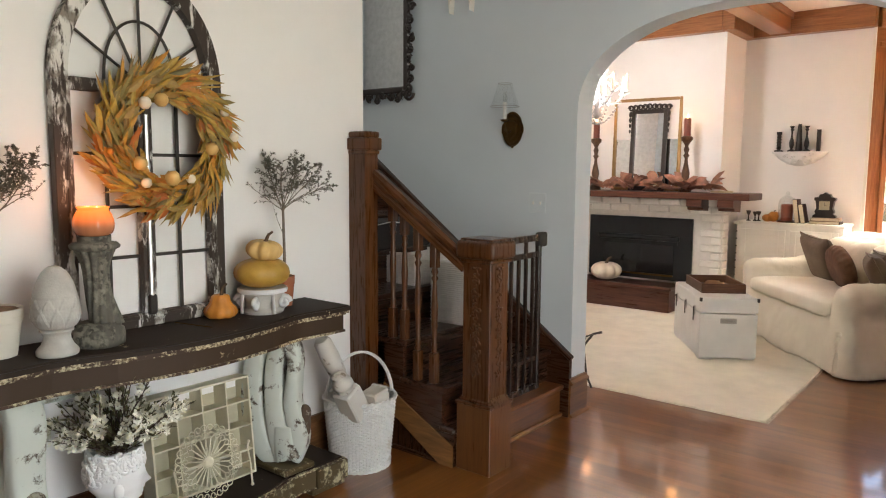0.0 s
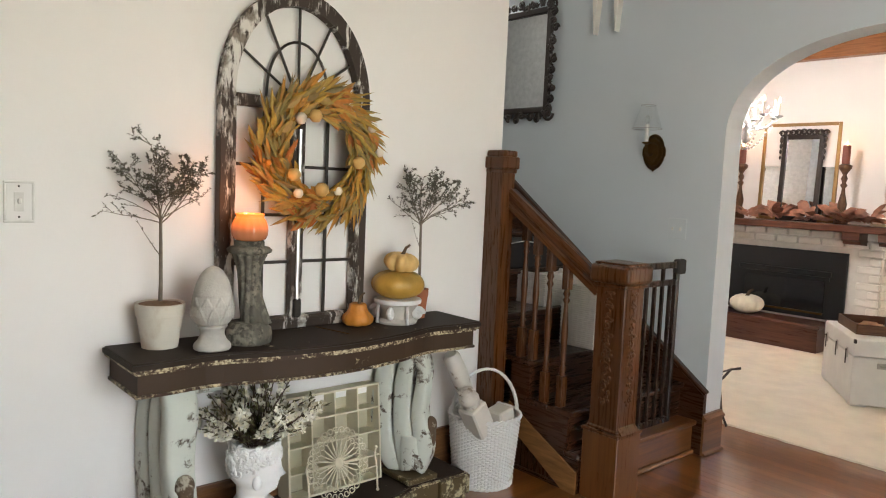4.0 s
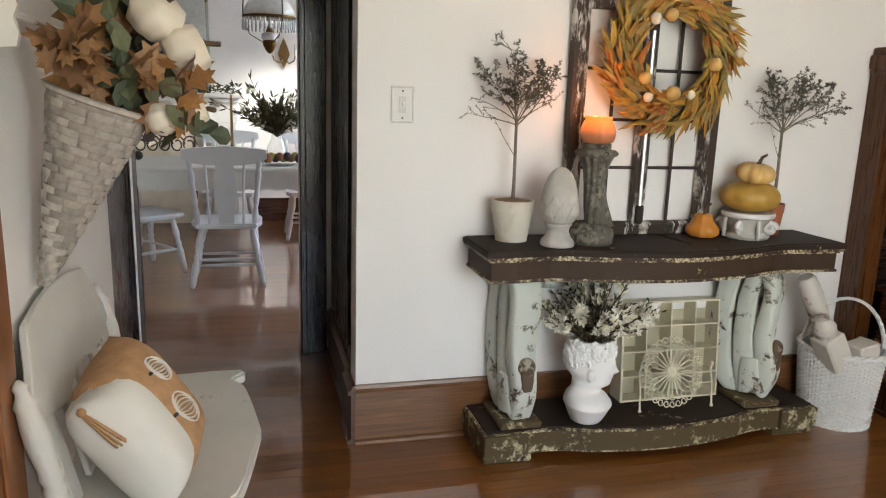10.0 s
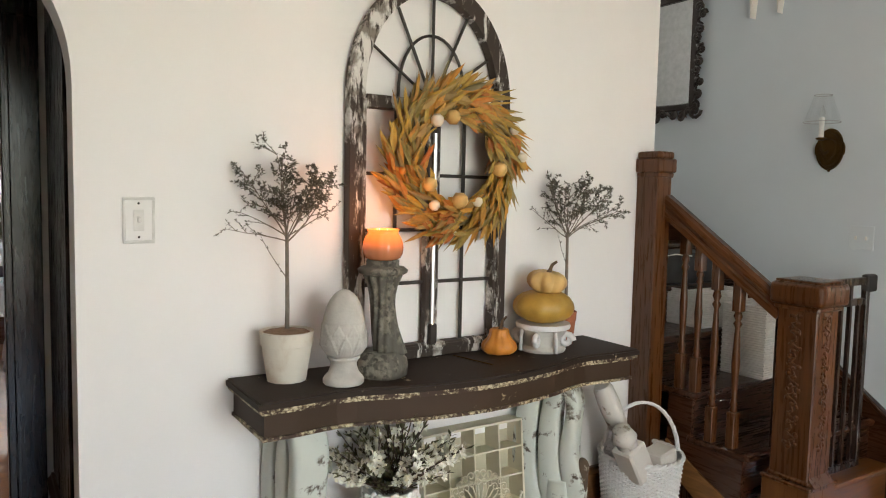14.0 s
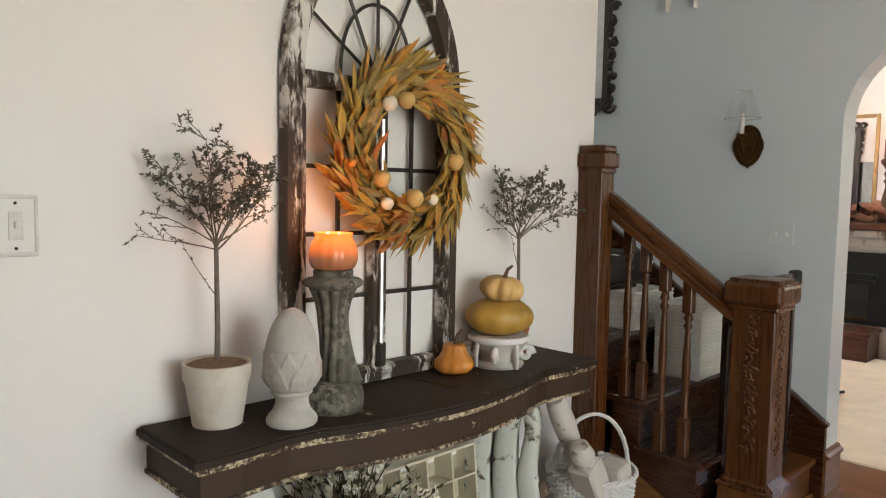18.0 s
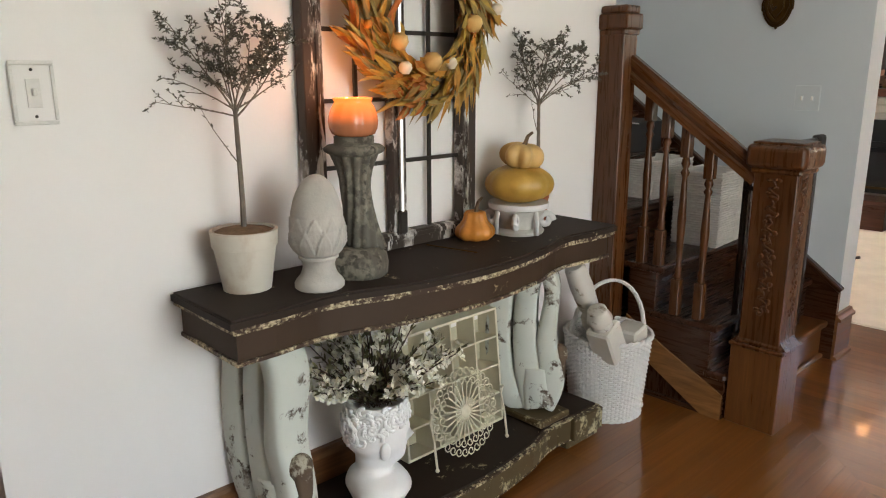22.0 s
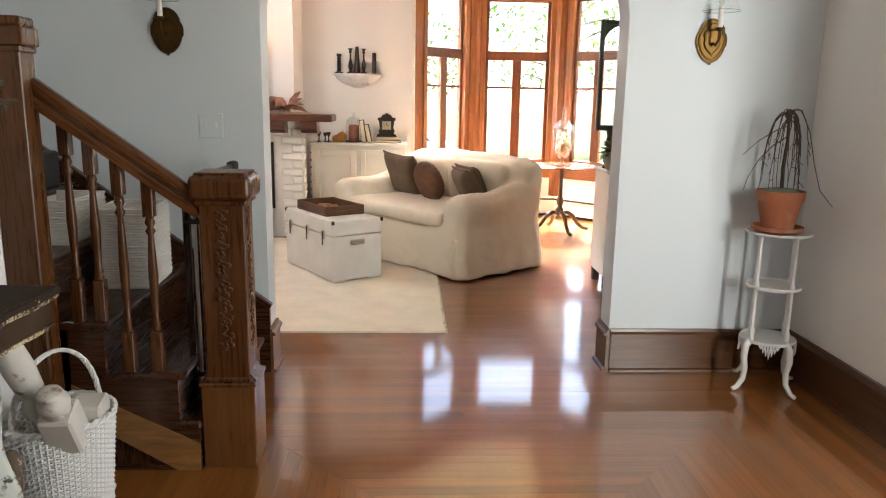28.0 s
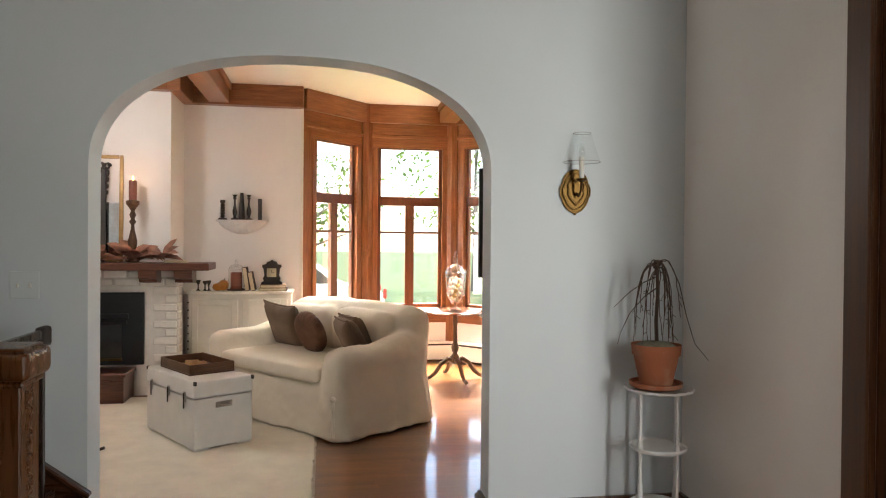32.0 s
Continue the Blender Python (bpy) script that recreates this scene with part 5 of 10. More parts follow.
def look_up(a, b):
    """A pose at a, whose z points to b."""
    a, b = Vector(a), Vector(b)
    return Matrix.Translation(a) @ (b - a).to_track_quat('Z', 'Y').to_matrix().to_4x4()


def old_baluster(m, label, blocks):
    t = thing("salvaged_baluster", m, label, "baluster", "old balusters in the basket")
    z = 0.0
    for kind, h in blocks:
        bm = bmesh.new()
        if kind == "block":
            box(bm, -0.05, 0.05, -0.05, 0.05, z, z + h, bevel=0.008)
            part("square_block", bm, CHIP_TURN, t)
        elif kind == "vase":
            lathe(bm, [(0.026, z), (0.042, z + 0.06 * h), (0.026, z + 0.13 * h), (0.036, z + 0.2 * h), (0.049, z + 0.42 * h), (0.043, z + 0.66 * h), (0.025, z + 0.88 * h), (0.037, z + 0.94 * h), (0.028, z + h)], 18)
            part("turned_vase", bm, CHIP_TURN, t, smooth="all")
        else:
            lathe(bm, [(0.040, z), (0.045, z + 0.5 * h), (0.040, z + 0.92 * h), (0.030, z + h)], 18)
            part("turned_neck", bm, CHIP_TURN, t, smooth=True)
        z += h


old_baluster(look_up((-2.42, 2.655, 0.03), (-2.435, 2.305, 0.67)), "long chipped cream turned baluster leaning out of the wicker basket", (("block", 0.14), ("vase", 0.16), ("neck", 0.05), ("vase", 0.15), ("neck", 0.20)))
old_baluster(look_up((-2.35, 2.60, 0.03), (-2.33, 2.285, 0.57)), "chipped cream turned baluster with a square block in the basket", (("block", 0.12), ("vase", 0.17), ("block", 0.16), ("vase", 0.09)))
old_baluster(look_up((-2.32, 2.60, 0.02), (-2.315, 2.535, 0.38)), "short chipped cream baluster end in the wicker basket", (("vase", 0.24), ("block", 0.13)))

# ---------------------------------------------------------------- stair
RISE, RUN = 0.19, 0.25
STEP_X = [-2.02, -2.11] + [-2.11 - RUN * i for i in range(1, 9)]


def stair():
    t = thing("staircase", pose(0, 0, 0), "dark stained wooden stair with a carved newel and turned balusters", "stair", kind="structure")
    for i in range(9):
        z = RISE * (i + 1)
        y0 = 3.03 if i == 0 else 2.775
        x0, x1 = STEP_X[i + 1] - 0.02, STEP_X[i] + 0.028
        if i > 1:
            y0 = 2.775 if x1 > -2.52 else 2.76
        bm = bmesh.new()
        box(bm, x0, x1, y0, 3.758, z - 0.03, z, bevel=0.010, segments=2)
        part("tread", bm, BASEB_Y if i == 0 else DARK_Y, t)
        part("riser", bx(STEP_X[i] - 0.02, STEP_X[i], max(y0 + 0.03, 2.805 if i < 3 else 2.76), 3.758, z - RISE, z - 0.03), BASEB_Y if i == 0 else DARK_Y, t)
    part("step_end", bx(-2.108, -2.034, 2.806, 3.03, 0.0, 0.158, bevel=0.004), DARK_X, t)
    part("step_end_tread", bx(-2.128, -2.034, 2.780, 3.03, 0.158, RISE, bevel=0.008), DARK_Y, t)
    part("shoe_moulding", bx(-2.02, -1.998, 3.03, 3.758, 0.0, 0.022, bevel=0.006), GOLDEN, t)
    # outer string: a golden band under the steps, dark panel below it
    bm = bmesh.new()
    o = [(-2.04, 0.0), (-2.04, 0.16), (-2.11, 0.16), (-2.11, 0.35), (-2.36, 0.35), (-2.36, 0.54), (-2.484, 0.54), (-2.484, 0.24)]
    prism(bm, o, "y", 2.785, 2.805)
    part("outer_string", bm, DARK_X, t)
    bm = bmesh.new()
    prism(bm, [(-2.04, 0.0), (-2.04, 0.105), (-2.30, 0.235), (-2.484, 0.335), (-2.484, 0.22), (-2.12, 0.0)], "y", 2.776, 2.785)
    part("golden_string", bm, GOLDEN, t, "golden oak stair string")
    bm = bmesh.new()
    prism(bm, [(-2.04, 0.0), (-2.484, 0.31), (-2.484, 0.0)], "y", 2.795, 2.810)
    part("string_panel", bm, DARK, t)
    part("bottom_rail", bx(-2.484, -2.04, 2.782, 2.797, 0.0, 0.02), DARK_X, t)
    # wall string along the grey-blue wall
    bm = bmesh.new()
    prism(bm, [(-1.965, 0.0), (-1.965, 0.335), (-4.5, 2.19), (-4.5, 0.0)], "y", 3.758, 3.789)
    part("wall_string", bm, DARK_X, t)
    bm = bmesh.new()
    d = Vector((-2.535, 0, 1.855)).normalized()
    a = math.degrees(math.atan2(1.855, 2.535))
    box(bm, 0, 3.1, -0.006, 0.036, -0.004, 0.022, bevel=0.006)
    part("string_cap", bm, DARK_X, t, m=Matrix.Translation((-1.962, 3.756, 0.335)) @ Matrix.Rotation(math.pi, 4, 'Z') @ Matrix.Rotation(-radians(a), 4, 'Y') @ Matrix.Translation((0, -0.03, 0)))
    # carved newel
    newel = part("newel_post", bx(-2.032, -1.838, 2.798, 2.974, 0.0, 0.325, bevel=0.003), wood("newel_base_oak", (0.088, 0.031, 0.0085), (0.155, 0.059, 0.0165), 0.3, (24, 24, 1.6), 4, 0.4), t)
    bm = bmesh.new()
    prism(bm, [(-2.038, 0.318), (-1.832, 0.318), (-1.832, 0.332), (-1.858, 0.362), (-2.012, 0.362), (-2.038, 0.332)], "y", 2.820, 2.952)
    box(bm, -2.038, -1.832, 2.792, 2.980, 0.318, 0.334, bevel=0.004)
    box(bm, -2.020, -1.850, 2.808, 2.962, 0.330, 0.350, bevel=0.006)
    part("base_cap", bm, NEWEL, newel)
    part("shaft", bx(-2.012, -1.858, 2.814, 2.958, 0.340, 1.000, bevel=0.003), NEWEL, newel)
    bm = bmesh.new()
    box(bm, -2.025, -1.845, 2.802, 2.970, 0.985, 1.005, bevel=0.006)
    box(bm, -2.042, -1.828, 2.786, 2.986, 1.003, 1.090, bevel=0.022, segments=4)
    part("cap", bm, NEWEL, newel)
    bm = bmesh.new()
    box(bm, -2.025, -1.845, 2.804, 2.968, 1.088, 1.099, bevel=0.009, segments=2)
    part("cap_top", bm, NEWEL, newel)
    # carved rosette trail on the two seen faces
    def carving(face):
        trail = random.Random(12)
        for i in range(15):
            z = 0.475 + 0.034 * i
            bm = bmesh.new()
            sgn = 1 if i % 2 else -1
            tube(bm, [(sgn * (0.012 - 0.024 * k / 6) + 0.010 * math.sin(k), 0, -0.018 + 0.036 * k / 6) for k in range(7)], 0.0042, 5)
            for k in range(4):
                q = trail.uniform(0, 6.28)
                ball(bm, (0.021 * math.cos(q), 0, 0.016 * math.sin(q)), trail.uniform(0.006, 0.010), 7, 5, (trail.uniform(0.9, 1.5), 0.55, trail.uniform(0.6, 1.1)))
            m = pose(-1.935, 2.813, z) if face == "y" else pose(-1.857, 2.886, z, 0, 0, 90)
            part("carving", bm, NEWEL, newel, smooth="all", m=m)
    carving("y")
    carving("x")
    # upper newel against the hall face of the wall's end
    up = part("upper_newel_post", bx(W + 0.001, -2.486, 2.652, 2.742, 0.0, 1.500, bevel=0.003), NEWEL, t)
    bm = bmesh.new()
    box(bm, W + 0.002, -2.478, 2.646, 2.748, 1.480, 1.502, bevel=0.005)
    box(bm, W + 0.002, -2.470, 2.638, 2.756, 1.500, 1.560, bevel=0.008, segments=2)
    box(bm, W + 0.004, -2.478, 2.646, 2.748, 1.558, 1.590, bevel=0.010, segments=2)
    part("cap", bm, NEWEL, up)
    # hand rail
    pA, pB = Vector((-2.020, 2.850, 0.985)), Vector((-2.495, 2.735, 1.366))
    d = pB - pA
    L = d.length
    m = Matrix.Translation(pA) @ d.to_track_quat('X', 'Z').to_matrix().to_4x4()
    bm = bmesh.new()
    sec = [(-0.030, -0.045), (0.030, -0.045), (0.030, -0.020), (0.024, -0.012), (0.033, 0.004), (0.033, 0.022), (0.022, 0.036), (-0.022, 0.036), (-0.033, 0.022), (-0.033, 0.004), (-0.024, -0.012), (-0.030, -0.020)]
    prism(bm, sec, "x", -0.02, L + 0.02)
    part("hand_rail", bm, NEWEL_X, t, m=m)
    # balusters
    for x, _ in ((-2.440, 2), (-2.362, 2), (-2.275, 2), (-2.180, 2)):
        s = (x - pA.x) / (pB.x - pA.x)
        y = pA.y + (pB.y - pA.y) * s
        ztop = pA.z + (pB.z - pA.z) * s - 0.04
        zb = 0.57 if x < -2.30 else 0.38
        bal = part("baluster", bx(-0.019, 0.019, -0.019, 0.019, zb, zb + 0.15, bevel=0.003), NEWEL, t, m=pose(x, max(y, 2.80), 0))
        part("top_block", bx(-0.019, 0.019, -0.019, 0.019, ztop - 0.13, ztop + 0.02, bevel=0.003), NEWEL, bal)
        a, b = zb + 0.15, ztop - 0.13
        h = b - a
        bm = bmesh.new()
        lathe(bm, [(0.010, a - 0.002), (0.018, a + 0.02 * h), (0.012, a + 0.05 * h), (0.017, a + 0.08 * h), (0.011, a + 0.12 * h), (0.014, a + 0.3 * h), (0.017, a + 0.5 * h), (0.011, a + 0.80 * h), (0.010, a + 0.84 * h), (0.018, a + 0.88 * h), (0.010, a + 0.91 * h), (0.018, a + 0.95 * h), (0.012, b + 0.002)], 14)
        part("turning", bm, NEWEL, bal, smooth="all")


stair()


def stair_gate():
    t = thing("stair_gate", pose(-2.085, 3.045, RISE), "closed black-brown wooden stair gate with upright bars", "gate")
    w = 0.565
    for z0, z1 in ((0.0, 0.03), (0.745, 0.775), (0.835, 0.868)):
        part("rail", bx(-0.012, 0.012, 0.0, w, z0, z1, bevel=0.003), BLACKWOOD, t)
    for y in (0.0, w - 0.028):
        part("stile", bx(-0.014, 0.014, y, y + 0.028, -0.0, 0.868, bevel=0.003), BLACKWOOD, t)
    for i in range(1, 8):
        y = w * i / 8
        part("bar", bx(-0.008, 0.008, y - 0.008, y + 0.008, 0.03, 0.745), BLACKWOOD, t)
    for i in (2, 4, 6):
        y = w * i / 8
        part("short_bar", bx(-0.008, 0.008, y - 0.008, y + 0.008, 0.775, 0.835), BLACKWOOD, t)
    bm = bmesh.new()
    box(bm, -0.018, 0.022, w - 0.03, w + 0.05, 0.80, 0.88, bevel=0.012, segments=2)
    part("latch", bm, SCREEN_DARK, t, "black plastic latch")
    bm = bmesh.new()
    box(bm, -0.03, 0.03, -0.03, 0.01, 0.80, 0.85, bevel=0.01)
    part("hinge_box", bm, SCREEN_DARK, t)
    part("hinge_post", bx(-0.034, -0.010, -0.075, -0.045, 0.0, 0.78, bevel=0.003), BLACKWOOD, t)
    for x, y in ((0.006, -0.062), (0.026, -0.052)):
        bm = bmesh.new()
        lathe(bm, [(0.0075, 0.01), (0.0075, 0.76)], 12, pose(x, y, 0))
        part("rod", bm, CHROME, t, "bright steel hinge rod", smooth=True)
    for z in (0.0, 0.10, 0.70, 0.755):
        part("rod_bracket", bx(-0.034, 0.036, -0.076, -0.040, z, z + 0.018, bevel=0.004), SCREEN_DARK, t)


stair_gate()


def bin_bag(m, w, d, h, label):
    t = thing("woven_bin", m, label, "basket")
    bm = bmesh.new()
    prism(bm, [(-w / 2 * 0.94, -d / 2 * 0.94), (w / 2 * 0.94, -d / 2 * 0.94), (w / 2 * 0.94, d / 2 * 0.94), (-w / 2 * 0.94, d / 2 * 0.94)], "z", 0, 0.012)
    part("base", bm, BAG, t)
    o, q = 0.985, 0.960
    for dims in ((-w / 2 * o, w / 2 * o, -d / 2 * o, -d / 2 * q, 0.0, h - 0.004), (-w / 2 * o, w / 2 * o, d / 2 * q, d / 2 * o, 0.0, h - 0.004), (-w / 2 * o, -w / 2 * q, -d / 2 * q, d / 2 * q, 0.0, h - 0.004), (w / 2 * q, w / 2 * o, -d / 2 * q, d / 2 * q, 0.0, h - 0.004)):
        part("lining", bx(*dims), BAG, t)
    k = int(h / 0.011)
    for i in range(k):
        s = 0.975 + 0.005 * i / k
        bm = bmesh.new()
        pts = []
        for (ax, ay), (bx_, by) in zip(((-1, -1), (1, -1), (1, 1), (-1, 1)), ((1, -1), (1, 1), (-1, 1), (-1, -1))):
            for q in range(8):
                f = q / 8
                wob = 0.0012 * (1 if (q + i) % 2 else -1)
                pts.append(((ax + (bx_ - ax) * f) * w / 2 * s + wob, (ay + (by - ay) * f) * d / 2 * s + wob, 0.010 + 0.011 * i))
        tube(bm, pts, 0.0055, 6, closed=True)
        part("woven_band", bm, BAG, t)


bin_bag(pose(-2.45, 3.38, RISE * 3 + 0.001, 0, 0, 4), 0.215, 0.30, 0.34, "tall white woven fabric bin on a stair tread")
bin_bag(pose(-2.74, 3.36, RISE * 4 + 0.001, 0, 0, -3), 0.22, 0.34, 0.18, "low white woven fabric bin on a stair tread")
bm = bmesh.new()
box(bm, -3.1, -2.84, 2.95, 3.6, RISE * 5, RISE * 5 + 0.16, bevel=0.01)
single("dark_box", bm, SCREEN_DARK, "dark fabric storage box on the stairs", "storage box")
bm = bmesh.new()
tube(bm, [(-2.84, 3.0, 1.13), (-2.80, 3.05, 1.10), (-2.78, 3.15, 1.115), (-2.80, 3.3, 1.10)], 0.003, 5)
single("loose_cord", bm, SWITCHW, "thin white cord lying over the storage box", "cord")


# ---------------------------------------------------------------- fixtures on the hall walls
def stair_mirror():
    t = thing("carved_mirror", pose(-3.50, YB - 0.03, 2.25), "dark carved and pierced wooden mirror above the stairs", "mirror")
    W2, H2 = 0.33, 0.36
    part("mirror_glass", bx(-W2 + 0.055, W2 - 0.055, 0.004, 0.010, -H2 + 0.05, H2 - 0.05), OLDMIRROR, t)
    for dims in ((-W2 + 0.02, -W2 + 0.06, -0.014, 0.02, -H2 + 0.02, H2 - 0.02), (W2 - 0.06, W2 - 0.02, -0.014, 0.02, -H2 + 0.02, H2 - 0.02), (-W2 + 0.06, W2 - 0.06, -0.014, 0.02, -H2 + 0.02, -H2 + 0.06), (-W2 + 0.06, W2 - 0.06, -0.014, 0.02, H2 - 0.06, H2 - 0.02)):
        part("frame_bar", bx(*dims, bevel=0.006), DARKCARVE, t)
    random.seed(5)

    def scroll(x, z, s, turn, flip):
        bm = bmesh.new()
        pts = []
        for k in range(14):
            q = turn + flip * k / 13 * 2.6 * math.pi
            r = s * (1 - 0.7 * k / 13)
            pts.append((x + r * math.cos(q), -0.012, z + r * math.sin(q)))
        tube(bm, pts, 0.0085, 6, taper=lambda u: 1.3 - 0.6 * u)
        ball(bm, (x, -0.014, z), 0.010, 8, 6)
        part("carved_scroll", bm, DARKCARVE, t, smooth="all")
    def sprig(x, z, ang, size):
        vs, fs = [], []
        for k in range(5):
            q = ang + uniform(-0.9, 0.9)
            leaf_faces(vs, fs, Vector((x, -0.012, z)), Vector((math.cos(q), uniform(-0.5, -0.1), math.sin(q))), Vector((0, -1, 0)), size * uniform(0.7, 1.2), size * 0.45, 0.2, 0.3)
        part("carved_leaf", raw_mesh("carved_leaf", vs, fs, DARKCARVE), DARKCARVE, t)
    for i in range(11):
        z = -H2 + 0.05 + (2 * H2 - 0.10) * i / 10
        for sx in (-1, 1):
            scroll(sx * (W2 - 0.012 + 0.016 * (i % 3)), z + uniform(-0.01, 0.01), uniform(0.018, 0.030), uniform(0, 6), sx)
            sprig(sx * (W2 - 0.02), z + 0.03, 0 if sx > 0 else math.pi, 0.045)
    for i in range(10):
        x = -W2 + 0.05 + (2 * W2 - 0.10) * i / 9
        for sz in (-1, 1):
            scroll(x + uniform(-0.01, 0.01), sz * (H2 - 0.012 + 0.016 * (i % 3)), uniform(0.018, 0.030), uniform(0, 6), sz)
            sprig(x + 0.03, sz * (H2 - 0.02), sz * math.pi / 2, 0.045)
    for sx in (-1, 1):
        for sz in (-1, 1):
            scroll(sx * (W2 - 0.01), sz * (H2 - 0.01), 0.045, sx + sz, sx * sz)


stair_mirror()


def sconce(m):
    t = thing("wall_sconce", m, "brass shield wall sconce with a clear glass shade, unlit", "wall lamp", "brass sconces")
    out = [(0.0, -0.100), (0.014, -0.097), (0.032, -0.087), (0.050, -0.066), (0.061, -0.042), (0.064, -0.028), (0.071, -0.021), (0.072, 0.010), (0.066, 0.030), (0.059, 0.037), (0.057, 0.052), (0.047, 0.072), (0.032, 0.088), (0.014, 0.097), (0, 0.099)]
    inner = [(0.0, -0.066), (0.012, -0.052), (0.028, -0.034), (0.037, -0.014), (0.034, 0.006), (0.039, 0.026), (0.030, 0.044), (0.014, 0.051), (0, 0.049)]
    for name, line, s0, y0, y1 in (("back_plate", out, 1.0, -0.009, 0.0), ("raised_field", out, 0.84, -0.015, -0.009), ("shield_boss", inner, 1.0, -0.024, -0.015)):
        full = [(x * s0, z * s0) for x, z in line + [(-x, z) for x, z in reversed(line[1:-1])]]
        bm = bmesh.new()
        prism(bm, full, "y", y0, y1)
        es = [e for e in bm.edges if e.verts[0].co.y < y0 + 1e-5 and e.verts[1].co.y < y0 + 1e-5]
        bmesh.ops.bevel(bm, geom=es, offset=0.005, segments=3, affect='EDGES')
        part(name, bm, BRASS, t, smooth=True)
        bm = bmesh.new()
        tube(bm, [(x, y0 - 0.001, z) for x, z in full], 0.0036, 6, closed=True)
        part("edge_bead", bm, BRASS, t, smooth=True)
    bm = bmesh.new()
    ball(bm, (0, -0.008, -0.104), 0.007, 10, 8)
    part("drop", bm, BRASS, t, smooth="all")
    bm = bmesh.new()
    tube(bm, [(0, -0.02, -0.01), (0, -0.055, -0.025), (0, -0.088, 0.0), (0, -0.092, 0.040)], 0.006, 8)
    lathe(bm, [(0.006, 0.036), (0.022, 0.044), (0.025, 0.052), (0.012, 0.054)], 16, pose(0, -0.092, 0))
    part("arm", bm, BRASS, t, smooth=True)
    bm = bmesh.new()
    lathe(bm, [(0.0115, 0.052), (0.0115, 0.150)], 14, pose(0, -0.092, 0))
    part("candle_sleeve", bm, SWITCHW, t, smooth=True)
    bm = bmesh.new()
    lathe(bm, [(0.006, 0.150), (0.014, 0.168), (0.010, 0.190), (0.002, 0.208)], 12, pose(0, -0.092, 0))
    part("bulb", bm, CLEAR, t, smooth="all")
    bm = bmesh.new()
    lathe(bm, [(0.083, 0.126), (0.040, 0.256)], 40, pose(0, -0.092, 0))
    bmesh.ops.delete(bm, geom=[f for f in bm.faces if len(f.verts) > 4], context='FACES')
    part("glass_shade", bm, SHADE_GLASS, t, smooth=True)
    for z, r in ((0.126, 0.083), (0.256, 0.040)):
        bm = bmesh.new()
        tube(bm, [(r * math.cos(a), -0.092 + r * math.sin(a), z) for a in [2 * math.pi * i / 36 for i in range(36)]], 0.0015, 5, closed=True)
        part("shade_rim", bm, ICE, t, smooth=True)
    return t


one = sconce(pose(-2.392, YB - 0.001, 1.648))
copy_thing(one, pose(0.150, YB - 0.001, 1.655))


def wall_plate(name, m, toggles, label, clear):
    t = thing(name, m, label, "switch plate" if clear else "outlet")
    if clear:
        bm = bmesh.new()
        box(bm, -0.043, 0.043, -0.006, 0.0, -0.066, 0.066, bevel=0.003)
        part("clear_plate", bm, PLATE_PLASTIC, t, "clear acrylic cover")
        for dims in ((-0.043, 0.043, -0.0095, -0.006, 0.057, 0.066), (-0.043, 0.043, -0.0095, -0.006, -0.066, -0.057), (-0.043, -0.035, -0.0095, -0.006, -0.057, 0.057), (0.035, 0.043, -0.0095, -0.006, -0.057, 0.057)):
            part("bevelled_rim", bx(*dims, bevel=0.002), SWITCHW, t)
        for sz in (-1, 1):
            bm = bmesh.new()
            ball(bm, (0, -0.0065, sz * 0.048), 0.0035, 8, 6)
            part("screw", bm, IRON, t, smooth="all")
        part("inner_plate", bx(-0.014, 0.014, -0.009, -0.006, -0.030, 0.030, bevel=0.001), SWITCHW, t)
        part("toggle", bx(-0.005, 0.005, -0.020, -0.009, -0.006, 0.010, bevel=0.002), SWITCHW, t)
    else:
        part("plate", bx(-0.057, 0.057, -0.005, 0.0, -0.058, 0.058, bevel=0.003), BLUE_LIGHT, t)
        for sx in (-0.024, 0.024):
            part("toggle", bx(sx - 0.004, sx + 0.004, -0.016, -0.005, -0.010, 0.008, bevel=0.002), SWITCHW, t)
            part("toggle_slot", bx(sx - 0.007, sx + 0.007, -0.0065, -0.005, -0.014, 0.014), BLUE_LIGHT, t)
    return t


BLUE_LIGHT = paint("painted_plate", (0.60, 0.655, 0.69), 0.45, 0.03)
wall_plate("switch_plate", pose(W + 0.0005, 0.628, 1.300, 0, 0, 90), 1, "light switch in a clear acrylic plate on the white wall", True)
wall_plate("double_switch", pose(-2.215, YB - 0.0005, 1.222), 2, "double toggle switch plate painted like the blue-grey wall", False)

# two plaster corbel points high on the grey-blue wall
for x in (-2.845, -2.69):
    bm = bmesh.new()
    prism(bm, [(0, 2.36), (-0.035, 2.75), (0.035, 2.75)], "y", YB - 0.05, YB - 0.001)
    ob = single("ceiling_corbel", bm, TRIM_WHITE, "white pointed plaster corbel on the wall", "corbel", "corbels above the stair")
    ob.location.x = x


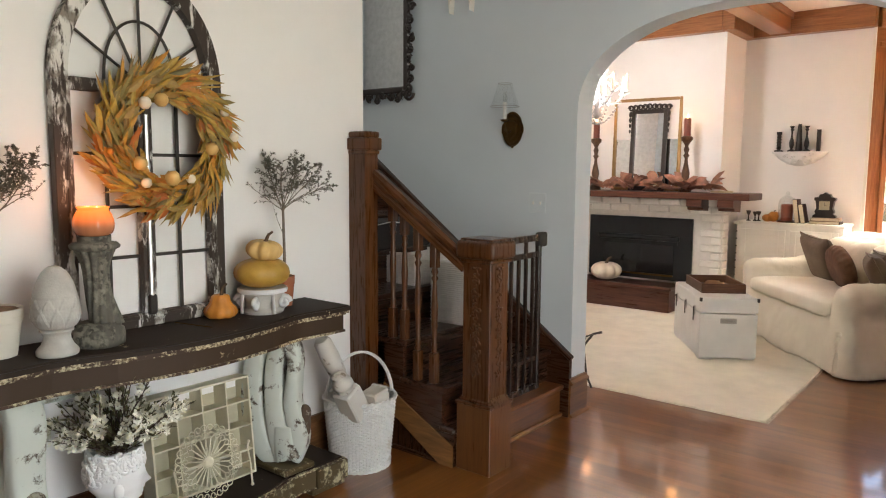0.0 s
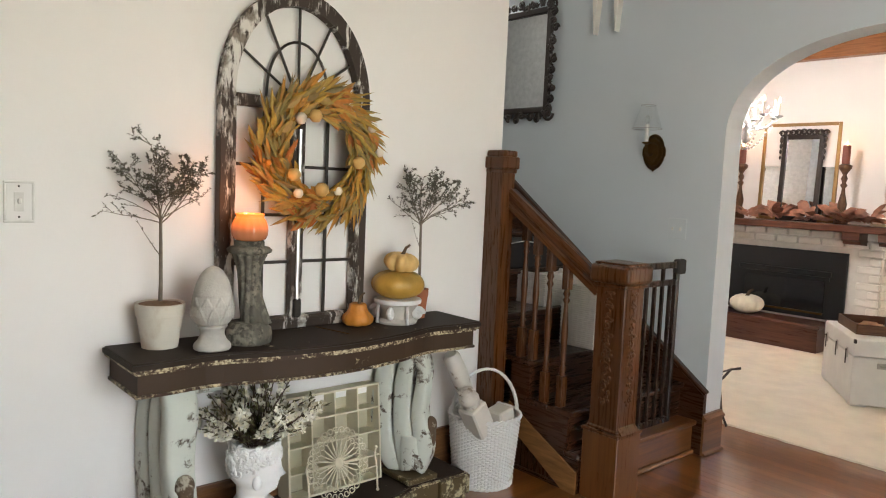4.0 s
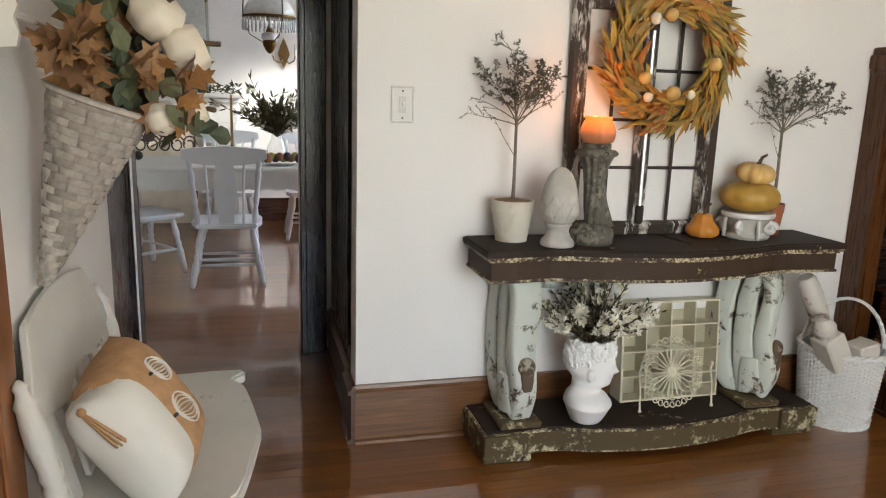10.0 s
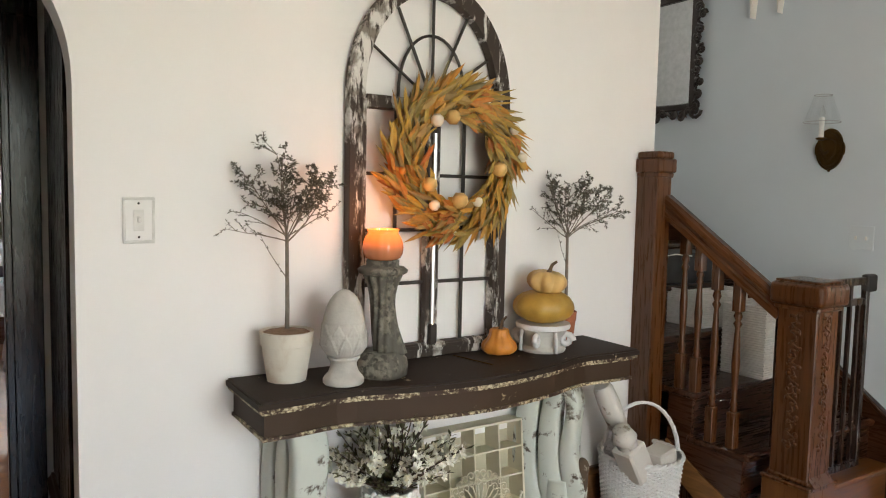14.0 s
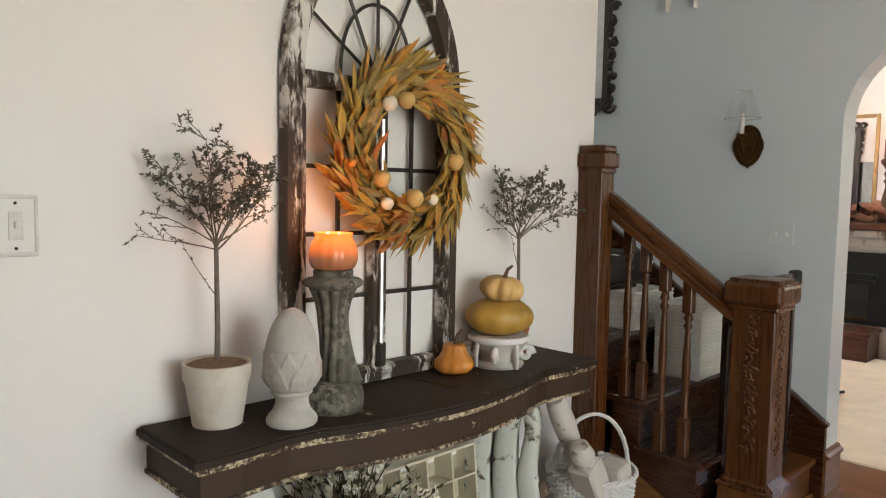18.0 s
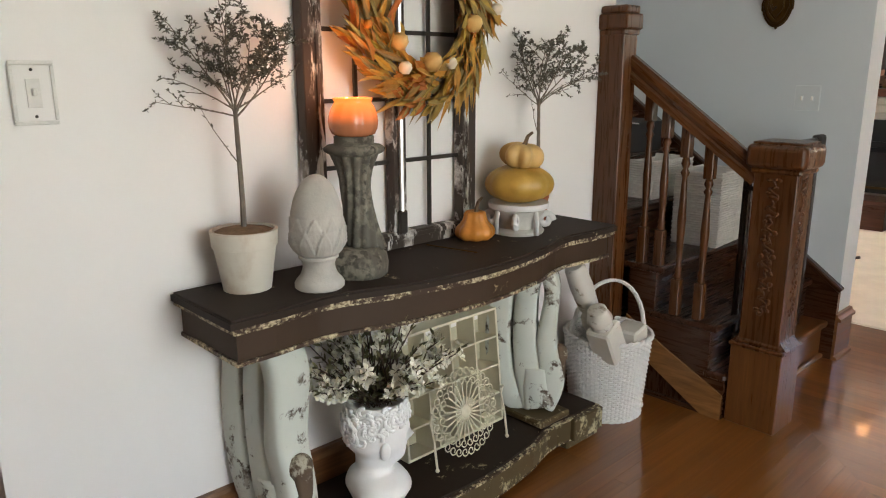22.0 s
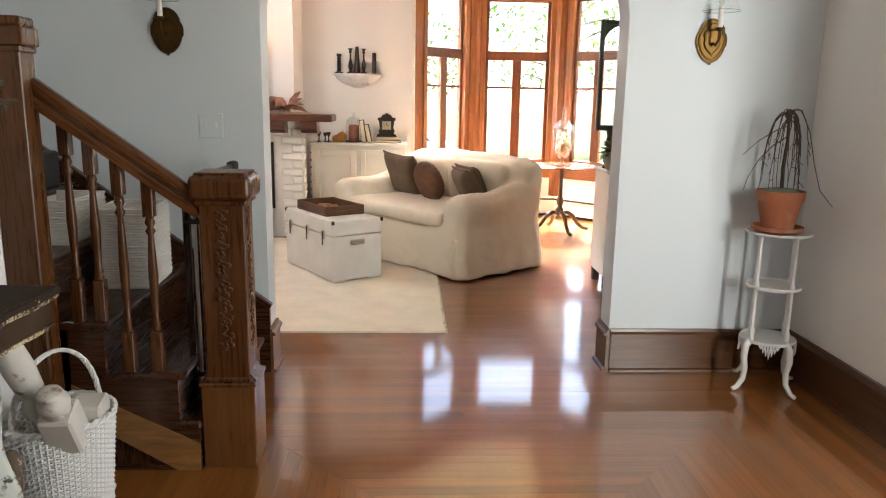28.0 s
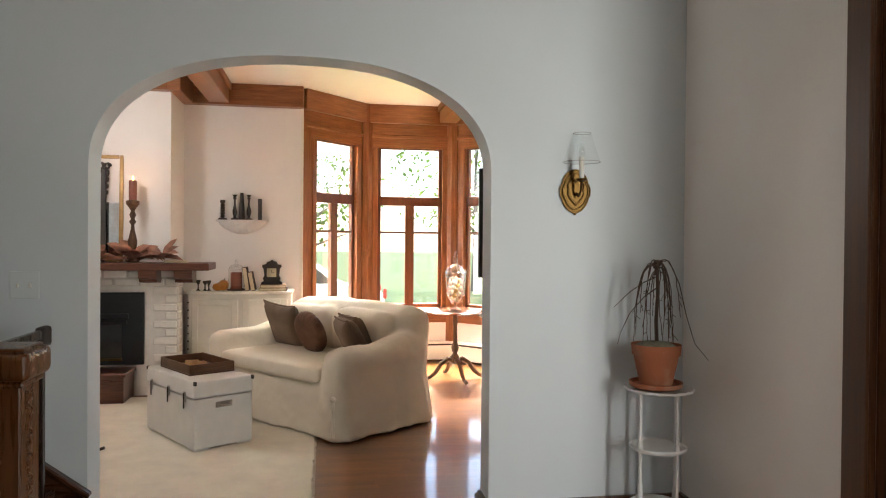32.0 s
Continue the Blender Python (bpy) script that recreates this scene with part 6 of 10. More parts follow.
# ---------------------------------------------------------------- baseboards, casings, doors
def baseboard(name, p0, p1, mat, h=0.215, side=1, t=0.022):
    """A tall board with a moulded cap, from p0 to p1; side: which way it stands proud."""
    d = Vector((p1[0] - p0[0], p1[1] - p0[1], 0))
    m = Matrix.Translation((p0[0], p0[1], 0)) @ Matrix.Rotation(math.atan2(d.y, d.x), 4, 'Z')
    L = d.length
    ob = thing(name, m, "", "", kind="structure")
    s = side
    lo, hi = sorted((0.0, s * t))
    part("board", bx(0, L, lo, hi, 0, h - 0.035), mat, ob)
    bm = bmesh.new()
    prism(bm, [(0, h - 0.035), (s * (t + 0.012), h - 0.035), (s * (t + 0.012), h - 0.022), (s * (t - 0.002), h - 0.012), (s * (t - 0.006), h), (0, h)], "x", 0, L)
    part("cap_moulding", bm, mat, ob)
    bm = bmesh.new()
    prism(bm, [(s * t, 0), (s * (t + 0.016), 0), (s * (t + 0.013), 0.012), (s * t, 0.018)], "x", 0, L)
    part("shoe", bm, mat, ob)
    return ob


BB = wood("baseboard_oak", (0.085, 0.036, 0.014), (0.24, 0.108, 0.042), 0.33, (1.2, 22, 22), 4, 0.3)
BBD = wood("baseboard_dark_oak", (0.046, 0.017, 0.0055), (0.13, 0.052, 0.017), 0.33, (1.2, 22, 22), 4, 0.3)
baseboard("baseboard", (W, 0.462), (W, 2.645), BB, 0.235, -1)
baseboard("baseboard", (W + 0.02, 0.462), (-2.78, 0.462), BBD, 0.235, 1, 0.016)
baseboard("baseboard", (-0.242, YB), (XR, YB), BBD, 0.225, -1)
baseboard("baseboard", (-0.247, YB - 0.022), (-0.247, YB + BT), BBD, 0.225, 1, 0.018)
baseboard("baseboard", (XR, YB), (XR, 2.69), BBD, 0.225, -1)
baseboard("baseboard", (-2.60, YL), (-1.55, YL), BB, 0.225, 1)
baseboard("baseboard", (-1.972, YB - 0.03), (-1.972, YB + BT), BB, 0.225, -1, 0.02)
baseboard("baseboard", (XD, 0.478), (W - WT, 0.478), BBD, 0.235, -1, 0.016)
baseboard("baseboard", (-0.30, YL), (XR, YL), BBD, 0.225, 1)
baseboard("baseboard", (XR, -0.39), (XR, 0.165), BBD, 0.225, 1)


def casing(name, axis, at, a0, a1, top, width, depth, side, mat, matx):
    """Three boards round an opening in a wall; axis: the wall's normal."""
    t = thing(name, pose(0, 0, 0), "", "", kind="structure")
    lo, hi = sorted((at, at + side * depth))
    for u0, u1, z0, z1, mm in ((a0 - width, a0, 0, top, mat), (a1, a1 + width, 0, top, mat), (a0 - width, a1 + width, top, top + width, matx)):
        dims = (lo, hi, u0, u1, z0, z1) if axis == "x" else (u0, u1, lo, hi, z0, z1)
        part("casing_board", bx(*dims, bevel=0.004), mm, t)
        if mm is mat:
            lo2, hi2 = sorted((at + side * depth, at + side * (depth + 0.012)))
            inner = u1 - 0.03 if u0 < a0 else u0
            dims = (lo2, hi2, inner, inner + 0.03, z0, z1) if axis == "x" else (inner, inner + 0.03, lo2, hi2, z0, z1)
            part("casing_bead", bx(*dims, bevel=0.005), mm, t)
    return t


casing("trim_french_door", "x", XR, 0.295, 2.56, 2.43, 0.125, 0.026, -1, DOOR_BROWN, DOOR_BROWN_Y)
casing("trim_dining_door", "x", XD, -0.46, 0.323, 2.03, 0.13, 0.024, 1, BLACKWOOD, BLACKWOOD)
casing("trim_front_door", "y", YL, -1.40, -0.40, 2.10, 0.145, 0.03, 1, OAK, OAK_X)
part("panel", bx(XD + 0.14, W - WT - 0.12, 0.466, 0.478, 0.30, 1.95, bevel=0.005), BLACKWOOD, bpy.data.objects["wall_vestibule_1"])


def front_door():
    t = thing("door_1", pose(-1.40, YL - 0.06, 0), "", "", kind="structure")
    part("leaf", bx(0.004, 0.996, -0.04, 0.0, 0.005, 2.095, bevel=0.003), DARK, t)
    for z0, z1 in ((0.2, 0.9), (1.1, 1.9)):
        for x0, x1 in ((0.12, 0.46), (0.54, 0.88)):
            part("panel", bx(x0, x1, 0.0, 0.010, z0, z1, bevel=0.006), DARK, t)


front_door()


def french_leaf(m, mirror):
    t = thing("door_2" if not mirror else "door_3", m, "", "", kind="structure")
    w, h = 0.755, 2.425
    for dims in ((0, 0.165, -0.02, 0.02, 0.005, h), (w - 0.105, w, -0.02, 0.02, 0.005, h)):
        part("stile", bx(*dims, bevel=0.003), DOOR_BROWN, t)
    for z0, z1 in ((0.005, 0.355), (h - 0.12, h)):
        part("rail", bx(0.165, w - 0.105, -0.02, 0.02, z0, z1, bevel=0.003), DOOR_BROWN, t)
    gx0, gx1, gz0, gz1 = 0.165, w - 0.105, 0.355, h - 0.12
    for i in range(1, 3):
        x = gx0 + (gx1 - gx0) * i / 3
        part("muntin", bx(x - 0.011, x + 0.011, -0.016, 0.016, gz0, gz1, bevel=0.004), DOOR_BROWN, t)
    for i in range(1, 5):
        z = gz0 + (gz1 - gz0) * i / 5
        part("muntin", bx(gx0, gx1, -0.015, 0.015, z - 0.011, z + 0.011, bevel=0.004), DOOR_BROWN, t)
    for i in range(3):
        for k in range(5):
            ob = part("pane", bx(gx0 + (gx1 - gx0) * i / 3 + 0.002, gx0 + (gx1 - gx0) * (i + 1) / 3 - 0.002, -0.002, 0.002, gz0 + (gz1 - gz0) * k / 5 + 0.002, gz0 + (gz1 - gz0) * (k + 1) / 5 - 0.002), PANE, t)
            ob.visible_shadow = False
    for z in (0.35, 1.38, 1.85):
        bm = bmesh.new()
        lathe(bm, [(0.008, z), (0.008, z + 0.10), (0.004, z + 0.108)], 10, pose(-0.006, 0.024, 0))
        box(bm, -0.012, 0.022, 0.018, 0.024, z, z + 0.10)
        part("hinge", bm, IRON, t)
    return t


setting("trim_french_jamb", bx(XR - 0.002, XR + 0.022, 2.548, 2.5605, 0.0, 2.43), DOOR_BROWN)
french_leaf(pose(XR + 0.045, 2.56, 0, 0, 0, -90), False)
# two unseen leaves, added open and folded into the hall, to let light pass
french_leaf(pose(XR - 0.055, 0.285, 0, 0, 0, -120), True)
french_leaf(pose(XR - 0.105, 0.310, 0, 0, 0, -120), True)


# ---------------------------------------------------------------- plant stand in the corner
def plant_stand():
    t = thing("plant_stand", pose(0.475, 3.575, 0), "three-tier white painted cast iron plant stand with curved feet", "plant stand")
    for z, r, scal in ((0.250, 0.130, False), (0.515, 0.125, False), (0.775, 0.140, True)):
        bm = bmesh.new()
        if scal:
            lathe(bm, [(r * 0.95, z - 0.012), (r * 1.04, z - 0.006), (r * 1.06, z + 0.004), (r * 0.97, z), (r * 0.1, z)], 48, squash=lambda a, q: 1 + 0.035 * math.cos(16 * a))
        else:
            lathe(bm, [(r * 0.97, z - 0.010), (r, z), (r * 0.97, z + 0.006), (r * 0.93, z), (r * 0.1, z)], 40)
        part("tier", bm, CASTIRON_WHITE, t, smooth=True)
    for i in range(4):
        a = radians(20 + 90 * i)
        ca, sa = math.cos(a), math.sin(a)
        bm = bmesh.new()
        lathe(bm, [(0.007, 0.235), (0.013, 0.25), (0.014, 0.30), (0.009, 0.32), (0.0085, 0.50), (0.013, 0.51), (0.013, 0.53), (0.008, 0.55), (0.008, 0.745), (0.013, 0.76), (0.008, 0.775)], 10, pose(0.108 * ca, 0.108 * sa, 0))
        leg = part("leg", bm, CASTIRON_WHITE, t, smooth="all")
        bm = bmesh.new()
        tube(bm, [(0.108 * ca, 0.108 * sa, 0.255), (0.135 * ca, 0.135 * sa, 0.225), (0.142 * ca, 0.142 * sa, 0.17), (0.128 * ca, 0.128 * sa, 0.11), (0.135 * ca, 0.135 * sa, 0.055), (0.168 * ca, 0.168 * sa, 0.018), (0.195 * ca, 0.195 * sa, 0.012)], 0.013, 8, taper=lambda s: 1.4 - 0.6 * s)
        part("scroll_foot", bm, CASTIRON_WHITE, leg, smooth="all")
        b = a + radians(45)
        for k in range(-3, 4):
            bm = bmesh.new()
            q = b + k * 0.10
            tube(bm, [(0.126 * math.cos(q), 0.126 * math.sin(q), 0.245), (0.126 * math.cos(q + 0.05), 0.126 * math.sin(q + 0.05), 0.225 - 0.016 * (3 - abs(k))), (0.126 * math.cos(q + 0.1), 0.126 * math.sin(q + 0.1), 0.243)], 0.005, 5)
            part("pierced_apron", bm, CASTIRON_WHITE, t, smooth=True)


plant_stand()


def weeping_plant():
    t = thing("weeping_potted_plant", pose(0.455, 3.565, 0.780), "bare weeping plant in a terracotta pot with saucer", "potted plant")
    bm = bmesh.new()
    lathe(bm, [(0.095, 0), (0.112, 0.008), (0.116, 0.026), (0.106, 0.026), (0.10, 0.012), (0.02, 0.012)], 36)
    part("saucer", bm, TERRACOTTA, t, smooth=True)
    bm = bmesh.new()
    lathe(bm, [(0.070, 0.014), (0.098, 0.145), (0.104, 0.146), (0.108, 0.192), (0.099, 0.192), (0.095, 0.165)], 36)
    part("pot", bm, TERRACOTTA, t, smooth=True)
    bm = bmesh.new()
    lathe(bm, [(0.05, 0.16), (0.098, 0.180), (0.06, 0.200), (0.01, 0.205)], 24, squash=lambda a, z: 1 + 0.04 * math.sin(6 * a))
    part("moss", bm, MOSS, t, smooth="all")
    random.seed(14)
    bm = bmesh.new()
    tube(bm, [(0.003, 0, 0.18), (0.0, 0.004, 0.30), (0.005, 0, 0.42), (0.001, 0.003, 0.54)], 0.0085, 8, taper=lambda s: 1.1 - 0.25 * s)
    for z, r in ((0.535, 0.014), (0.55, 0.017), (0.505, 0.011)):
        ball(bm, (uniform(-0.006, 0.006), uniform(-0.004, 0.004), z), r, 8, 6, (1.1, 1, 0.9))
    part("stem", bm, TWIG, t, smooth="all")
    # long whips that arch over and hang, each with a kink or two
    sides = [3.05, 3.35, 2.9, 3.6, 2.6, -0.2, 0.15, -0.5, 0.5, 0.0, -0.9, 1.4, 4.3, 4.9, 3.2, -0.3, 0.3, 5.2, 3.9, 0.9, 2.2]
    for i, a in enumerate(sides):
        reach, drop = uniform(0.045, 0.105), uniform(0.20, 0.38)
        rise, z0 = uniform(0.005, 0.040), uniform(0.515, 0.555)
        pts = []
        lean = uniform(-0.035, 0.035)
        for k in range(13):
            s = k / 12
            r = reach * (1 - (1 - s) ** 2.6)
            z = z0 + rise * math.sin(min(1.0, s * 3.0) * math.pi / 2) - (drop + rise) * s ** 1.7
            pts.append((r * math.cos(a) + lean * s * s + uniform(-1, 1) * 0.0025, r * math.sin(a) * 0.8 + uniform(-1, 1) * 0.0025, z))
        bm = bmesh.new()
        tube(bm, pts, 0.0026, 5, taper=lambda s: 1.15 - 0.6 * s)
        for k in range(3):
            p = Vector(pts[random.randrange(6, 12)])
            tube(bm, [p, p + Vector((uniform(-0.02, 0.02), uniform(-0.012, 0.012), uniform(-0.035, 0.005)))], 0.0014, 4)
        part("hanging_stem", bm, TWIG, t, smooth=True)
    for pts in ([(0, 0, 0.49), (-0.06, 0, 0.465), (-0.13, 0.0, 0.42), (-0.20, 0.0, 0.355)], [(0, 0, 0.44), (-0.06, 0, 0.40), (-0.13, -0.01, 0.33), (-0.17, -0.01, 0.25), (-0.185, -0.01, 0.195)],
                [(0, 0, 0.555), (0.05, -0.01, 0.56), (0.09, -0.03, 0.46), (0.115, -0.05, 0.32), (0.145, -0.07, 0.20), (0.195, -0.10, 0.13)]):
        bm = bmesh.new()
        tube(bm, pts, 0.0026, 5, taper=lambda s: 1.1 - 0.6 * s)
        part("hanging_stem", bm, TWIG, t, smooth=True)


weeping_plant()


# ---------------------------------------------------------------- bench, pillow, cone basket, bracket shelf
def bench():
    t = thing("chippy_bench", pose(0, 0, 0), "cream chipped-paint wooden bench with a scalloped seat and turned back posts", "bench")
    x0, x1 = -2.335, -1.43
    front, n = [], 44
    for i in range(n + 1):
        s = i / n
        x = x0 + (x1 - x0) * s
        e = min(s, 1 - s) * (x1 - x0)
        if e < 0.05:
            y = 0.050 + 0.012 * math.sin(e / 0.05 * math.pi)
        elif e < 0.11:
            y = 0.050 - 0.024 * math.sin((e - 0.05) / 0.06 * math.pi)
        else:
            y = 0.050 + 0.058 * min(1, (e - 0.11) / 0.34) ** 0.7
        front.append((x, y))
    bm = bmesh.new()
    prism(bm, [(x1 - 0.04, -0.345), (x0 + 0.04, -0.345), (x0 + 0.012, -0.16), (x0, -0.05)] + front[:-1] + [(x1, -0.05), (x1 - 0.012, -0.16)], "z", 0.400, 0.432)
    es = [e for e in bm.edges if e.verts[0].co.z > 0.431 and e.verts[1].co.z > 0.431]
    bmesh.ops.bevel(bm, geom=es, offset=0.008, segments=2, affect='EDGES')
    part("seat", bm, CHIP_WHITE, t)
    for x, y in ((x0 + 0.12, -0.03), (x1 - 0.12, -0.03), (x0 + 0.13, -0.28), (x1 - 0.13, -0.28)):
        bm = bmesh.new()
        lathe(bm, [(0.014, 0), (0.022, 0.05), (0.016, 0.10), (0.026, 0.2), (0.018, 0.28), (0.026, 0.31), (0.020, 0.40)], 14)
        part("leg", bm, CHIP_WHITE, t, smooth="all", m=pose(x, y, 0))
    lean = Matrix.Translation((0, -0.290, 0.43)) @ Matrix.Rotation(radians(12), 4, 'X') @ Matrix.Translation((0, 0, -0.43))
    for x in (x0 + 0.075, x1 - 0.075):
        bm = bmesh.new()
        lathe(bm, [(0.020, 0.425), (0.027, 0.46), (0.020, 0.50), (0.026, 0.515), (0.020, 0.53), (0.025, 0.545), (0.021, 0.56), (0.027, 0.62), (0.025, 0.66), (0.021, 0.70), (0.025, 0.71), (0.014, 0.728), (0.012, 0.738), (0.015, 0.748), (0.005, 0.762)], 16)
        part("back_post", bm, CHIP_WHITE, t, smooth="all", m=Matrix.Translation((x, 0, 0)) @ lean)
    bm = bmesh.new()
    o, a, b = [], x0 + 0.085, x1 - 0.085
    for i in range(41):
        s = i / 40
        e = min(s, 1 - s) * (b - a)
        z = 0.705 + 0.135 * min(1.0, e / 0.10) ** 1.3 if e < 0.10 else 0.840 + 0.028 * math.sin(math.pi * (e - 0.10) / (b - a - 0.2))
        o.append((a + (b - a) * s, z))
    lowc = [(b - (b - a) * i / 20, 0.640 + 0.016 * math.cos(2 * math.pi * i / 10)) for i in range(21)]
    prism(bm, o + lowc, "y", -0.008, 0.010)
    es = [e for e in bm.edges if abs(e.verts[0].co.y - e.verts[1].co.y) < 1e-6]
    bmesh.ops.bevel(bm, geom=es, offset=0.003, segments=1, affect='EDGES')
    part("crest_board", bm, CHIP_WHITE, t, m=lean)
    for i in range(5):
        x = a + (b - a) * (i + 0.5) / 5
        part("back_slat", bx(-0.032, 0.032, -0.006, 0.008, 0.428, 0.655, bevel=0.003), CHIP_WHITE, t, m=Matrix.Translation((x, 0, 0)) @ lean)


bench()


def cushion_mesh(w, d, h, n=14, pinch=0.12):
    """A soft pillow lying in the xy plane."""
    bm = bmesh.new()
    grid = {}
    for side in (1, -1):
        for i in range(n + 1):
            for k in range(n + 1):
                u, v = 2 * i / n - 1, 2 * k / n - 1
                edge = i in (0, n) or k in (0, n)
                if side < 0 and edge:
                    grid[side, i, k] = grid[1, i, k]
                    continue
                f = ((1 - u ** 4) * (1 - v ** 4)) ** 0.45 if not edge else 0
                px = 1 - pinch * (1 - v * v) * 0.35
                py = 1 - pinch * (1 - u * u) * 0.35
                grid[side, i, k] = bm.verts.new((u * w / 2 * px, v * d / 2 * py, side * f * h / 2))
        for i in range(n):
            for k in range(n):
                q = [grid[side, i, k], grid[side, i + 1, k], grid[side, i + 1, k + 1], grid[side, i, k + 1]]
                bm.faces.new(q if side > 0 else q[::-1])
    return bm


def pillow():
    m = pose(-1.650, -0.165, 0.580, 0, 0, -10) @ pose(0, 0, 0, -60, 0, 0) @ pose(0, 0, 0, 0, 0, 192) @ Matrix.Diagonal((0.76, 0.98, 0.9, 1))
    t = thing("pumpkin_pillow", m, "white pillow wrapped in frayed burlap with white stencilled pumpkins", "pillow")
    part("pillow", cushion_mesh(0.37, 0.33, 0.20, 18), PILLOW, t, smooth="all")
    bm = cushion_mesh(0.29, 0.338, 0.212, 18, 0.05)
    part("burlap_band", bm, BURLAP, t, "frayed tan burlap band", smooth="all", m=pose(0.052, 0, 0.003))
    vs, fs = [], []
    random.seed(31)
    for i in range(150):
        y = uniform(-0.165, 0.165)
        z = 0.100 * max(0.0, (1 - (y / 0.168) ** 4)) ** 0.45 * uniform(-0.1, 0.75)
        leaf_faces(vs, fs, Vector((-0.088, y, z * 0.9)), Vector((-1, uniform(-0.7, 0.7), uniform(-0.2, 0.5))), Vector((0, 0, 1)), uniform(0.012, 0.026), 0.004)
    part("fringe", raw_mesh("fringe", vs, fs, BURLAP), BURLAP, t)
    for cx, cy, r in ((0.035, -0.035, 0.058), (0.065, 0.075, 0.046)):
        for k in range(-4, 5):
            bm = bmesh.new()
            pts = []
            for i in range(9):
                a = math.pi * (i / 8 - 0.5)
                x, y = cx + r * math.sin(a) * 0.95, cy + r * 0.8 * k / 4 * math.cos(a) - 0.3 * r * math.sin(a)
                u, v = (x - 0.052) / 0.145, y / 0.169
                z = 0.106 * (max(0, 1 - u ** 4) * max(0, 1 - v ** 4)) ** 0.45 + 0.005
                pts.append((x, y, z))
            tube(bm, pts, 0.0042, 4, flat=0.5)
            part("stencil_rib", bm, PILLOW, t, "white painted pumpkin rib")
        bm = bmesh.new()
        tube(bm, [(cx - r * 0.92, cy + 0.25 * r, 0.103), (cx - r * 0.95 - 0.020, cy + 0.35 * r, 0.102)], 0.005, 5)
        part("stencil_stem", bm, SCREEN_DARK, t)
    bm = bmesh.new()
    for k in range(14):
        a = k * 0.9
        tube(bm, [(-0.178, 0.150, 0.0), (-0.188 + 0.006 * math.cos(a), 0.130, 0.006 * math.sin(a) + 0.01), (-0.192 + 0.014 * math.cos(a), 0.045, 0.014 * math.sin(a) + 0.03)], 0.0028, 4)
    ball(bm, (-0.180, 0.148, 0.004), 0.011, 8, 6)
    part("tassel", bm, BURLAP, t)


pillow()


